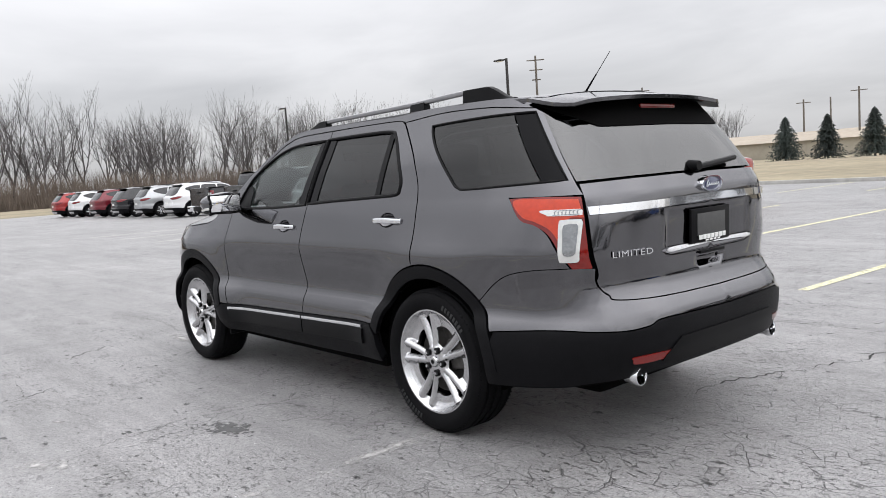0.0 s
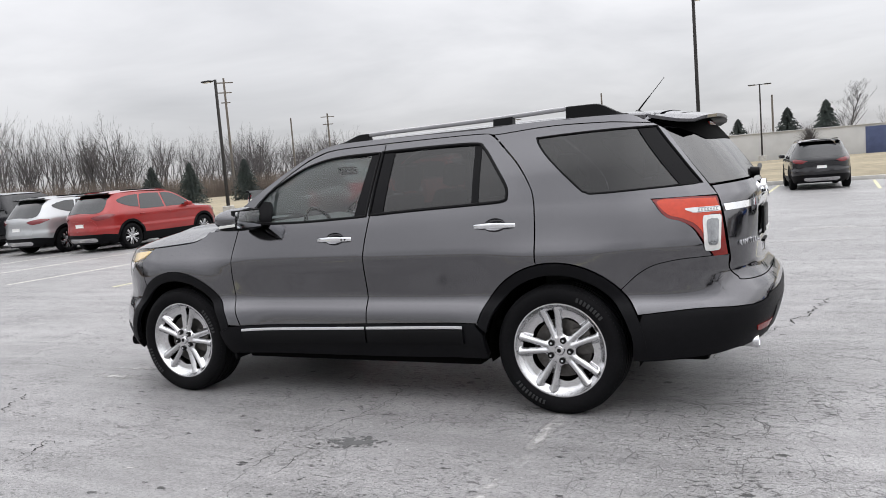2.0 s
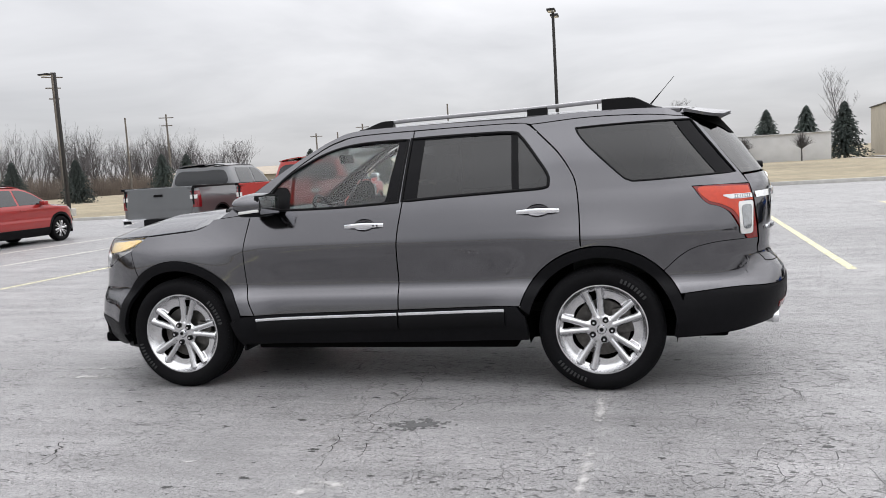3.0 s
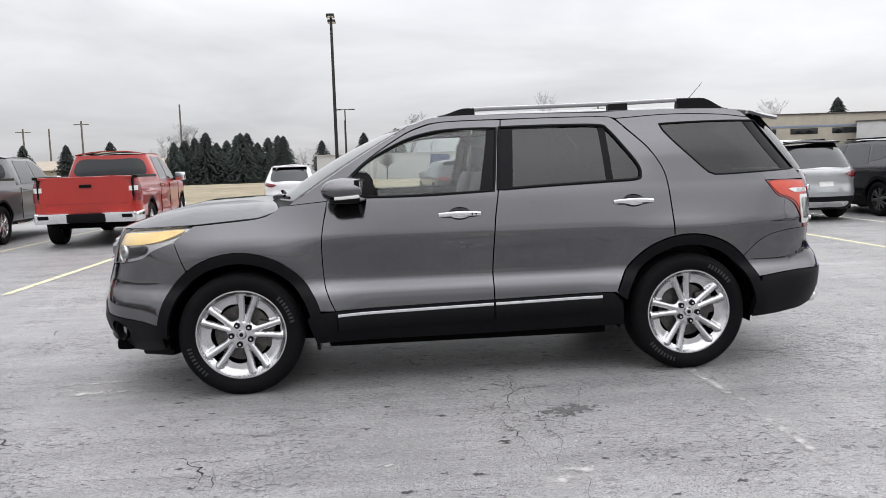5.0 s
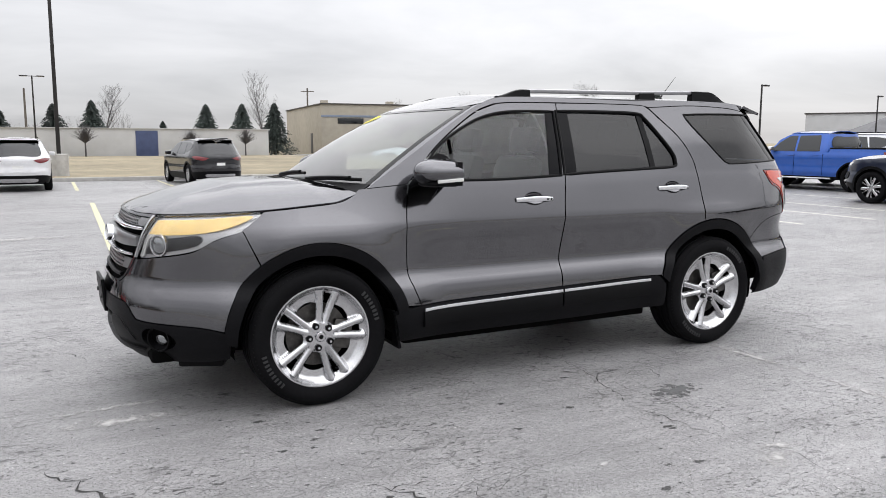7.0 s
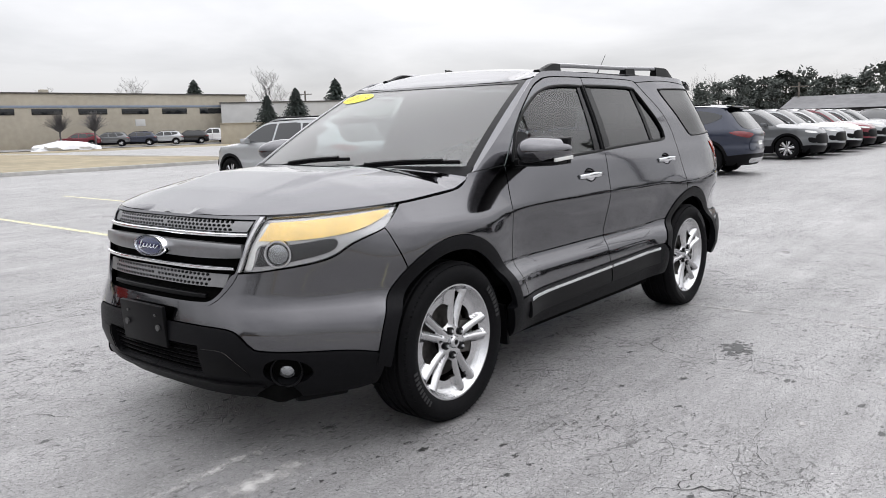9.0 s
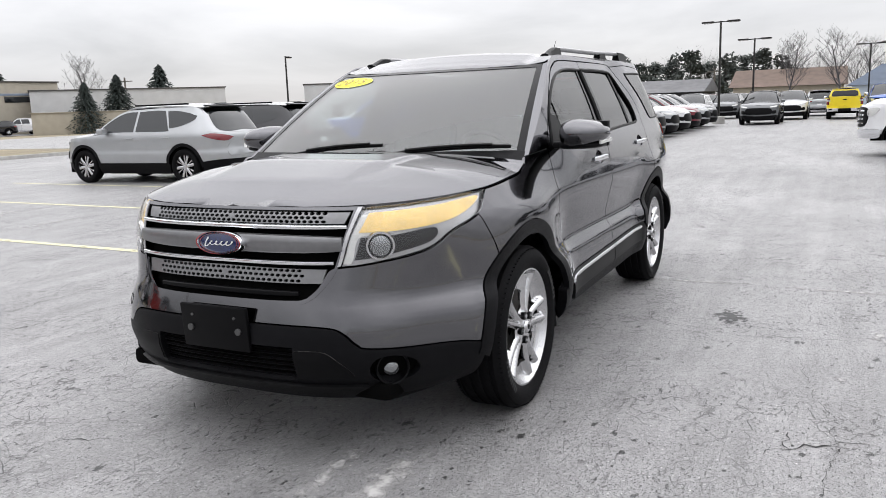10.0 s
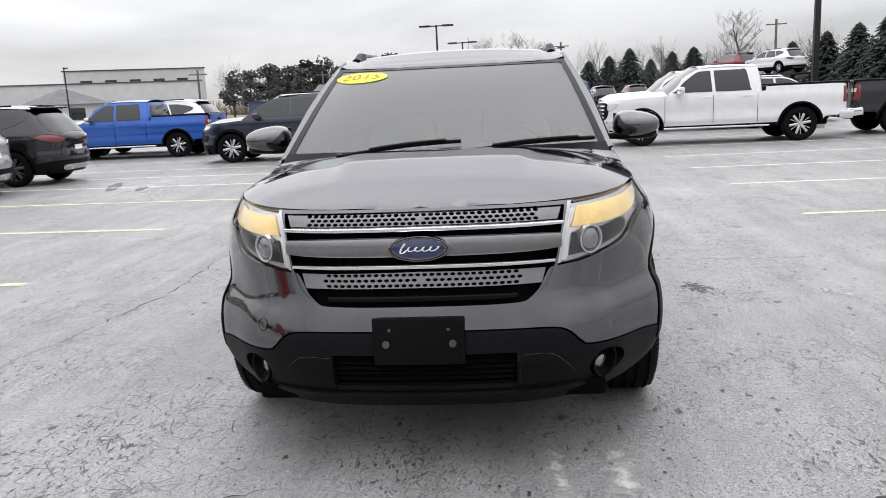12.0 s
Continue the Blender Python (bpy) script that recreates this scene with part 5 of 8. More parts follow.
# ---- the ground: dry field to the horizon, asphalt lot, grass strip, kerb and lines ----
def asphalt_material():
    """Worn asphalt: stones, crazing, wandering cracks, pale and dark patches."""
    m = bpy.data.materials.new("worn_cracked_asphalt")
    m.use_nodes = True
    nt = m.node_tree
    b = nt.nodes["Principled BSDF"]
    b.inputs["Roughness"].default_value = 0.45
    b.inputs["Specular IOR Level"].default_value = 0.7
    at = nt.nodes.new("ShaderNodeTexCoord").outputs["Object"]

    def link(a, c):
        nt.links.new(a, c)

    def noise_at(scale, detail=5.0, rough=0.55, vec=None, stretch=None):
        n = nt.nodes.new("ShaderNodeTexNoise")
        n.inputs["Scale"].default_value, n.inputs["Detail"].default_value, n.inputs["Roughness"].default_value = scale, detail, rough
        v = vec or at
        if stretch:
            mp = nt.nodes.new("ShaderNodeMapping")
            mp.inputs["Scale"].default_value = stretch
            mp.inputs["Rotation"].default_value = (0, 0, 0.35)
            link(v, mp.inputs[0])
            v = mp.outputs[0]
        link(v, n.inputs["Vector"])
        return n

    def ranged(v, a, c, d, e):
        r = nt.nodes.new("ShaderNodeMapRange")
        r.inputs["From Min"].default_value, r.inputs["From Max"].default_value, r.inputs["To Min"].default_value, r.inputs["To Max"].default_value = a, c, d, e
        link(v, r.inputs[0])
        return r.outputs[0]

    def op(kind, a, c):
        n = nt.nodes.new("ShaderNodeMath")
        n.operation = kind
        for i, v in enumerate((a, c)):
            if isinstance(v, (int, float)):
                n.inputs[i].default_value = v
            else:
                link(v, n.inputs[i])
        return n.outputs[0]

    bend = noise_at(1.3, 4.0)
    warp = nt.nodes.new("ShaderNodeMixRGB")
    warp.blend_type = "ADD"
    warp.inputs[0].default_value = 0.22
    link(at, warp.inputs[1]), link(bend.outputs["Color"], warp.inputs[2])

    def crazing(scale, width):
        v = nt.nodes.new("ShaderNodeTexVoronoi")
        v.feature = "DISTANCE_TO_EDGE"
        v.inputs["Scale"].default_value = scale
        link(warp.outputs[0], v.inputs["Vector"])
        return ranged(v.outputs["Distance"], 0.0, width, 1.0, 0.0)

    def crumbs(scale, size, share):
        """Single pits with ragged rims, in a share of the cells."""
        v = nt.nodes.new("ShaderNodeTexVoronoi")
        v.inputs["Scale"].default_value = scale
        mp = nt.nodes.new("ShaderNodeMapping")
        mp.inputs["Scale"].default_value, mp.inputs["Rotation"].default_value = (0.75, 1.25, 1), (0, 0, 0.25)
        link(at, mp.inputs[0]), link(mp.outputs[0], v.inputs["Vector"])
        pick = nt.nodes.new("ShaderNodeSeparateColor")
        link(v.outputs["Color"], pick.inputs[0])
        ragged = op("ADD", v.outputs["Distance"], op("MULTIPLY", op("SUBTRACT", noise_at(scale * 6.5, 3.0, 0.7).outputs["Fac"], 0.5), 0.55))
        reach = op("MULTIPLY", pick.outputs[1], size)
        return op("MULTIPLY", ranged(op("SUBTRACT", ragged, reach), -0.015, 0.025, 1.0, 0.0), ranged(pick.outputs[0], share - 0.01, share + 0.01, 1.0, 0.0))

    fine_where = ranged(noise_at(0.55, 3.0).outputs["Fac"], 0.44, 0.60, 0.25, 1.0)
    gaps = ranged(noise_at(7.0, 4.0, 0.7).outputs["Fac"], 0.45, 0.56, 0.0, 1.0)
    fine_cracks = op("MULTIPLY", op("MULTIPLY", op("MAXIMUM", crazing(8.5, 0.030), crazing(3.1, 0.010)), fine_where), gaps)
    # ragged short pits where stones have gone, all lying one way
    flecks = ranged(noise_at(30.0, 5.0, 0.62, warp.outputs[0], (0.6, 1.4, 1)).outputs["Fac"], 0.580, 0.628, 0.0, 1.0)
    fleck_where = ranged(noise_at(1.1, 3.0).outputs["Fac"], 0.42, 0.60, 0.12, 1.0)
    pits = op("MULTIPLY", flecks, fleck_where)
    tiny = ranged(noise_at(95.0, 3.0, 0.6).outputs["Fac"], 0.57, 0.66, 0.0, 0.75)
    dark = op("MAXIMUM", op("MAXIMUM", fine_cracks, op("MULTIPLY", pits, 0.9)), op("MAXIMUM", tiny, op("MAXIMUM", crumbs(8.0, 0.17, 0.55), crumbs(19.0, 0.16, 0.5))))
    stones = ranged(noise_at(210.0, 3.0, 0.75).outputs["Fac"], 0.3, 0.7, 0.66, 1.36)
    specks = ranged(noise_at(75.0, 2.0, 0.5).outputs["Fac"], 0.66, 0.72, 1.0, 2.0)
    patch = ranged(noise_at(0.22, 4.0, 0.6).outputs["Fac"], 0.32, 0.68, 0.82, 1.12)
    mottle = ranged(noise_at(2.8, 6.0, 0.7).outputs["Fac"], 0.3, 0.7, 0.86, 1.14)
    drag = ranged(noise_at(1.3, 5.0, 0.65, None, (0.22, 2.6, 1)).outputs["Fac"], 0.33, 0.7, 0.80, 1.17)
    lumps = ranged(noise_at(42.0, 4.0, 0.7).outputs["Fac"], 0.32, 0.68, 0.78, 1.22)
    value = op("MULTIPLY", op("MULTIPLY", op("MULTIPLY", op("MULTIPLY", stones, lumps), specks), patch), op("MULTIPLY", mottle, drag))
    value = op("MULTIPLY", value, ranged(dark, 0.0, 1.0, 1.0, 0.10))
    tint = nt.nodes.new("ShaderNodeHueSaturation")
    tint.inputs["Color"].default_value = (0.268, 0.263, 0.264, 1)
    link(value, tint.inputs["Value"])
    link(tint.outputs[0], b.inputs["Base Color"])
    height = op("SUBTRACT", op("ADD", op("MULTIPLY", noise_at(120.0, 4.0, 0.7).outputs["Fac"], 0.5), op("MULTIPLY", noise_at(38.0, 4.0, 0.6).outputs["Fac"], 0.6)), op("MULTIPLY", dark, 0.8))
    bn = nt.nodes.new("ShaderNodeBump")
    bn.inputs["Strength"].default_value, bn.inputs["Distance"].default_value = 1.0, 0.006
    link(height, bn.inputs["Height"])
    link(bn.outputs[0], b.inputs["Normal"])
    return m


def worn_material(name, color, cover=0.5, edge=0.0, rough=0.8, scale=14.0, spread=0.08):
    """Something thin and worn on the ground, that breaks up in noise; edge: how far it fades out from its middle."""
    m = bpy.data.materials.new(name)
    m.use_nodes = True
    nt = m.node_tree
    b = nt.nodes["Principled BSDF"]
    b.inputs["Base Color"].default_value, b.inputs["Roughness"].default_value = (*color, 1), rough
    out = nt.nodes["Material Output"]
    co = nt.nodes.new("ShaderNodeTexCoord")
    geo = nt.nodes.new("ShaderNodeNewGeometry")
    n = nt.nodes.new("ShaderNodeTexNoise")
    n.inputs["Scale"].default_value, n.inputs["Detail"].default_value, n.inputs["Roughness"].default_value = scale, 6.0, 0.65
    nt.links.new(geo.outputs["Position"], n.inputs["Vector"])
    r = nt.nodes.new("ShaderNodeMapRange")
    mid = 1.0 - cover
    r.inputs["From Min"].default_value, r.inputs["From Max"].default_value = mid - spread, mid + spread
    value = n.outputs["Fac"]
    if edge:
        ln, ad = nt.nodes.new("ShaderNodeVectorMath"), nt.nodes.new("ShaderNodeMath")
        ln.operation = "LENGTH"
        nt.links.new(co.outputs["Object"], ln.inputs[0])
        ad.operation = "MULTIPLY_ADD"
        nt.links.new(ln.outputs["Value"], ad.inputs[0])
        ad.inputs[1].default_value = -edge
        nt.links.new(value, ad.inputs[2])
        value = ad.outputs[0]
    nt.links.new(value, r.inputs[0])
    clear, mix = nt.nodes.new("ShaderNodeBsdfTransparent"), nt.nodes.new("ShaderNodeMixShader")
    nt.links.new(r.outputs[0], mix.inputs[0])
    nt.links.new(clear.outputs[0], mix.inputs[1])
    nt.links.new(b.outputs[0], mix.inputs[2])
    nt.links.new(mix.outputs[0], out.inputs[0])
    return m


M_ASPHALT = asphalt_material()
M_FIELD = material("dry_winter_grass", (0.26, 0.222, 0.15), 0.95, 0, 0.22, 1.2, 0.02, fine=25)
M_CONCRETE = material("weathered_concrete", (0.42, 0.41, 0.39), 0.85, 0, 0.15, 5, 0.003, fine=60)
M_LINE_Y = worn_material("worn_yellow_line_paint", (0.64, 0.61, 0.40), 0.61, 0, 0.7, 16.0, 0.10)
M_LINE_W = worn_material("worn_white_line_paint", (0.66, 0.65, 0.58), 0.64, 0, 0.7, 16.0, 0.10)
M_TAR = worn_material("dark_crumbled_tar_patch", (0.10, 0.10, 0.10), 0.68, 0.36, 0.9, 22.0, 0.06)
M_SCUFF = worn_material("pale_dusty_scuff", (0.46, 0.45, 0.44), 0.57, 0.30, 0.9, 13.0, 0.16)
M_DAMP = worn_material("dark_damp_stain", (0.10, 0.10, 0.105), 0.80, 0.36, 0.6, 3.0, 0.22)
M_CRACK = material("open_crack_dirt", (0.04, 0.039, 0.038), 0.95, 0, 0.3, 30)


def sheet_mesh(name, x0, y0, x1, y1, z, mat, label, category, kind="structure", n=2):
    bm = bmesh.new()
    bmesh.ops.create_grid(bm, x_segments=n, y_segments=n, size=0.5, matrix=pose((x0 + x1) / 2, (y0 + y1) / 2, z) @ Matrix.Diagonal((x1 - x0, y1 - y0, 1, 1)))
    return tagged(part(name, bm, mat, None, "", 0), label, category, kind=kind)


sheet_mesh("ground", -1500, -1500, 1500, 1500, -0.06, M_FIELD, "dry pale winter grass and soil to the horizon", "ground")
sheet_mesh("pavement", -64, -70, 96, 26.0, 0.0, M_ASPHALT, "worn grey asphalt with cracks and patches", "pavement")
sheet_mesh("pavement_2", 24, 73.5, 100, 84, 0.0, M_ASPHALT, "grey asphalt in front of the tan building", "pavement")
sheet_mesh("pavement_3", 20.0, 26.0, 96, 60, 0.0, M_ASPHALT, "grey asphalt drive beside the grass strip", "pavement")
bm = bmesh.new()
bmesh.ops.create_grid(bm, x_segments=40, y_segments=24, size=0.5, matrix=pose(-22, 49.8, 0.10) @ Matrix.Diagonal((84, 47.3, 1, 1)))
for v in bm.verts:
    inner = 26.3 < v.co.y < 73
    v.co.z += 0.05 * noise.noise(v.co * 0.12) if inner else 0.0
tagged(part("grass_strip", bm, M_FIELD, None), "mown dry yellowish grass strip behind the kerb", "grass", kind="structure")
for x0, x1, y in ((-64, 20.0, 26.07),):
    bm = bmesh.new()
    add_box(bm, (x1 - x0, 0.16, 0.30), ((x0 + x1) / 2, y, -0.01), (0, 0, 0), 0.02)
    tagged(part("kerb", bm, M_CONCRETE, None), "pale concrete kerb along the grass", "kerb", kind="structure")
bm = bmesh.new()
add_box(bm, (0.16, 47.0, 0.30), (20.07, 49.5, -0.01), (0, 0, 0), 0.02)
tagged(part("kerb_2", bm, M_CONCRETE, None), "pale concrete kerb along the drive", "kerb", kind="structure")


def stall_line(x, y0, y1, lean, mat, width=0.10):
    bm = bmesh.new()
    n = 8
    rows = []
    for k in range(n + 1):
        y = y0 + (y1 - y0) * k / n
        xc = x + lean * (y - y0)
        rows.append([bm.verts.new((xc - width / 2, y, 0.004)), bm.verts.new((xc + width / 2, y, 0.004))])
    for p, q in zip(rows, rows[1:]):
        bm.faces.new((p[0], p[1], q[1], q[0]))
    word = "yellow" if mat is M_LINE_Y else "white"
    return tagged(part("parking_line", bm, mat, None, "", 0), f"worn {word} parking line painted on the asphalt", "line", "parking lines", "structure")


for x in (-7.75, -4.95, -1.95, 1.12, 3.95, 6.75):
    stall_line(x, 3.9, 15.0, 0.035, M_LINE_Y)
for x in (-22.0, -19.2, -16.4, -13.7, -10.95, 9.15, 11.1, 13.0, 15.6, 18.4):
    stall_line(x, 4.3, 15.0, 0.05, M_LINE_W)
for x in (-7.2, -4.55, -1.62, 1.2, 4.2):
    stall_line(x, 20.2, 25.6, 0.02, M_LINE_Y)
for x in (-7.5, -4.7, -1.9, 0.9, 3.72):
    stall_line(x, -9.2, -3.5, -0.02, M_LINE_Y)
for x in (6.6, 9.1, 11.6, 14.35, 17.2, 20.0, 22.8):
    stall_line(x, -9.2, -3.5, -0.02, M_LINE_W)


def decal(name, x, y, rx, ry, turn, mat, label, z=0.003):
    bm = bmesh.new()
    bmesh.ops.create_circle(bm, cap_ends=True, segments=24, radius=1.0)
    ob = part(name, bm, mat, None, "", 0)
    ob.matrix_basis = pose(x, y, z, 0, 0, turn) @ Matrix.Diagonal((rx, ry, 1, 1))
    return tagged(ob, label, "stain", kind="structure")


decal("tar_patch", 0.46, -1.66, 0.24, 0.13, 12, M_TAR, "small crumbled dark patch in the asphalt")
for x, y, rx, ry, t in ((-2.40, -0.74, 0.42, 0.10, 0), (-2.45, -0.50, 0.5, 0.05, 3), (0.15, -2.60, 0.16, 0.08, 40), (0.28, -2.50, 0.14, 0.06, -20), (-0.58, -2.29, 0.07, 0.03, 15), (1.43, -1.25, 0.06, 0.55, 2), (1.40, -2.3, 0.05, 0.6, -2),
                        (0.9, 12.0, 1.4, 0.35, 10), (3.0, 9.5, 1.0, 0.25, -8), (-0.42, 0.04, 0.08, 0.03, 0), (-3.0, 8.0, 1.2, 0.3, 5), (2.6, 7.6, 0.8, 0.18, 4), (8.5, 6.0, 1.3, 0.3, 14), (-2.9, -2.4, 0.09, 0.04, 30), (2.9, -2.6, 0.1, 0.05, 70), (4.2, -0.9, 0.12, 0.05, 20)):
    decal("scuff", x, y, rx, ry, t, M_SCUFF, "pale dusty scuff on the asphalt")
for x, y, rx, ry, t in ((9.5, 7.4, 0.9, 0.12, 20), (9.0, 6.6, 0.5, 0.1, 15)):
    decal("damp_stain", x, y, rx, ry, t, M_DAMP, "dark damp stain on the asphalt", 0.0022)

rng = random.Random(7)


def crack(points, width=0.008, jitter=0.02, branches=2):
    """A ragged open crack along a few corner points."""
    bm = bmesh.new()

    def run(pts, w0):
        path = []
        for (x1, y1), (x2, y2) in zip(pts, pts[1:]):
            d = math.hypot(x2 - x1, y2 - y1)
            n = max(3, int(d / 0.035))
            drift = 0.0
            for k in range(n):
                u = k / n
                drift = drift * 0.8 + rng.uniform(-jitter, jitter)
                path.append((x1 + (x2 - x1) * u - (y2 - y1) / d * drift, y1 + (y2 - y1) * u + (x2 - x1) / d * drift))
        path.append(pts[-1])
        left = None
        for k, (x, y) in enumerate(path):
            a, c = path[max(0, k - 1)], path[min(len(path) - 1, k + 1)]
            dx, dy = c[0] - a[0], c[1] - a[1]
            l = math.hypot(dx, dy) or 1
            w = w0 * rng.uniform(0.15, 1.0) * min(1, 3 * min(k, len(path) - 1 - k) / len(path) + 0.2)
            pair = (bm.verts.new((x - dy / l * w, y + dx / l * w, 0.0025)), bm.verts.new((x + dy / l * w, y - dx / l * w, 0.0025)))
            if left:
                bm.faces.new((left[0], left[1], pair[1], pair[0]))
            left = pair
        return path

    main = run(points, width)
    for _ in range(branches):
        x, y = main[rng.randrange(len(main))]
        a, l = rng.uniform(0, 6.28), rng.uniform(0.05, 0.18)
        run([(x, y), (x + l * math.cos(a), y + l * math.sin(a))], width * 0.7)
    tagged(part("crack", bm, M_CRACK, None, "", 0), "thin ragged dark crack in the asphalt", "crack", kind="structure")


crack([(0.14, -2.5), (0.08, -2.16), (0.05, -1.75), (0.16, -1.29), (0.24, -0.88), (0.2, -0.3)], 0.003)
crack([(0.24, -0.9), (0.26, -1.6), (0.23, -2.47), (0.3, -3.6)], 0.0018)
crack([(-1.43, -2.35), (-1.50, -2.14), (-1.62, -2.02)], 0.007, 0.03, 3)
crack([(-2.78, -1.26), (-2.57, -1.63), (-2.45, -1.72)], 0.008, 0.03, 3)
crack([(-2.78, -1.26), (-3.4, 0.2), (-4.08, 1.53), (-4.6, 2.9)], 0.002)
crack([(0.01, -2.0), (-1.2, -2.3), (-2.3, -2.2)], 0.0015)
crack([(2.3, 1.17), (2.57, 1.77), (2.9, 3.0)], 0.010, 0.04, 3)
crack([(2.1, 0.4), (2.3, 1.17)], 0.010, 0.03, 2)
crack([(-0.95, 2.68), (0.66, 2.4), (2.3, 2.5)], 0.006)
crack([(-2.6, 2.9), (-0.95, 2.68)], 0.006)
crack([(-6, 3.4), (-3, 3.3), (0, 3.35), (4, 3.2), (9, 3.3)], 0.003, 0.03, 4)
crack([(-2.55, -0.6), (-3.6, -0.5), (-5.0, -0.62)], 0.003)
for k in range(60):
    x, y = rng.uniform(-6.5, 6.5), rng.uniform(-4.2, 5.0)
    a, l = rng.uniform(0, 3.14), rng.uniform(0.05, 0.32)
    crack([(x, y), (x + l * math.cos(a) * 0.5, y + l * math.sin(a) * 0.5 + rng.uniform(-0.08, 0.08)), (x + l * math.cos(a), y + l * math.sin(a))], rng.uniform(0.0015, 0.0045), 0.02, rng.choice((0, 0, 1, 1)))
# loose grit
bm = bmesh.new()
for k in range(4200):
    x, y = rng.uniform(-5.5, 5.5), rng.uniform(-4.2, 3.0)
    r = 0.0016 + 0.0055 * rng.random() ** 3
    vs = [bm.verts.new((x + r * math.cos(a) * rng.uniform(0.6, 1.2), y + r * math.sin(a) * rng.uniform(0.6, 1.2), 0.001)) for a in (0.3, 2.4, 4.5)]
    top = bm.verts.new((x, y, r * 0.9))
    for i in range(3):
        bm.faces.new((vs[i], vs[(i + 1) % 3], top))
tagged(part("loose_grit", bm, M_CONCRETE, None, "", 0), "loose grit scattered over the asphalt", "grit", kind="stuff")


# ---- other cars on the lot ----
PAINTS = {
    "white": car_paint("white_car_paint", (0.74, 0.74, 0.75), 0.0, 0, 0.3), "silver": car_paint("silver_car_paint", (0.42, 0.43, 0.44), 0.55, 0.03, 0.32),
    "grey": car_paint("grey_car_paint", (0.14, 0.145, 0.15), 0.5, 0.03, 0.3), "black": car_paint("black_car_paint", (0.010, 0.010, 0.012), 0.1, 0, 0.25),
    "navy": car_paint("navy_car_paint", (0.018, 0.024, 0.045), 0.2, 0, 0.28), "red": car_paint("red_car_paint", (0.30, 0.020, 0.018), 0.2, 0, 0.28),
    "orange": car_paint("bright_red_truck_paint", (0.36, 0.020, 0.013), 0.1, 0, 0.28), "maroon": car_paint("dark_red_car_paint", (0.16, 0.012, 0.022), 0.25, 0, 0.28),
    "blue": car_paint("bright_blue_truck_paint", (0.018, 0.095, 0.42), 0.3, 0, 0.28), "yellow": car_paint("yellow_truck_paint", (0.80, 0.62, 0.01), 0.0, 0, 0.3),
}
M_CARGLASS = material("dark_car_window", (0.012, 0.014, 0.016), 0.06, 0, 0.05, 8, spec=0.5, coat=0.3)
M_REDFAR = material("dark_red_lamp", (0.16, 0.006, 0.010), 0.15, 0, 0.1, 40, coat=1.0)
WHEEL_DATA = {}


def far_wheel(parent, x, y, side, r, rim_r, mat, width=0.235):
    key = (r, rim_r, mat.name)
    if key not in WHEEL_DATA:
        bm = bmesh.new()
        h = width / 2
        lathe(bm, [(rim_r - 0.01, -h + 0.03), (rim_r + 0.02, -h + 0.004), ((r + rim_r) / 2, -h - 0.004), (r - 0.02, -h + 0.01), (r, -h + 0.04), (r, h - 0.04), (r - 0.02, h - 0.01), (rim_r, h)], 32)
        t = part("tyre", bm, M_RUBBER, None)
        bm = bmesh.new()
        lathe(bm, [(rim_r - 0.02, 0.05), (rim_r - 0.008, -h + 0.05), (rim_r + 0.006, -h + 0.018), (rim_r + 0.002, -h + 0.03)], 32)
        for k in range(6):
            spoke(bm, radians(60 * k + 10), 0.0, 0.0, 0.02, rim_r - 0.005, -h + 0.035, -h + 0.028, 0.026, 0.032, 0.03, 4)
            spoke(bm, radians(60 * k + 34), 0.0, 0.0, 0.06, rim_r - 0.005, -h + 0.045, -h + 0.035, 0.010, 0.016, 0.02, 3)
        lathe(bm, [(0.0, -h + 0.024), (0.05, -h + 0.028), (0.06, -h + 0.05)], 16)
        w = part("rim", bm, mat, None)
        bm = bmesh.new()
        lathe(bm, [(0.0, -0.02), (rim_r - 0.02, -0.02), (rim_r - 0.02, h)], 24)
        b = part("wheel_back", bm, M_DARK, None)
        WHEEL_DATA[key] = [("tyre", t.data), ("rim", w.data), ("wheel_back", b.data)]
        for o in (t, w, b):
            bpy.data.objects.remove(o)
    wh = new("wheel")
    wh.parent = parent
    wh.matrix_basis = pose(x, y, r, 0, 0, 0 if side < 0 else 180)
    for nm, data in WHEEL_DATA[key]:
        o = new(nm, data)
        o.parent = wh


class Car:
    """Common panels of the parked cars, in a frame whose nose looks to -x."""

    def __init__(self, name, hull, paint, label, category):
        self.hull, self.paint = hull, paint
        self.root = thing(name, label=label, category=category)

    def lay(self, name, pts, mat, offset=0.0, pitch=0.09, fold=0.012, centre=False, hull=None, steps=5, label=""):
        h = hull or self.hull
        vv, ff = fill(spline(h.line(pts), steps), (), pitch)
        if centre:
            skin(name, vv, ff, h, mat, self.root, offset, fold, 1, 2, label)
        else:
            for m in (0, 1):
                skin(name, vv, ff, h, mat, self.root, offset, fold, 1, m, label)

    def sheet(self, name, fn, mat, a=(-1, 1), b=(0, 1), n=(13, 9), fold=0.0, flip=1, offset=0.0, label=""):
        vv, ff = grid(*a, *b, *n)
        skin(name, vv, ff, fn, mat, self.root, offset, fold, flip, 0, label)

    def block(self, name, size, at, mat, rot=(0, 0, 0), bevel=0.02, label=""):
        bm = bmesh.new()
        add_box(bm, size, at, rot, bevel)
        part(name, bm, mat, self.root, label)


def hub_arc(cx, cz, r, a0, a1, n=12):
    return [("s", cx + r * math.cos(a), cz + r * math.sin(a), *((1,) if k in (0, n - 1) else ())) for k, a in enumerate(np.linspace(radians(a0), radians(a1), n))]


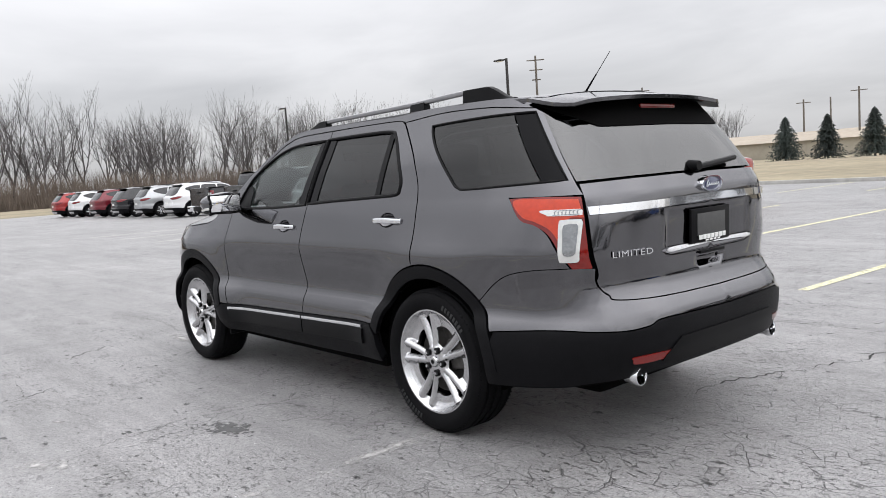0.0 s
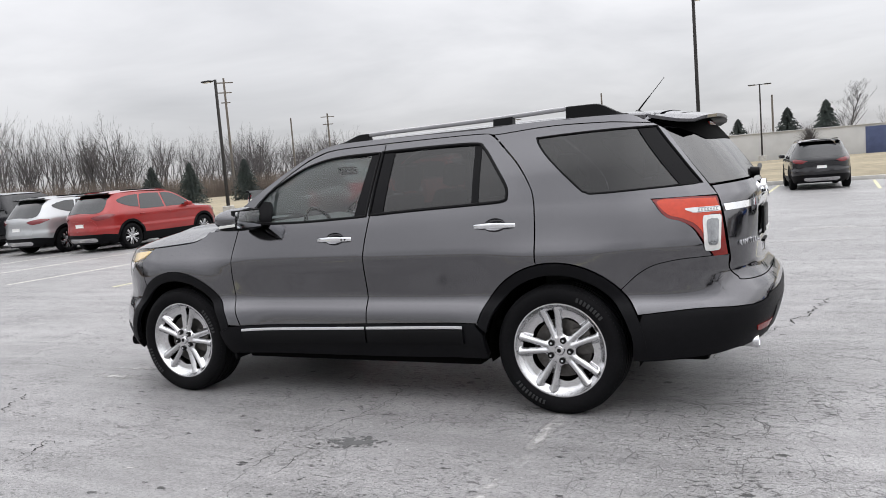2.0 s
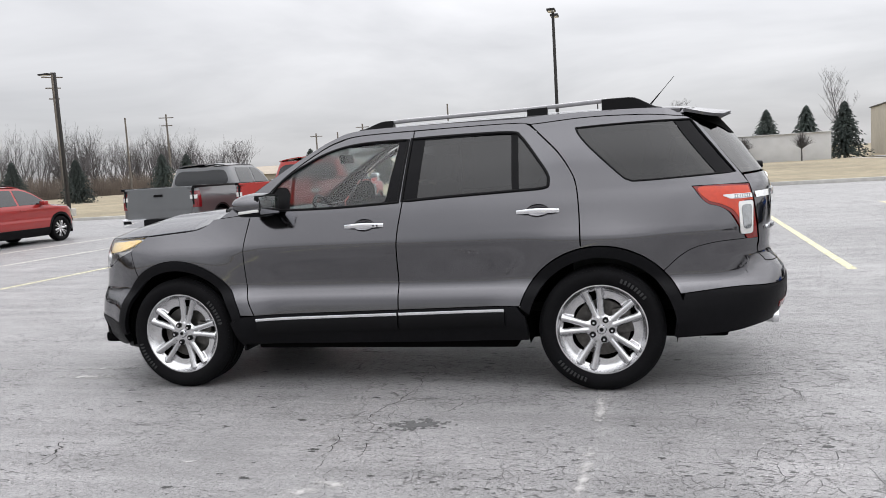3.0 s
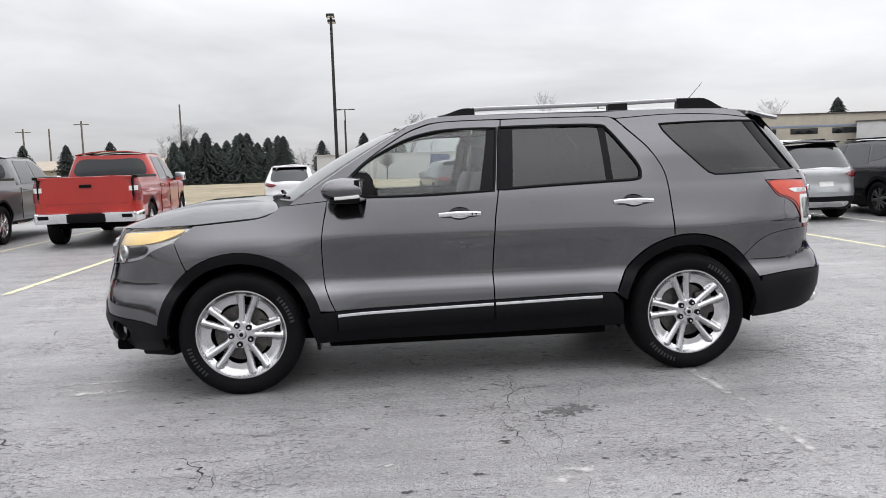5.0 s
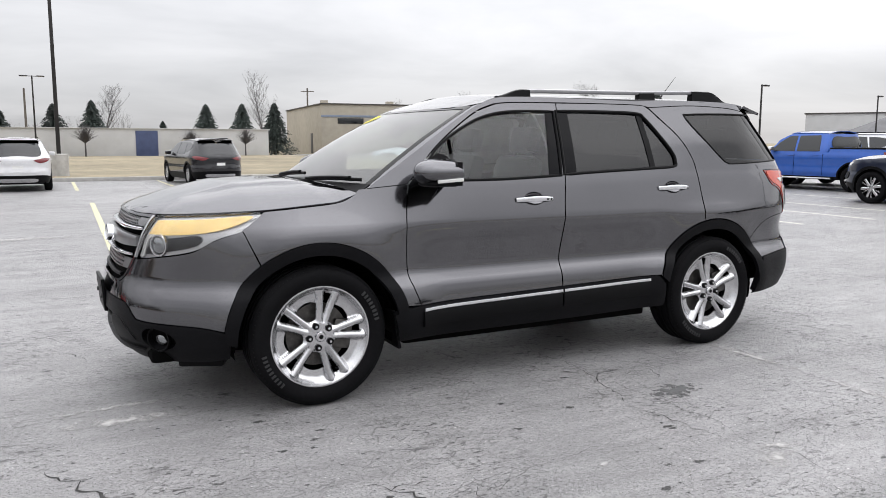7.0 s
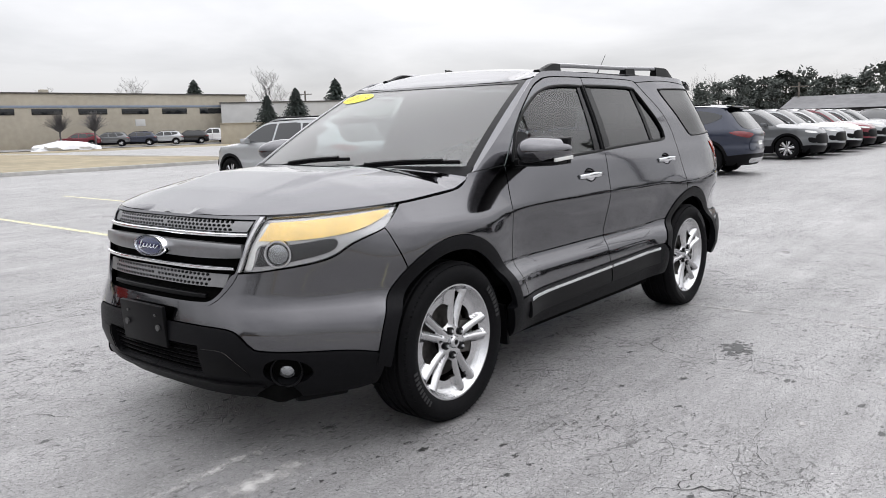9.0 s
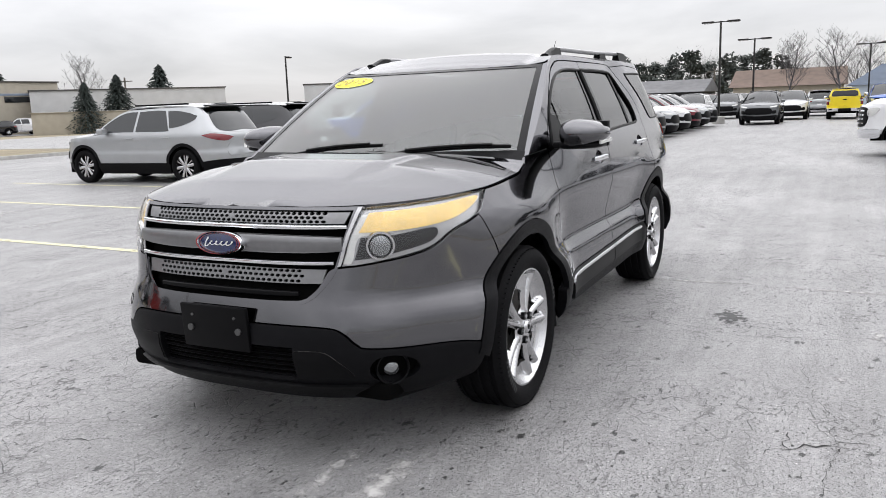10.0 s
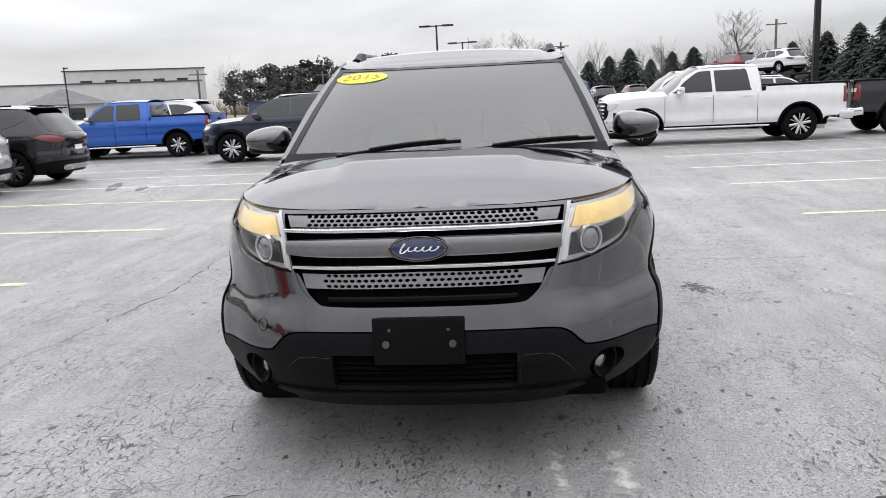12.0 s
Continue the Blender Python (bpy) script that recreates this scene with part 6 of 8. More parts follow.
CROSS_W = knots([(0.16, 0.80), (0.30, 0.885), (0.45, 0.925), (0.58, 0.945), (0.70, 0.925), (0.90, 0.94), (1.0, 0.935), (1.08, 0.905), (1.2, 0.85), (1.45, 0.73), (1.6, 0.65), (1.75, 0.56)])
CROSS_NOSE = knots([(0.15, -2.22), (0.32, -2.36), (0.55, -2.39), (0.80, -2.35), (0.95, -2.25), (1.05, -2.12), (1.2, -1.95)])
CROSS_TAIL = knots([(0.15, 2.2), (0.38, 2.38), (0.58, 2.42), (0.75, 2.38), (0.90, 2.40), (1.0, 2.385), (1.08, 2.32), (1.35, 2.10), (1.58, 1.86), (1.75, 1.72)])
CROSS = Hull(CROSS_W, CROSS_NOSE, CROSS_TAIL, -1.55, 1.55, (2.4, 2.2), (3.2, 2.3), 1.5, 1.45)


def crossover(paint, label, rim=None, lamps=None, clad=True, category="car"):
    c = Car("parked_suv", CROSS, PAINTS[paint], label, category)
    p, hx, hz, ar = c.paint, 1.43, 0.365, 0.435
    low = 0.42
    c.lay("body", S((-0.98, low, 1), (0.98, low, 1)) + hub_arc(hx, hz, ar, 173, 7) + R((-0.85, low), (0, low, 1), (0, 1.06, 1), (-0.6, 1.06)) + S((1.9, 1.08), (0.5, 1.07), (-0.9, 1.05), (-1.6, 1.0))
          + F((-0.6, 0.965), (0, 0.96, 1), (0, low, 1), (-0.7, low)) + hub_arc(-hx, hz, ar, 173, 7), p, centre=True, pitch=0.10, fold=0.03)
    c.lay("sill", S((-1.04, 0.40, 1), (-0.97, low + 0.02, 1), (0.97, low + 0.02, 1), (1.04, 0.40, 1), (1.0, 0.21, 1), (-1.0, 0.21, 1)), M_CLAD, 0.008, 0.12, 0.04)
    for x in (-hx, hx):
        c.lay("arch_lip", hub_arc(x, hz, ar + 0.05, 0, 180, 16) + hub_arc(x, hz, ar - 0.015, 183, -3, 16), M_CLAD if clad else p, 0.008, 0.07, 0.03, steps=2)
    c.lay("rear_bumper", S((1.90, 0.46, 1)) + R((-0.7, 0.50), (0, 0.50, 1), (0, 0.24, 1), (-0.7, 0.24)) + S((1.85, 0.24, 1)), M_CLAD, 0.01, 0.10, 0.06, True)
    c.lay("skid_plate", R((-0.5, 0.40), (0, 0.40, 1), (0, 0.30, 1), (-0.45, 0.30)), M_SILVER, 0.02, 0.10, 0.02, True)
    c.lay("front_bumper", S((-1.90, 0.45, 1)) + F((-0.7, 0.46), (0, 0.42, 1), (0, 0.22, 1), (-0.6, 0.22)) + S((-1.87, 0.24, 1)), M_CLAD, 0.01, 0.10, 0.06, True)
    c.lay("grille", F((-0.50, 0.80), (0, 0.82, 1), (0, 0.50, 1), (-0.55, 0.52), (-0.62, 0.66)), M_CLADB, 0.012, 0.10, 0.02, True)
    c.lay("headlamp", S((-1.95, 0.93)) + F((-0.55, 0.88), (-0.55, 0.83)) + S((-2.0, 0.86)), M_CLEARLENS, 0.012, 0.06, 0.02)
    c.lay("fog_lamp", F((-0.60, 0.66), (-0.78, 0.70), (-0.78, 0.56), (-0.62, 0.54)), M_CLADB, 0.014, 0.06, 0.02)
    lm = lamps or M_REDFAR
    c.lay("tail_lamp", S((1.92, 1.0, 1), (2.10, 1.03)) + R((-0.55, 0.99), (-0.42, 0.95, 1), (-0.60, 0.88)) + S((2.12, 0.92)), lm, 0.012, 0.05, 0.02)
    c.lay("plate_panel", R((-0.48, 0.86), (0, 0.87, 1), (0, 0.60, 1), (-0.55, 0.58)), p, 0.010, 0.10, 0.012, True)
    c.lay("plate", R((-0.15, 0.80, 1), (0, 0.80, 1), (0, 0.70, 1), (-0.15, 0.70, 1)), M_WHITEPAPER, 0.02, 0.10, 0.01, True)
    # upper body
    c.lay("upper_body", S((-1.12, 1.05, 1), (-0.75, 1.32), (-0.42, 1.50), (-0.2, 1.56, 1), (1.3, 1.60), (1.72, 1.57, 1)) + S((2.05, 1.30), (2.19, 1.08, 1), (1.2, 1.072)), p, 0.0, 0.09, 0.02)
    c.lay("side_window", S((-0.98, 1.10, 1), (-0.70, 1.31), (-0.40, 1.46), (-0.15, 1.515), (0.06, 1.52, 1), (0.06, 1.10, 1)), M_CARGLASS, 0.006, 0.10, 0.006)
    c.lay("side_window", S((0.13, 1.10, 1), (0.13, 1.52, 1), (0.60, 1.535), (0.85, 1.52, 1), (1.02, 1.16, 1), (0.98, 1.10)), M_CARGLASS, 0.006, 0.10, 0.006)
    c.lay("side_window", S((1.06, 1.16, 1), (0.92, 1.515, 1), (1.25, 1.505), (1.72, 1.40, 1), (1.70, 1.33, 1), (1.35, 1.20)), M_CARGLASS, 0.006, 0.10, 0.006)
    c.lay("rear_window", R((-0.62, 1.09), (0, 1.09, 1), (0, 1.47, 1), (-0.52, 1.47), (-0.60, 1.42)), M_CARGLASS, 0.008, 0.10, 0.01, True)
    c.lay("tailgate", R((-0.75, 1.05, 1), (0, 1.05, 1), (0, 1.10, 1), (-0.66, 1.10, 1), (-0.60, 1.55, 1), (-0.70, 1.55, 1)), p, 0.003, 0.10, 0.012, True)

    def roof(a, b):
        x = -0.22 + 2.02 * b
        e = CROSS.w(x, np.full_like(x, 1.575)) - 0.02 * ease((b - 0.7) / 0.3)
        z = np.interp(x, [-0.3, 0.1, 0.7, 1.3, 1.85], [1.555, 1.595, 1.605, 1.59, 1.55])
        return np.stack([x, a * e, z + 0.075 * (1 - abs(a) ** 2.2)], -1)

    def screen2(a, b):
        x = (-1.16 + 0.16 * a * a) * (1 - b) + (-0.30 + 0.09 * a * a) * b
        return np.stack([x, a * (0.83 - 0.18 * b), (1.06 - 0.01 * a * a) * (1 - b) + (1.625 - 0.07 * a * a) * b + 0.16 * b * (1 - b)], -1)

    def hood(a, b):
        x = -1.0 - 1.265 * b + 0.0 * a
        z0 = np.interp(x, [-2.3, -2.2, -1.6, -1.0], [0.95, 0.965, 1.0, 1.05])
        (sn, en, yn), _ = CROSS.tables
        k = np.clip((-1.55 - x) / (-1.55 - CROSS_NOSE(z0)), 0, 1)
        e = CROSS.w(x, z0) * np.interp(k, en, yn)
        return np.stack([x, a * e, z0 + 0.10 * (1 - abs(a) ** 2.2) * ease((x + 2.3) / 0.5)], -1)

    c.sheet("roof", roof, p, flip=1, fold=0.02)
    c.sheet("windscreen", screen2, M_CARGLASS, flip=-1, fold=0.004)
    c.sheet("hood", hood, p, flip=-1, n=(15, 15))
    c.block("spoiler", (0.22, 1.12, 0.03), (1.86, 0, 1.60), p if paint == "white" else M_GLOSSBLACK, (0, 6, 0), 0.012)
    for s in (-1, 1):
        c.block("mirror", (0.16, 0.20, 0.13), (-0.72, s * 1.02, 1.13), p, (0, 0, s * -8), 0.04)
        c.block("roof_rail", (1.5, 0.03, 0.035), (0.65, s * 0.60, 1.655), M_CLADB, (0, 0, 0), 0.012)
        for x in (-0.02, 1.0):
            c.block("door_handle", (0.20, 0.03, 0.03), (x, s * 0.945, 0.965), p, (0, 0, 0), 0.01)
    c.block("underbody", (4.2, 1.5, 0.3), (0, 0, 0.37), M_DARK)
    for x in (-hx, hx):
        c.block("wheel_well", (0.9, 1.74, 0.55), (x, 0, 0.52), M_DARK, (0, 0, 0), 0.1)
        for s in (-1, 1):
            far_wheel(c.root, x, s * 0.815, s, 0.365, 0.245, rim or M_SILVER)
    return c.root


TRUCK_W = knots([(0.25, 0.80), (0.42, 0.93), (0.60, 1.0), (0.80, 0.985), (1.0, 1.0), (1.15, 0.99), (1.25, 0.965), (1.40, 0.94)])
TRUCK_NOSE = knots([(0.25, -2.74), (0.5, -2.84), (0.8, -2.86), (1.1, -2.82), (1.22, -2.72), (1.4, -2.55)])
TRUCK_TAIL = knots([(0.25, 2.95), (0.6, 2.98), (1.0, 2.97), (1.4, 2.96)])
TRUCK = Hull(TRUCK_W, TRUCK_NOSE, TRUCK_TAIL, -1.95, 2.6, (3.2, 2.6), (9, 6), 1.6, 1.25)
CAB_W = knots([(1.10, 0.965), (1.25, 0.95), (1.40, 0.90), (1.65, 0.80), (1.80, 0.73), (1.95, 0.64)])
CAB = Hull(CAB_W, knots([(1.1, -1.9), (1.2, -1.7), (1.9, -0.55)]), knots([(1.1, 1.04), (1.5, 1.01), (1.9, 0.92)]), -0.9, 0.75, (3, 2.5), (7, 4), 1.6, 1.1)


def pickup(paint, label, rim=None, chrome=True, category="truck"):
    c = Car("pickup_truck", TRUCK, PAINTS[paint], label, category)
    p, hx, hz, r = c.paint, 1.87, 0.40, 0.40
    ar = 0.50
    low = 0.46
    c.lay("body", S((-1.36, low, 1), (1.36, low, 1)) + hub_arc(hx, hz, ar, 173, 7) + S((2.45, 0.56, 1)) + R((-0.90, 0.60, 1), (0, 0.60, 1), (0, 1.34, 1), (-0.9, 1.34, 1)) + S((2.5, 1.345), (1.07, 1.335, 1), (1.05, 1.22, 1), (-1.2, 1.20), (-1.9, 1.18))
          + F((-0.7, 1.13), (0, 1.12, 1), (0, 0.62, 1), (-0.8, 0.60)) + S((-2.45, 0.50, 1)) + hub_arc(-hx, hz, ar, 168, 7), p, centre=True, pitch=0.11, fold=0.04)
    c.lay("sill", S((-1.34, low + 0.01, 1), (1.34, low + 0.01, 1), (1.34, 0.36, 1), (-1.34, 0.36, 1)), M_CLAD, -0.02, 0.15, 0.05)
    for s in (-1, 1):
        c.block("running_board", (2.5, 0.12, 0.05), (-0.1, s * 0.93, 0.40), M_CHROME if chrome else M_CLADB, (0, 0, 0), 0.02)
    for x in (-hx, hx):
        c.lay("arch_lip", hub_arc(x, hz, ar + 0.035, -2, 182, 16) + hub_arc(x, hz, ar - 0.01, 183, -3, 16), M_CLADB, 0.006, 0.08, 0.03, steps=2)
    bright = M_CHROME if chrome else M_CLADB
    for s in (-1, 1):
        c.block("rear_bumper", (0.17, 0.60, 0.20), (3.03, s * 0.60, 0.585), bright, (0, 9, s * -3), 0.035)
        c.block("bumper_corner", (0.34, 0.10, 0.20), (2.90, s * 0.93, 0.585), bright, (0, 6, s * -16), 0.035)
        c.block("corner_step", (0.05, 0.20, 0.075), (3.115, s * 0.76, 0.60), M_CLADB, (0, 9, s * -3), 0.02)
    c.block("bumper_step", (0.18, 0.70, 0.17), (3.03, 0, 0.57), M_CLADB, (0, 0, 0), 0.02)
    c.lay("front_bumper", S((-2.40, 0.60, 1)) + F((-0.85, 0.62), (0, 0.60, 1), (0, 0.42, 1), (-0.8, 0.42)) + S((-2.42, 0.46, 1)), bright, 0.03, 0.12, 0.06, True)
    c.lay("grille", F((-0.72, 1.06), (0, 1.07, 1), (0, 0.66, 1), (-0.70, 0.68)), M_CLADB, 0.012, 0.12, 0.02, True)
    for k in range(4):
        c.lay("grille_bar", F((-0.68, 1.02 - 0.09 * k, 1), (0, 1.03 - 0.09 * k, 1), (0, 0.995 - 0.09 * k, 1), (-0.68, 0.985 - 0.09 * k, 1)), bright, 0.03, 0.14, 0.015, True)
    c.lay("headlamp", S((-2.45, 1.06)) + F((-0.76, 1.04), (-0.76, 0.90)) + S((-2.55, 0.92)), M_CLEARLENS, 0.012, 0.07, 0.02)
    c.lay("tail_lamp", S((2.83, 1.25, 1)) + R((-0.76, 1.25, 1), (-0.76, 0.88, 1)) + S((2.83, 0.88, 1)), M_REDFAR, 0.010, 0.06, 0.02)
    c.lay("lamp_lens", R((-0.94, 1.16, 1), (-0.79, 1.16, 1), (-0.79, 1.07, 1), (-0.94, 1.07, 1)), M_CLEARLENS, 0.018, 0.06, 0.008)
    c.lay("tailgate_crease", R((-0.70, 0.865), (0, 0.87, 1), (0, 0.85, 1), (-0.70, 0.845)), p, 0.022, 0.12, 0.012, True)
    c.lay("tailgate", R((-0.745, 1.31), (0, 1.32, 1), (0, 0.68, 1), (-0.745, 0.68)), p, 0.012, 0.12, 0.015, True)
    c.block("tailgate_handle", (0.03, 0.22, 0.06), (2.995, 0, 1.18), M_CLADB, (0, 0, 0), 0.012)
    c.block("bed_floor", (1.80, 1.70, 0.04), (2.02, 0, 0.95), M_CLADB)
    for s in (-1, 1):
        c.block("bed_rail", (1.90, 0.10, 0.06), (2.02, s * 0.905, 1.345), M_CLADB, (0, 0, 0), 0.015)
        c.block("bed_side", (1.90, 0.05, 0.40), (2.02, s * 0.86, 1.14), M_CLADB)
    c.block("bed_front", (0.05, 1.70, 0.40), (1.09, 0, 1.14), M_CLADB)
    c.block("gate_top", (0.06, 1.72, 0.05), (2.94, 0, 1.335), p, (0, 0, 0), 0.015)
    # cab
    c.lay("upper_body", S((-1.30, 1.20, 1), (-0.95, 1.50), (-0.62, 1.75), (-0.45, 1.81, 1), (0.6, 1.825), (0.80, 1.80, 1)) + R((-0.70, 1.80), (0, 1.80, 1), (0, 1.20, 1), (-0.9, 1.20)) + S((0, 1.20)), p, 0.0, 0.10, 0.02, True, CAB)
    c.lay("side_window", S((-1.14, 1.25, 1), (-0.88, 1.49), (-0.58, 1.70), (-0.42, 1.745), (-0.22, 1.75, 1), (-0.20, 1.25, 1)), M_CARGLASS, 0.006, 0.10, 0.006, False, CAB)
    c.lay("side_window", S((-0.12, 1.25, 1), (-0.14, 1.75, 1), (0.45, 1.755), (0.62, 1.73), (0.70, 1.30, 1), (0.66, 1.25)), M_CARGLASS, 0.006, 0.10, 0.006, False, CAB)
    c.lay("rear_window", R((-0.62, 1.70), (0, 1.71, 1), (0, 1.38, 1), (-0.70, 1.38)), M_CARGLASS, 0.008, 0.10, 0.01, True, CAB)

    def roof(a, b):
        x = -0.50 + 1.40 * b
        e = CAB.w(x, np.full_like(x, 1.81))
        z = np.interp(x, [-0.5, -0.2, 0.4, 0.95], [1.80, 1.825, 1.825, 1.80])
        return np.stack([x, a * e, z + 0.075 * (1 - abs(a) ** 2.4)], -1)

    def screen2(a, b):
        x = (-1.42 + 0.16 * a * a) * (1 - b) + (-0.56 + 0.09 * a * a) * b
        return np.stack([x, a * (0.93 - 0.20 * b), (1.21 - 0.02 * a * a) * (1 - b) + (1.865 - 0.065 * a * a) * b + 0.12 * b * (1 - b)], -1)

    def hood(a, b):
        x = -1.28 - 1.46 * b + 0.0 * a
        z0 = np.interp(x, [-2.8, -2.6, -1.9, -1.2], [1.12, 1.14, 1.18, 1.20])
        (sn, en, yn), _ = TRUCK.tables
        k = np.clip((-1.95 - x) / (-1.95 - TRUCK_NOSE(z0)), 0, 1)
        e = TRUCK.w(x, z0) * np.interp(k, en, yn)
        return np.stack([x, a * e, z0 + 0.11 * (1 - abs(a) ** 3) * ease((x + 2.8) / 0.35)], -1)

    c.sheet("roof", roof, p, flip=1, fold=0.02)
    c.sheet("windscreen", screen2, M_CARGLASS, flip=-1, fold=0.004)
    c.sheet("hood", hood, p, flip=-1, n=(15, 15))
    for s in (-1, 1):
        c.block("mirror", (0.15, 0.22, 0.20), (-0.98, s * 1.12, 1.30), M_CLADB if not chrome else M_CHROME, (0, 0, s * -8), 0.04)
        c.block("mirror_arm", (0.08, 0.14, 0.05), (-0.98, s * 0.98, 1.24), M_CLADB, (0, 0, 0), 0.012)
        for x in (-0.30, 0.62):
            c.block("door_handle", (0.22, 0.03, 0.035), (x, s * 0.99, 1.12), p, (0, 0, 0), 0.01)
        for x in (-1.33, -0.18, 0.86):
            c.block("door_gap", (0.008, 0.012, 0.68), (x, s * 0.995, 0.83), M_DARK, (0, 0, 0), 0.002)
    c.block("underbody", (5.2, 1.3, 0.3), (0, 0, 0.50), M_DARK)
    c.block("cab_floor", (2.6, 1.8, 0.4), (-0.1, 0, 0.62), M_DARK)
    for x in (-hx, hx):
        c.block("wheel_well", (1.0, 1.78, 0.50), (x, 0, 0.62), M_DARK, (0, 0, 0), 0.1)
        for s in (-1, 1):
            far_wheel(c.root, x, s * 0.855, s, r, 0.262, rim or M_SILVER, 0.265)
    return c.root


MADE = {}


def park(kind, paint, x, y, turn, label, group="", dark_rims=False, size=1.0):
    """Parks a car with the middle of its wheelbase at x, y; turn 0 looks to -x, -90 to +y."""
    key = (kind, paint, label)
    m = pose(x, y, 0, 0, 0, turn)
    if key in MADE:
        ob = copy_thing(MADE[key], m)
    else:
        make = crossover if kind == "suv" else pickup
        ob = make(paint, label, M_ALLOYDARK if dark_rims else None)
        ob.matrix_basis = m
        MADE[key] = ob
    if size != 1.0:
        ob.scale = (size, size, size)
    if group:
        ob["group"] = group
    return ob


ROW = "parked row of the lot"
park("pickup", "grey", -9.20, 13.2, -88, "grey crew-cab pickup truck with chrome bumpers", ROW)
park("pickup", "orange", -6.15, 12.85, -86.5, "bright red crew-cab pickup truck with chrome rear bumper", ROW)
park("suv", "red", -15.65, 12.25, -90, "red compact SUV with black lower trim", ROW)
park("suv", "silver", -18.1, 12.1, -90, "silver compact SUV parked nose out", ROW)
park("pickup", "black", -21.2, 12.0, -90, "black crew-cab pickup truck with chrome bumper", ROW)
park("pickup", "black", -24.2, 12.0, -90, "black crew-cab pickup truck with chrome bumper", ROW)
for x, paint, word in ((-33.1, "white", "white"), (-37.2, "silver", "silver"), (-40.8, "black", "black"), (-44.7, "maroon", "dark red"), (-49.2, "white", "white"), (-53.1, "red", "red")):
    park("suv", paint, x, 13.6, -90, f"{word} compact SUV with black lower trim" if word == "red" else f"{word} compact SUV with black wheel arches", ROW)
park("suv", "silver", 8.42, 11.45, -88, "silver mid-size SUV with dark red lamps", ROW)
park("suv", "black", 11.05, 11.35, -88, "black mid-size SUV with black wheels", ROW, True)
park("suv", "white", -3.1, 22.35, -90, "white SUV with a dark rear bumper", ROW, False, 0.92)
park("suv", "black", 2.5, 23.5, -84, "glossy black SUV near the grass strip", ROW, False, 0.92)
park("pickup", "blue", 18.9, 11.5, -88, "bright blue crew-cab pickup truck", ROW, False, 0.93)
park("suv", "white", 21.3, 12.0, -88, "white SUV beside the blue truck", ROW, False, 1.05)
park("suv", "navy", 15.65, 5.4, -88, "dark navy SUV with chrome wheels", ROW, False, 1.03)
NOSE = "row of SUVs with noses to the lane"
for x, paint, word in ((23.4, "grey", "dark grey"), (26.0, "silver", "silver"), (28.7, "white", "white"), (31.3, "maroon", "dark red"), (34.0, "silver", "silver"), (36.6, "grey", "dark grey")):
    park("suv", paint, x, 5.6, 90, f"{word} SUV parked nose to the lane", NOSE)
park("pickup", "white", 15.65, -5.45, -91, "white crew-cab pickup truck beside the lane", ROW)
park("pickup", "white", 21.5, -6.1, -91, "white pickup truck behind another white truck", ROW)
park("pickup", "black", 16.6, -11.9, 90, "black pickup truck with red rear lamps", ROW)
park("suv", "white", 24.0, -9.5, 90, "white SUV in the back row", ROW)
FAR = "cars in the far part of the lot"
park("pickup", "yellow", 46.5, -2.4, 180, "yellow pickup truck with an open bed", FAR, False, 0.9)
park("pickup", "blue", 48.0, -4.6, 0, "blue pickup truck in the far lot", FAR)
for x, y, t, paint, word in ((39.5, 1.4, 0, "grey", "grey"), (47.0, 0.4, 0, "white", "white"), (52.0, 4.6, 0, "grey", "grey"), (54.0, -1.0, 180, "silver", "silver"), (44.0, 5.6, 0, "white", "white"),
                             (56.0, -7.2, 180, "black", "black"), (60.0, 1.5, 0, "silver", "silver"), (62.0, -10.5, 180, "maroon", "dark red"), (50.0, 8.5, 0, "black", "black"), (57.0, 6.6, 0, "maroon", "dark red"), (64, 5, 0, "white", "white")):
    park("suv", paint, x, y, t, f"{word} SUV standing in the far lot", FAR)
BLD = "cars in front of the tan building"
for k, (paint, kind) in enumerate((("maroon", "suv"), ("grey", "suv"), ("navy", "suv"), ("silver", "suv"), ("black", "suv"), ("white", "pickup"), ("white", "pickup"))):
    park(kind, paint, 37.5 + 3.05 * k, 80.5 - 0.5 * k, 180 + 90 + 60, f"{'dark red' if paint == 'maroon' else paint} {'pickup truck' if kind == 'pickup' else 'SUV'} by the tan building", BLD, False, 0.95)


# ---- lamps, poles, trees and buildings round the lot ----
M_BRONZE = material("dark_bronze_steel", (0.035, 0.033, 0.032), 0.5, 0.6, 0.15, 6)
M_POLEWOOD = material("weathered_pole_wood", (0.13, 0.115, 0.10), 0.9, 0, 0.25, 6)
M_BARK = material("grey_brown_bark", (0.100, 0.094, 0.095), 0.95, 0, 0.3, 2.0, random_tint=0.2)
M_BRUSH = material("reddish_brown_brush", (0.135, 0.108, 0.088), 0.95, 0, 0.3, 0.6)
M_SPRUCE = material("dark_spruce_needles", (0.030, 0.040, 0.035), 0.9, 0, 0.35, 3.0, random_tint=0.3)
# dull pine green, lightened in the colour itself to stand for distance haze
M_PINE = material("dull_pine_needles", (0.070, 0.080, 0.072), 0.9, 0, 0.35, 2.0, random_tint=0.3)
M_TANWALL = material("tan_block_wall", (0.40, 0.365, 0.30), 0.85, 0, 0.07, 1.5, 0.003, fine=20)
M_WHITEWALL = material("white_painted_wall", (0.52, 0.52, 0.515), 0.75, 0, 0.06, 1.0)
M_ROOFEDGE = material("dark_roof_edge", (0.07, 0.065, 0.06), 0.7, 0, 0.1, 3)
M_BLUEPANEL = material("faded_blue_panel", (0.055, 0.075, 0.16), 0.6, 0, 0.15, 2)
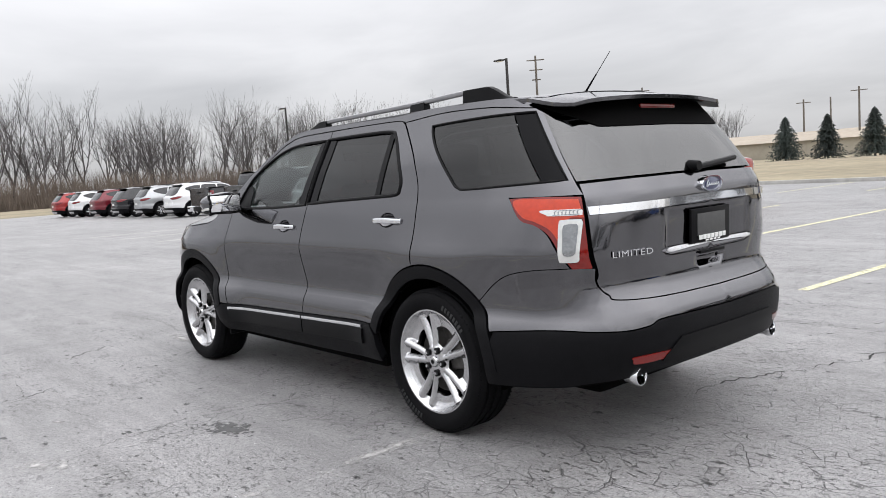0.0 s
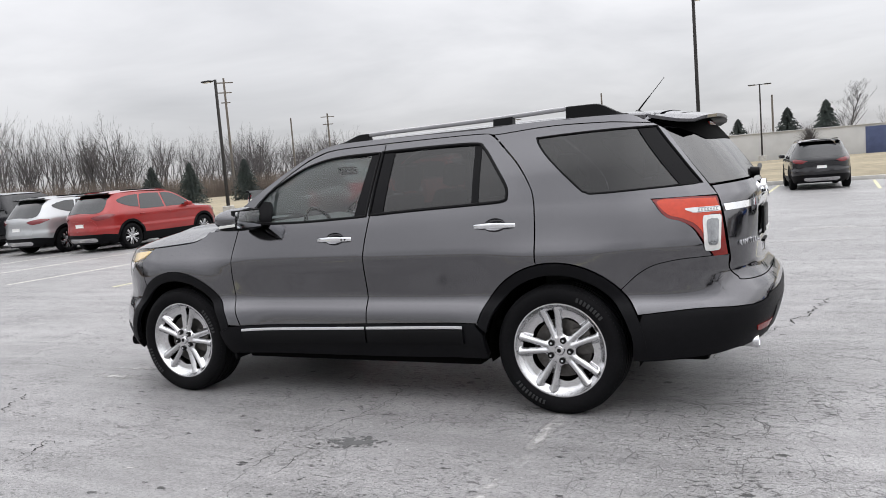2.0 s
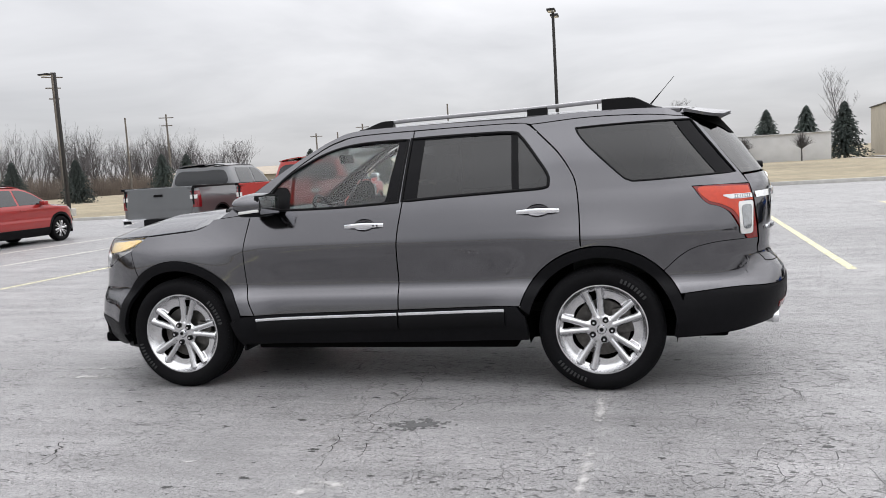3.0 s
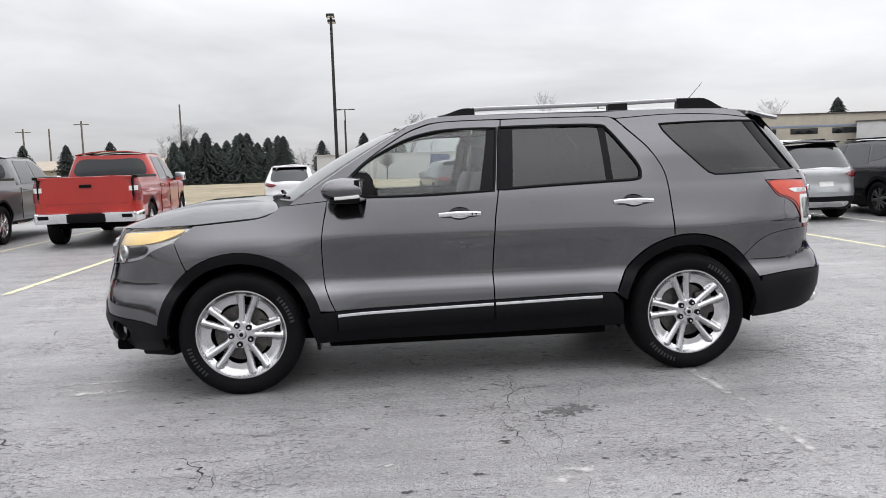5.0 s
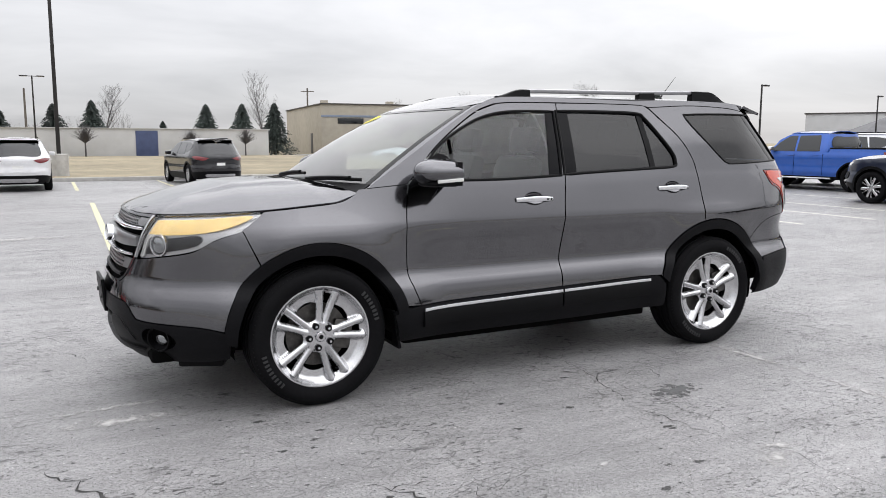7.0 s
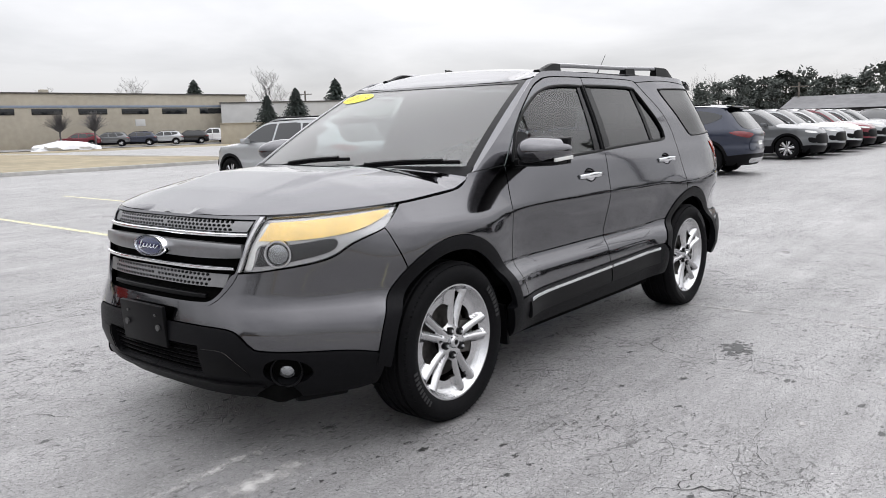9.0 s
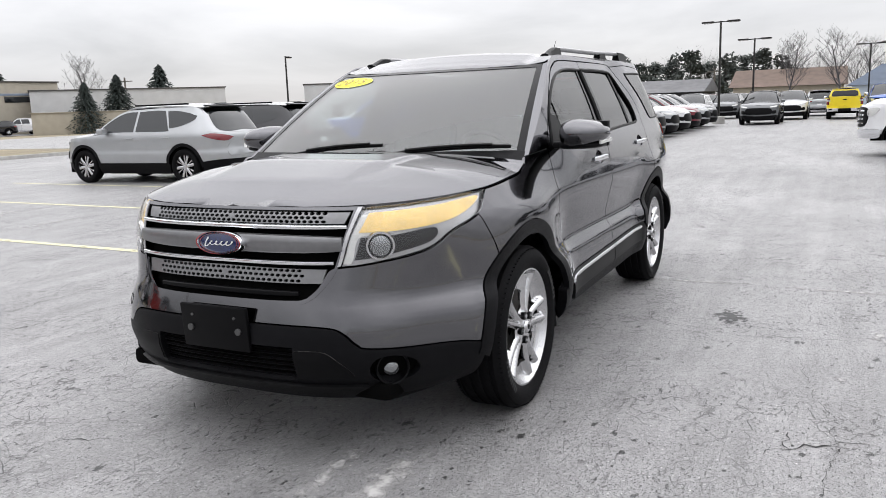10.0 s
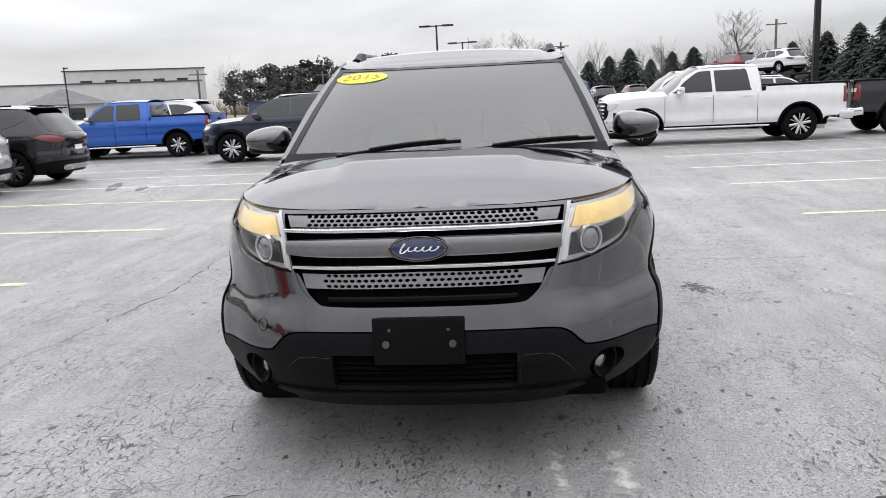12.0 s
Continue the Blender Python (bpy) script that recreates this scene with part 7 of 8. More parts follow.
M_BLUEROOF = material("blue_grey_roof", (0.09, 0.115, 0.16), 0.7, 0, 0.12, 1.2)
M_BROWNROOF = material("brown_shingle_roof", (0.14, 0.10, 0.08), 0.85, 0, 0.15, 1.2)
M_GREYROOF = material("grey_shingle_roof", (0.15, 0.15, 0.155), 0.85, 0, 0.15, 1.2)
M_PALEBLUE = material("pale_blue_siding", (0.50, 0.56, 0.62), 0.7, 0, 0.05, 1)
M_SNOW = material("old_snow_heap", (0.62, 0.63, 0.65), 0.8, 0, 0.12, 2, 0.02, fine=6)


def lamp_post(x, y, h, heads, turn, base=0.75, r=0.075, label="tall dark bronze parking lot lamp on a concrete base"):
    t = thing("street_lamp", (x, y, 0), turn, label, "lamp", "parking lot lamps")
    bm = bmesh.new()
    if base > 0:
        lathe(bm, [(0.0, -0.1), (0.33, -0.1), (0.33, base - 0.03), (0.30, base), (0.0, base)], 20, "z")
        part("base", bm, M_CONCRETE, t, "round concrete base", 40)
        bm = bmesh.new()
    add_box(bm, (r * 2, r * 2, h - base), (0, 0, base + (h - base) / 2), (0, 0, 0), 0.01, 0.75)
    part("pole", bm, M_BRONZE, t)
    for k in range(heads):
        s = 1 if k == 0 else -1
        bm = bmesh.new()
        add_box(bm, (0.40, 0.06, 0.06), (s * 0.22, 0, h - 0.05), (0, 0, 0), 0.01)
        part("arm", bm, M_BRONZE, t)
        bm = bmesh.new()
        add_box(bm, (0.62, 0.34, 0.09), (s * 0.66, 0, h - 0.04), (0, 0, 0), 0.025)
        hd = part("head", bm, M_BRONZE, t)
        bm = bmesh.new()
        add_box(bm, (0.48, 0.26, 0.02), (s * 0.66, 0, h - 0.095), (0, 0, 0), 0.005)
        part("lens", bm, M_CLEARLENS, hd)
    return t


lamp_post(-1.8, 28.9, 7.75, 2, 90, 0.95)
lamp_post(-27.8, 29.8, 7.6, 1, 175, 0.5)
lamp_post(-53.7, 30.0, 7.5, 1, 175, 0.5)
lamp_post(-2.3, 72.0, 7.0, 2, 0, 0.6)
lamp_post(40.6, 3.7, 5.4, 2, 85, 0.4, 0.06)
lamp_post(48.3, 2.7, 4.9, 2, 85, 0.4, 0.06)
lamp_post(40.0, 32.0, 5.2, 1, 20, 0.4, 0.06)
lamp_post(58.0, 36.0, 5.2, 1, 20, 0.4, 0.06)
lamp_post(19.6, -9.4, 8.0, 1, 0, 0.7, 0.085)
lamp_post(63.0, -4.0, 5.0, 2, 85, 0.4, 0.06)


def utility_pole(az, el, d, cx, cy, cz=1.4, arms=2):
    a = radians(az)
    x, y, h = cx + d * math.cos(a), cy + d * math.sin(a), cz + d * math.tan(radians(el))
    t = thing("utility_pole", (x, y, -0.1), az, "weathered wooden utility pole with crossarms", "pole", "utility poles")
    bm = bmesh.new()
    add_cyl(bm, (0, 0, 0), (0, 0, h), 0.16, 0.11, 8)
    part("mast", bm, M_POLEWOOD, t)
    for k in range(arms):
        bm = bmesh.new()
        add_box(bm, (0.12, 2.0 - 0.5 * k, 0.12), (0, 0, h - 0.5 - 1.1 * k), (0, 0, 0), 0.02)
        part("crossarm", bm, M_POLEWOOD, t)


for az_, el_, d_, cx_, cy_, n_ in ((132.1, 7.7, 92, 4.5, -3.5, 3), (123.4, 4.85, 120, 2.2, -5.5, 2), (126.0, 4.7, 125, 2.2, -5.5, 0), (102.8, 4.65, 120, 0, -5.8, 0), (109.0, 3.6, 120, 0, -5.8, 1), (112.4, 3.1, 130, 0, -5.8, 1),
                                   (110.9, 3.1, 135, 0, -5.8, 0), (90.4, 3.4, 110, -2.3, -5.3, 0), (72.4, 3.8, 125, -2.3, -5.3, 1), (47.8, 2.7, 120, -4.9, -1.7, 2), (-3.0, 3.4, 105, -5, -1.5, 1), (21.7, 2.6, 95, -5.2, -0.4, 1),
                                   (-17.6, 4.0, 90, -5.2, -0.4, 1), (14.5, 2.2, 110, -4.6, -2.7, 1), (8.0, 2.0, 120, -4.6, -2.7, 1)):
    utility_pole(az_, el_, d_, cx_, cy_, 1.4, n_)


# bare trees: tapered tubes branching three times
def tree_tubes(seed, height, spread=0.45, limbs=12, thick=0.16, low=0.25, twigs=4, min_r=0.012):
    r = random.Random(seed)
    tubes = []

    def bough(p, d, length, rad, level):
        q, n = Vector(p), 3 if level < 2 else 2
        d = Vector(d).normalized()
        line = [(q.copy(), rad)]
        for k in range(n):
            d = (d + Vector((r.uniform(-0.22, 0.22), r.uniform(-0.22, 0.22), r.uniform(-0.05, 0.20)))).normalized()
            q = q + d * (length / n)
            line.append((q.copy(), max(min_r, rad * (1 - 0.72 * (k + 1) / n))))
        tubes.append(line)
        return line

    trunk = bough((0, 0, 0), (r.uniform(-0.04, 0.04), r.uniform(-0.04, 0.04), 1), height * 0.86, thick, 0)

    def along(line, u):
        f = u * (len(line) - 1)
        i = min(int(f), len(line) - 2)
        return line[i][0].lerp(line[i + 1][0], f - i), line[i][1] * (1 - (f - i)) + line[i + 1][1] * (f - i)

    for k in range(limbs):
        u = low + (0.97 - low) * (k + r.random()) / limbs
        p, rad = along(trunk, u)
        a = k * 2.4 + r.uniform(-0.4, 0.4)
        limb = bough(p, (math.cos(a) * spread, math.sin(a) * spread, 0.62 + 0.4 * u), height * (0.42 - 0.22 * u) * r.uniform(0.8, 1.25), rad * 0.55, 1)
        for j in range(twigs + 1):
            p2, r2 = along(limb, r.uniform(0.3, 0.98))
            b = r.uniform(0, 6.28)
            br = bough(p2, (math.cos(b) * 0.6, math.sin(b) * 0.6, 0.75), height * r.uniform(0.09, 0.19), r2 * 0.55, 2)
            for _ in range(twigs):
                p3, r3 = along(br, r.uniform(0.25, 1.0))
                b = r.uniform(0, 6.28)
                bough(p3, (math.cos(b) * 0.7, math.sin(b) * 0.7, 0.7), height * r.uniform(0.05, 0.10), r3 * 0.5, 3)
    return tubes


def tubes_arrays(tubes, sides=3):
    verts, faces = [], []
    for line in tubes:
        o = len(verts)
        for k, (p, rad) in enumerate(line):
            for s in range(sides):
                a = 2 * math.pi * s / sides
                verts.append((p[0] + rad * math.cos(a), p[1] + rad * math.sin(a), p[2] + 0.3 * rad * math.sin(a * 2)))
        for k in range(len(line) - 1):
            for s in range(sides):
                a, b = o + k * sides + s, o + k * sides + (s + 1) % sides
                faces.append((a, b, b + sides, a + sides))
    return np.array(verts), np.array(faces)


def wood_tubes(seed, height):
    """A forest tree: a short trunk that forks into stems, and those into fans of ever finer branches."""
    r = random.Random(seed)
    tubes = []

    def grow(p, d, length, rad, level):
        q, d, n = Vector(p), Vector(d).normalized(), 3 if level < 3 else 2
        line = [(q.copy(), rad)]
        for k in range(n):
            w = 0.10 if level == 0 else 0.20
            d = (d + Vector((r.uniform(-w, w), r.uniform(-w, w), r.uniform(0.0, 0.14)))).normalized()
            q = q + d * (length / n)
            line.append((q.copy(), max(0.011, rad * (1 - 0.45 * (k + 1) / n))))
        tubes.append(line)
        if level == 4:
            return
        turn = r.uniform(0, 6.28)
        for k in range((4, 4, 4, 3)[level]):
            f = (r.uniform(0.55, 1.0) if level == 0 else r.uniform(0.30, 1.0)) * n if k else n
            i = min(int(f), n - 1)
            at = line[i][0].lerp(line[i + 1][0], f - i)
            a, lean = turn + k * 1.9 + r.uniform(-0.5, 0.5), r.uniform(0.22, 0.62) if k else r.uniform(0.05, 0.25)
            side = d.orthogonal().normalized()
            side.rotate(Matrix.Rotation(a, 3, d))
            grow(at, d * math.cos(lean) + side * math.sin(lean), length * ((1.0, 0.72, 0.66, 0.6)[level]) * r.uniform(0.75, 1.15), line[i][1] * (0.72, 0.62, 0.55, 0.5)[level], level + 1)

    grow((0, 0, 0), (r.uniform(-0.06, 0.06), r.uniform(-0.06, 0.06), 1), height * r.uniform(0.28, 0.40), 0.23, 0)
    return tubes


WOOD = [tubes_arrays(wood_tubes(20 + k, 13.0)) for k in range(9)]


def wood_stuff(name, places, label, mat=None):
    vs, fs, o = [], [], 0
    r = random.Random(len(places))
    for x, y, h in places:
        v, f = WOOD[r.randrange(len(WOOD))]
        a, k = r.uniform(0, 6.28), h / 13.0
        c, s = math.cos(a), math.sin(a)
        w = np.c_[v[:, 0] * c - v[:, 1] * s, v[:, 0] * s + v[:, 1] * c, v[:, 2]] * k + (x, y, -0.2)
        vs.append(w), fs.append(f + o)
        o += len(v)
    return tagged(mesh_object(name, np.concatenate(vs), np.concatenate(fs), mat or M_BARK, None, "", False), label, "trees", kind="stuff")


rw = random.Random(3)
places = []
for k in range(290):
    y = -30 + 260 * k / 290 + rw.uniform(-1.5, 1.5)
    places.append((-122 - rw.random() ** 1.3 * 36, y, rw.uniform(9.5, 15.8)))
wood_stuff("bare_woodland", places, "belt of tall leafless grey-brown trees")
places = [(128 + rw.uniform(0, 40), -75 + 1.35 * k + rw.uniform(-1.5, 1.5), rw.uniform(5.5, 9.0)) for k in range(95)]
wood_stuff("bare_woodland", places, "far belt of leafless trees behind the lot")
places = [(-60 + 1.9 * k + rw.uniform(-1.5, 1.5), 175 + rw.uniform(0, 25), rw.uniform(4, 7.0)) for k in range(40)]
wood_stuff("bare_woodland", places, "low distant leafless trees")


def brush(name, x0, y0, x1, y1, count, hgt, depth, label):
    vs, fs = [], []
    for k in range(count):
        u = rw.random()
        x, y = x0 + (x1 - x0) * u + rw.uniform(-depth, depth), y0 + (y1 - y0) * u + rw.uniform(-depth, depth)
        h = hgt * rw.uniform(0.35, 1.0)
        lx, ly = rw.uniform(-0.3, 0.3) * h, rw.uniform(-0.3, 0.3) * h
        o, r = len(vs), rw.uniform(0.025, 0.06)
        vs += [(x - r, y, -0.2), (x + r, y - r, -0.2), (x + r * 0.5, y + r, -0.2), (x + lx, y + ly, h)]
        fs += [(o, o + 1, o + 3), (o + 1, o + 2, o + 3), (o + 2, o, o + 3)]
    tagged(mesh_object(name, vs, fs, M_BRUSH, None, "", False), label, "brush", kind="stuff")


brush("undergrowth", -122, -30, -122, 230, 36000, 5.6, 9, "dense reddish-brown undergrowth below the trees")
brush("undergrowth", 128, -75, 128, 55, 5000, 3.4, 6, "brown undergrowth along the far trees")
brush("undergrowth", -60, 176, 20, 180, 1600, 2.5, 5, "low brown brush in the distance")


def conifer(seed, h, width, mat, kind="spruce"):
    """A trunk and a crown of many drooping needle sprays."""
    r = random.Random(seed)
    vs, fs = [], []
    whorls = 38
    for w in range(whorls):
        u = w / (whorls - 1)
        z = h * (0.07 + 0.91 * u)
        reach = width * 0.92 * (1 - u) ** 0.78 * r.uniform(0.78, 1.12) + 0.10
        n = 15 if u < 0.7 else 9
        for k in range(n):
            a = 6.283 * k / n + r.uniform(-0.25, 0.25)
            rr = reach * r.uniform(0.65, 1.12)
            for j in range(5):
                f = (j + 0.6) / 5
                x, y = rr * f * math.cos(a), rr * f * math.sin(a)
                zz = z - 0.32 * rr * f * f + r.uniform(-0.06, 0.06) * h * 0.3
                s = (0.16 + 0.20 * (1 - abs(f - 0.6))) * width * 0.27
                o = len(vs)
                b = a + r.uniform(-0.7, 0.7)
                ca, sa = math.cos(b), math.sin(b)
                vs += [(x - s * ca * 0.3, y - s * sa * 0.3, zz + 0.05), (x + s * sa * 0.5, y - s * ca * 0.5, zz - s * 0.35), (x + s * ca, y + s * sa, zz - s * 0.55), (x - s * sa * 0.5, y + s * ca * 0.5, zz - s * 0.35)]
                fs.append((o, o + 1, o + 2, o + 3))
    return np.array(vs), np.array(fs)


def pine_crown(seed, h, width):
    r = random.Random(seed)
    vs, fs = [], []
    for k in range(26):
        u = r.uniform(0.30, 1.0)
        a = r.uniform(0, 6.28)
        reach = width * (1.05 - u) ** 0.5 * r.uniform(0.2, 1.0)
        c = (reach * math.cos(a), reach * math.sin(a), h * u)
        size = width * r.uniform(0.22, 0.42)
        for _ in range(42):
            d = Vector((r.gauss(0, 1), r.gauss(0, 1), r.gauss(0, 0.6))).normalized() * size * r.random() ** 0.4
            s = size * 0.30
            p = Vector(c) + d
            t1 = Vector((r.gauss(0, 1), r.gauss(0, 1), r.gauss(0, 1))).normalized() * s
            t2 = t1.orthogonal().normalized() * s * 0.7
            o = len(vs)
            vs += [tuple(p - t1), tuple(p + t2), tuple(p + t1), tuple(p - t2)]
            fs.append((o, o + 1, o + 2, o + 3))
    return np.array(vs), np.array(fs)


TREES = {}


def tree(kind, x, y, h, label, group, variant=0, z=0.05, wide=1.0):
    key = (kind, variant, label)
    rot = (x * 37 + y * 91) % 360
    if key in TREES:
        ob, h0 = TREES[key]
        new_one = copy_thing(ob, pose(x, y, z, 0, 0, rot))
    else:
        h0 = 5.0
        new_one = thing(kind + "_tree", (x, y, z), rot, label, "tree", group)
        if kind == "bare":
            tb = tree_tubes(100 + variant, h0, 0.75, 15, 0.085, 0.22, 5, 0.006)
            v, f = tubes_arrays(tb[:1], 7)
            mesh_object("trunk", v, f, M_BARK, new_one)
            v, f = tubes_arrays(tb[1:], 3)
            mesh_object("crown", v, f, M_BARK, new_one, "fine leafless branches", False)
        elif kind == "ornamental":
            r = random.Random(variant)
            tb = []
            for k in range(260):
                a, e = r.uniform(0, 6.28), r.uniform(0.15, 1.5)
                d = Vector((math.cos(a) * math.cos(e), math.sin(a) * math.cos(e), math.sin(e)))
                l = h0 * r.uniform(0.30, 0.46)
                s = Vector((0, 0, h0 * 0.42))
                m = s + d * l * 0.5 + Vector((0, 0, 0.1 * h0))
                tb.append([(s, 0.035), (m, 0.02), (s + d * l + Vector((0, 0, 0.12 * h0)), 0.010)])
            v, f = tubes_arrays(tb, 3)
            mesh_object("crown", v, f, M_BARK, new_one, "rounded leafless crown", False)
            bm = bmesh.new()
            add_cyl(bm, (0, 0, 0), (0, 0, h0 * 0.45), 0.14, 0.10, 8)
            part("trunk", bm, M_BARK, new_one)
        else:
            bm = bmesh.new()
            add_cyl(bm, (0, 0, -0.1), (0, 0, h0 * 0.95), 0.11 if kind == "spruce" else 0.14, 0.02, 8)
            part("trunk", bm, M_BARK, new_one)
            v, f = conifer(variant, h0, 2.55, M_SPRUCE) if kind == "spruce" else pine_crown(variant, h0, 1.6)
            mesh_object("crown", v, f, M_SPRUCE if kind == "spruce" else M_PINE, new_one, "dark evergreen crown", False)
        TREES[key] = (new_one, h0)
    k = h / h0
    new_one.scale = (k * wide, k * wide, k)
    return new_one


def toward(az, d, cx, cy):
    return cx + d * math.cos(radians(az)), cy + d * math.sin(radians(az))


SPR = "dark green spruce with drooping boughs"
for az_, d_, h_, cx_, cy_ in ((115.8, 92, 4.6, 4.6, -3.5), (113.3, 92, 4.6, 4.6, -3.5), (110.6, 92, 4.9, 4.6, -3.5), (135.6, 90, 4.4, 2.2, -5.5), (133.1, 90, 4.6, 2.2, -5.5), (129.4, 90, 4.6, 2.2, -5.5), (124.0, 96, 5.0, 2.2, -5.5), (122.4, 99, 5.0, 2.2, -5.5),
                              (91.9, 88, 4.4, -2.3, -5.3), (94.6, 88, 5.0, -2.3, -5.3), (88.9, 90, 5.2, -2.3, -5.3), (86.6, 90, 5.6, -2.3, -5.3), (79.4, 92, 5.5, -2.3, -5.3), (77.0, 92, 5.6, -2.3, -5.3), (74.8, 93, 5.8, -2.3, -5.3), (82.2, 100, 3.8, -2.3, -5.3),
                              (97.6, 92, 5.6, -2.3, -5.3), (56.0, 135, 9.6, -4.2, -3.2), (49.2, 95, 6.1, -4.2, -3.2), (46.4, 110, 8.0, -4.2, -3.2), (51.2, 92, 5.2, -4.2, -3.2)):
    x, y = toward(az_, d_, cx_, cy_)
    tree("spruce", x, y, h_, SPR, "spruces round the lot", int(az_) % 3)
for k in range(11):
    x, y = toward(103.4 - 0.70 * k, 94 + (k % 3) * 2.5, 0, -5.85)
    tree("spruce", x, y, 4.7 + 0.35 * (k * 5 % 4), SPR, "spruces round the lot", k % 3, 0.05, 1.1)
for az_, d_, h_ in ((-20.6, 62, 4.6), (-22.4, 60, 4.9), (-24.2, 58, 5.4), (-26.0, 60, 5.2), (-18.6, 70, 4.4)):
    x, y = toward(az_, d_, -5.2, -0.4)
    tree("spruce", x, y, h_, SPR, "spruces round the lot", int(d_) % 3, 0.05, 1.2)
PIN = "broad dull green pine with gaps in the crown"
for k in range(13):
    x, y = toward(17.6 - 1.15 * k, 122 + (k * 7) % 12, -4.6, -2.7)
    tree("pine", x, y, 6.6 + (k * 5) % 4 * 0.45, PIN, "pines behind the lot", k % 3, 0.0, 1.25)
for k in range(7):
    x, y = toward(19.5 - 1.2 * k, 112 + (k * 5) % 9, -5.2, -0.4)
    tree("pine", x, y, 5.6 + (k % 3) * 0.5, PIN, "pines behind the lot", k % 3, 0.0, 1.2)
for k in range(6):
    x, y = toward(-5.5 - 1.4 * k, 110 + (k * 5) % 9, -5.2, -0.4)
    tree("spruce", x, y, 5.2 + (k % 3) * 0.7, SPR, "spruces round the lot", k % 3, 0.0, 1.3)
BAR = "leafless deciduous tree with fine grey branches"
for az_, d_, h_, cx_, cy_, w_ in ((101.5, 100, 6.6, -1.2, -5.7, 1.3), (86.0, 105, 8.0, -2.3, -5.3, 1.1), (75.3, 118, 10.6, -2.3, -5.3, 0.8), (50.9, 112, 8.8, -4.2, -3.2, 1.3), (60.5, 130, 9.0, -4.2, -3.2, 1.2), (106.5, 100, 5.6, 4.2, -4, 1.4),
                                  (2.9, 100, 7.7, -5, -1.7, 1.1), (-0.3, 98, 7.8, -5, -1.7, 1.2), (-2.2, 104, 7.6, -5, -1.7, 1.1), (-15.6, 72, 7.2, -5.2, -0.4, 1.3), (-10.4, 100, 6.0, -5.2, -0.4, 1.2), (2.0, 110, 7.8, -5.2, -0.4, 1.1), (119.5, 105, 6.4, 2.2, -5.5, 1.2),
                                  (65.7, 150, 8.5, -4.2, -3.2, 1.3)):
    x, y = toward(az_, d_, cx_, cy_)
    tree("bare", x, y, h_, BAR, "bare trees round the lot", int(az_ * 3) % 4, 0.0, w_)
ORN = "small leafless ornamental tree with a rounded crown"
for x, y, h in ((1.6, 72.5, 3.0), (15.6, 71.5, 2.8), (34.2, 77.5, 3.9), (37.6, 77.0, 3.9), (11.0, 74, 2.6)):
    tree("ornamental", x, y, h, ORN, "ornamental trees", 0, 0.0)
for x, y, h, w in ((71, 70, 2.6, 2.2), (80, 60.5, 2.4, 2.2), (58, 73, 2.6, 1.8), (88.0, 50, 2.5, 2.2), (70, 8, 2.4, 2.6), (75, 4, 2.6, 2.4), (78, 11, 2.2, 2.6), (72.0, -6.4, 3.0, 1.7)):
    tree("ornamental", x, y, h, "broad leafless grey shrub", "bare shrubs", 1, -0.6, w / 1.3)


# buildings
def building(name, x0, y0, x1, y1, h, wall, label, roof_mat=None, turn=0.0, windows=(), gable=0.0, hip=0.0, lip=0.14, category="building"):
    """A low block with walls, roof edge and windows. windows: (side, along, bottom, width, height, material)."""
    cx, cy, sx, sy = (x0 + x1) / 2, (y0 + y1) / 2, x1 - x0, y1 - y0
    t = thing(name, (cx, cy, -0.1), turn, label, category)
    bm = bmesh.new()
    add_box(bm, (sx, sy, h), (0, 0, h / 2), (0, 0, 0), 0.02)
    part("wall", bm, wall, t)
    rm = roof_mat or M_ROOFEDGE
    bm = bmesh.new()
    if hip or gable:
        top = hip or gable
        e = 0.5
        base = [bm.verts.new((sgx * (sx / 2 + e), sgy * (sy / 2 + e), h)) for sgx, sgy in ((-1, -1), (1, -1), (1, 1), (-1, 1))]
        run = sx / 2 + e if gable else max(0.3, sx / 2 - sy / 2)
        ridge = [bm.verts.new((-run, 0, h + top)), bm.verts.new((run, 0, h + top))]
        bm.faces.new((base[0], base[1], ridge[1], ridge[0]))
        bm.faces.new((base[2], base[3], ridge[0], ridge[1]))
        bm.faces.new((base[1], base[2], ridge[1]))
        bm.faces.new((base[3], base[0], ridge[0]))
        bm.faces.new(list(reversed(base)))
    else:
        add_box(bm, (sx + 0.3, sy + 0.3, lip), (0, 0, h + lip / 2 - 0.02), (0, 0, 0), 0.03)
    part("roof", bm, rm, t, "", 0)
    for side, a, z, w, hh, mt in windows:
        bm = bmesh.new()
        if side == "s":
            add_box(bm, (w, 0.10, hh), (a, -sy / 2, z + hh / 2), (0, 0, 0), 0.01)
        elif side == "w":
            add_box(bm, (0.10, w, hh), (-sx / 2, a, z + hh / 2), (0, 0, 0), 0.01)
        part("window" if mt is M_CARGLASS else "door", bm, mt, t)
    return t


tan = building("tan_building", 29.5, 84, 62.5, 108, 6.0, M_TANWALL, "long low tan block building with dark window strips", None, -6.5,
               [("s", -13.0 + 4.9 * k, 3.7, 3.2, 0.66, M_CARGLASS) for k in range(6)] + [("w", -6, 0.1, 1.3, 2.5, M_ROOFEDGE), ("s", 2.2, 2.3, 1.2, 0.8, M_WHITEWALL)])
bm = bmesh.new()
add_box(bm, (33.2, 0.06, 0.25), (0, -12.03, 4.6), (0, 0, 0), 0.01)
part("blue_band", bm, material("dull_blue_band", (0.22, 0.26, 0.33), 0.7, 0, 0.06, 2), tan)
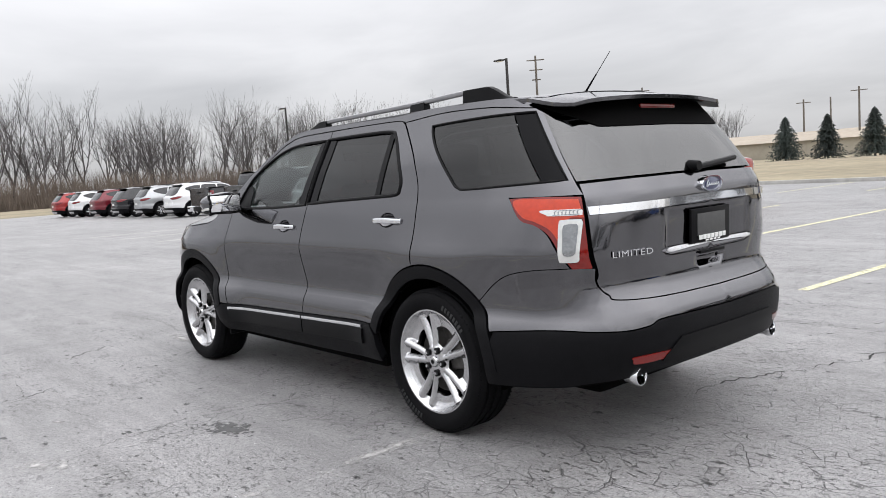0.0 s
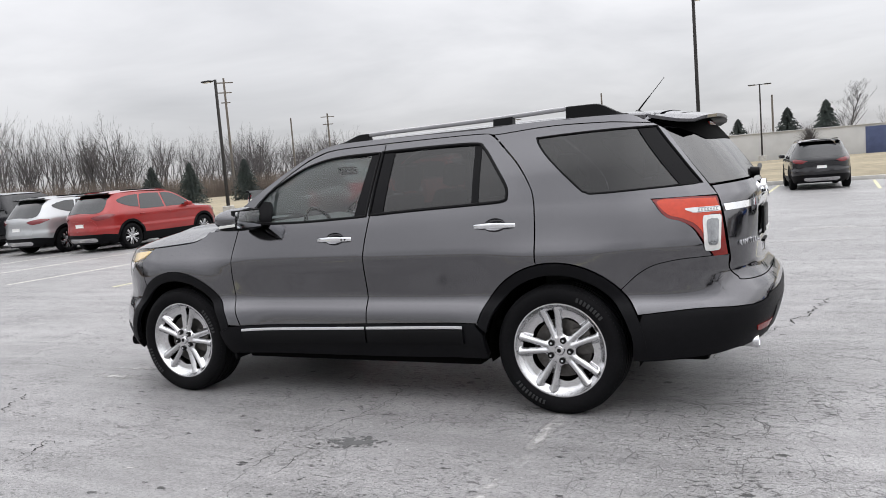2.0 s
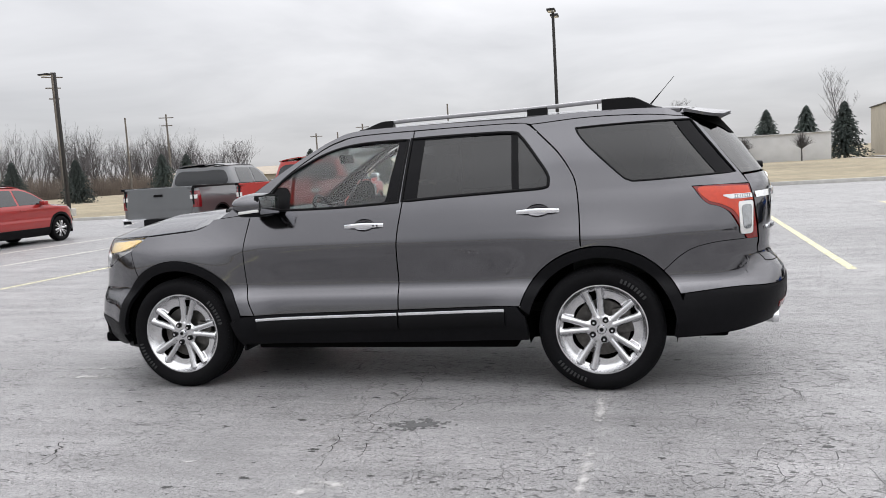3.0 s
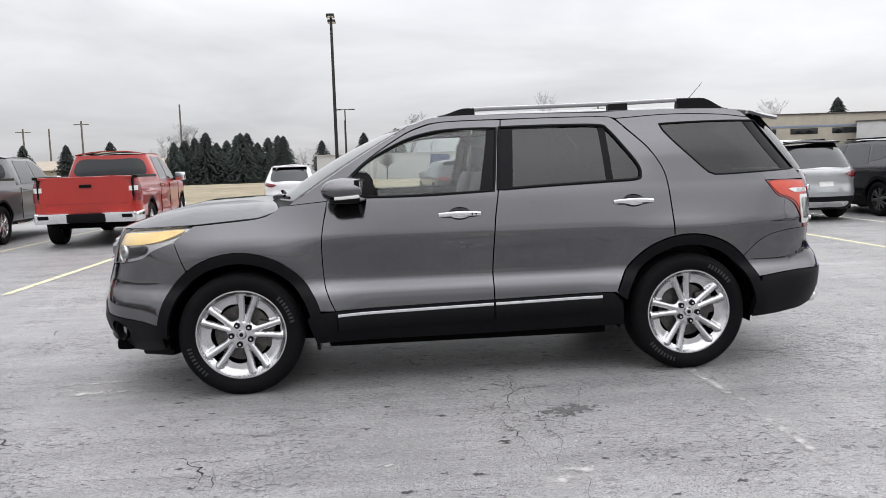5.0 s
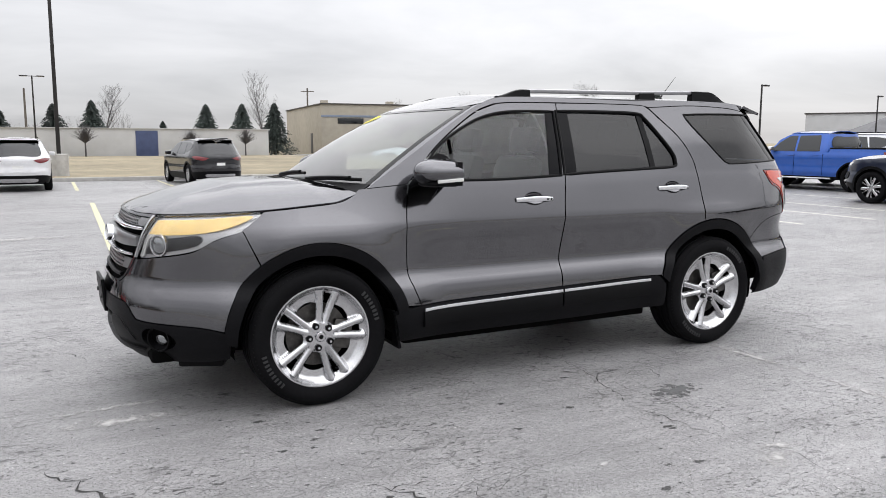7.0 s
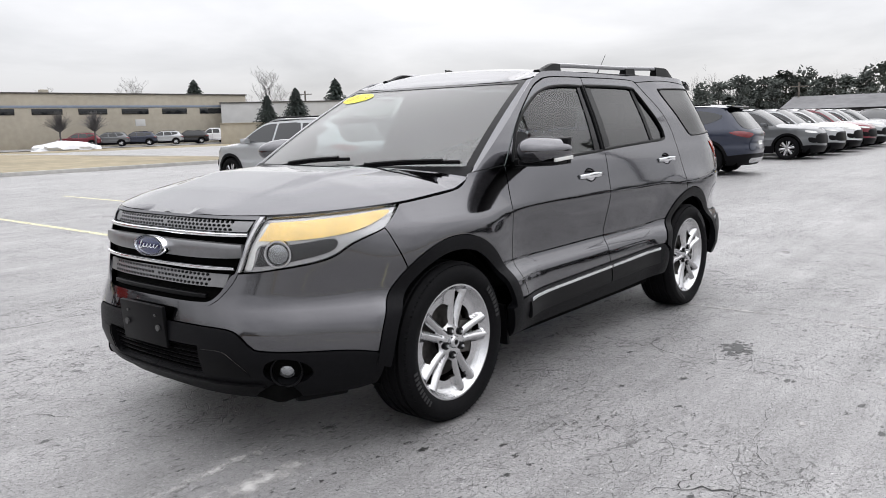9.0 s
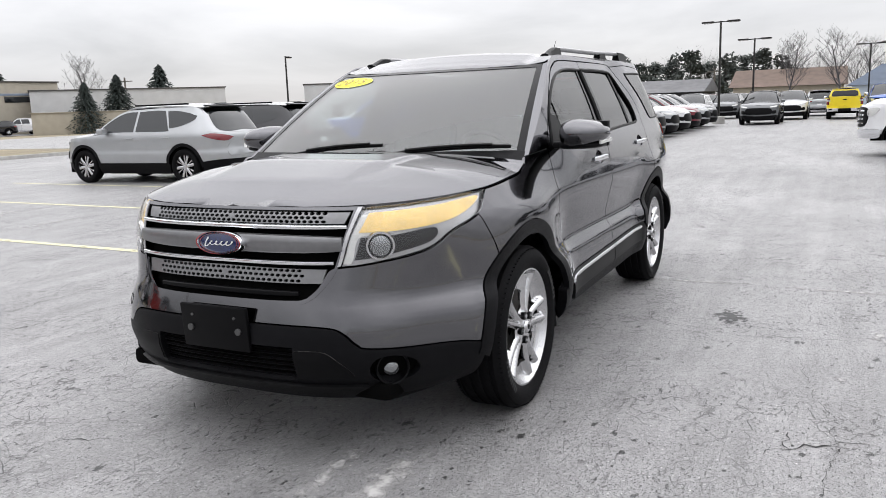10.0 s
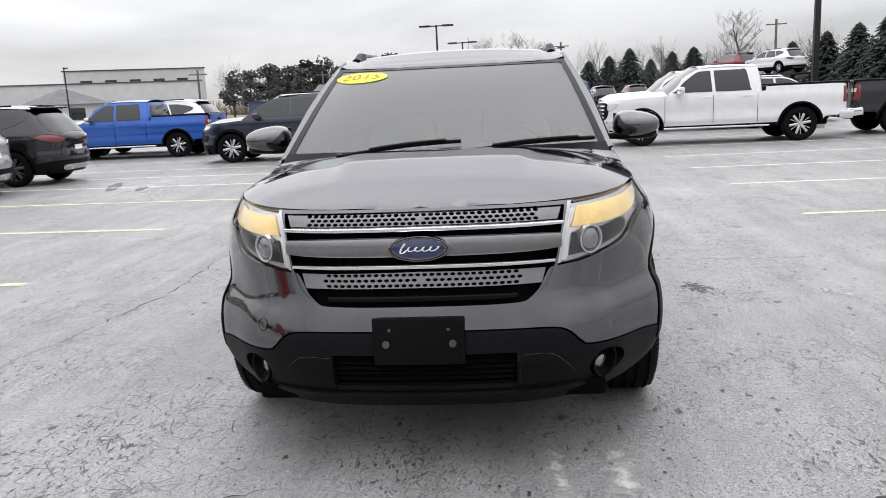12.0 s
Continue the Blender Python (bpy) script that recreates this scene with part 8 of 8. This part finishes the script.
for k in range(2):
    bm = bmesh.new()
    add_box(bm, (0.9, 0.9, 1.5), (-14 + 9 * k, -2, 6.2), (0, 0, 0), 0.03)
    part("chimney", bm, M_TANWALL, tan)
building("garden_wall", -5.4, 75, 18.8, 75.4, 2.75, M_WHITEWALL, "long low white painted wall", M_WHITEWALL, 0, [("s", 0.4, 0.1, 2.0, 2.45, M_BLUEPANEL)], lip=0.06, category="wall")
building("garden_wall", 47.5, 66, 66, 66.4, 2.3, M_TANWALL, "low tan block wall", M_TANWALL, -32, lip=0.06, category="wall")
building("long_shed", -72, 104, -14, 116, 2.3, M_TANWALL, "long low tan shed with a shallow pale roof", material("pale_tan_roof", (0.36, 0.31, 0.25), 0.8, 0, 0.08, 1.5), 0, gable=1.3)
building("white_building", 60, 72, 82, 92, 4.9, M_WHITEWALL, "low white commercial building with dark bay doors", None, -38, [("s", -6.0 + 4.2 * k, 0.2, 3.4, 2.2, M_ROOFEDGE) for k in range(4)])
building("white_building", 84, 46, 110, 66, 5.0, M_WHITEWALL, "low white commercial building", None, -55, [("s", -8, 0.2, 3.0, 2.2, M_ROOFEDGE)])
building("white_building", 108, 52, 128, 66, 7.6, M_WHITEWALL, "white two-storey office with small windows", None, -62, [("s", -7.0 + 3.4 * k, 4.7, 1.6, 1.5, M_CARGLASS) for k in range(5)])
building("kiosk", 72.0, 43.5, 78.0, 49.0, 2.5, M_WHITEWALL, "small building with a grey hipped roof", M_GREYROOF, -35, [("s", 0, 0.9, 1.6, 1.2, M_CARGLASS)], hip=1.6)
building("house", 92.5, -10.0, 98.5, -2.6, 2.3, M_PALEBLUE, "pale blue house with a blue-grey hipped roof", M_BLUEROOF, 88, hip=2.2)
building("house", 100, -1.5, 112, 9, 2.6, M_TANWALL, "house with a brown shingle roof and white dormer", M_BROWNROOF, 88, gable=2.2)
building("house", 96, 14, 108, 24, 2.3, M_BRONZE, "low dark house with a grey roof", M_GREYROOF, 88, gable=1.6)
building("house", 60, 98, 72, 106, 4.2, M_BROWNROOF, "brown house with a low gable roof", M_BROWNROOF, -40, gable=1.8)
building("shop", 96, 24, 112, 31, 1.9, material("blue_shop_front", (0.06, 0.08, 0.16), 0.6, 0, 0.1, 2), "low blue shop front beyond the cars", None, -75)
# heap of old snow by the tan building
bm = bmesh.new()
bmesh.ops.create_icosphere(bm, subdivisions=3, radius=1.0)
for v in bm.verts:
    v.co = Vector((v.co.x * 3.2, v.co.y * 1.4, max(-0.1, v.co.z * 0.75))) * (1 + 0.25 * noise.noise(v.co * 2.3))
heap = tagged(part("snow_heap", bm, M_SNOW, None), "dirty heap of old snow on the grass", "snow")
heap.matrix_basis = pose(32.3, 72.3, 0.05)
# car transporter behind the white truck
tr = thing("car_transporter", (55.0, -18.2, 0), 200, "car transporter trailer with cars on its upper deck", "trailer")
bm = bmesh.new()
for s in (-1, 1):
    add_box(bm, (11.0, 0.14, 0.16), (0, s * 1.1, 1.86), (0, 0, 0), 0.02)
add_box(bm, (11.0, 2.1, 0.06), (0, 0, 1.86), (0, 0, 0), 0.01)
part("upper_deck", bm, M_BRONZE, tr)
for x in (-5, -2.5, 0, 2.5, 5):
    for s in (-1, 1):
        bm = bmesh.new()
        add_box(bm, (0.14, 0.14, 1.5), (x, s * 1.1, 1.1), (0, 0, 0), 0.02)
        part("post", bm, M_BRONZE, tr)
bm = bmesh.new()
add_box(bm, (11.0, 2.2, 0.2), (0, 0, 0.75), (0, 0, 0), 0.03)
part("lower_deck", bm, M_BRONZE, tr)
for x in (2.8, 3.9):
    for s in (-1, 1):
        far_wheel(tr, x, s * 1.0, s, 0.40, 0.262, M_ALLOYDARK, 0.265)
up1 = park("suv", "white", 53.4, -18.9, 205, "white SUV on the upper deck of a transporter", "cars on the transporter")
up1.location.z = 1.94
up2 = park("suv", "maroon", 57.6, -17.2, 195, "dark red SUV on the upper deck of a transporter", "cars on the transporter")
up2.location.z = 1.94
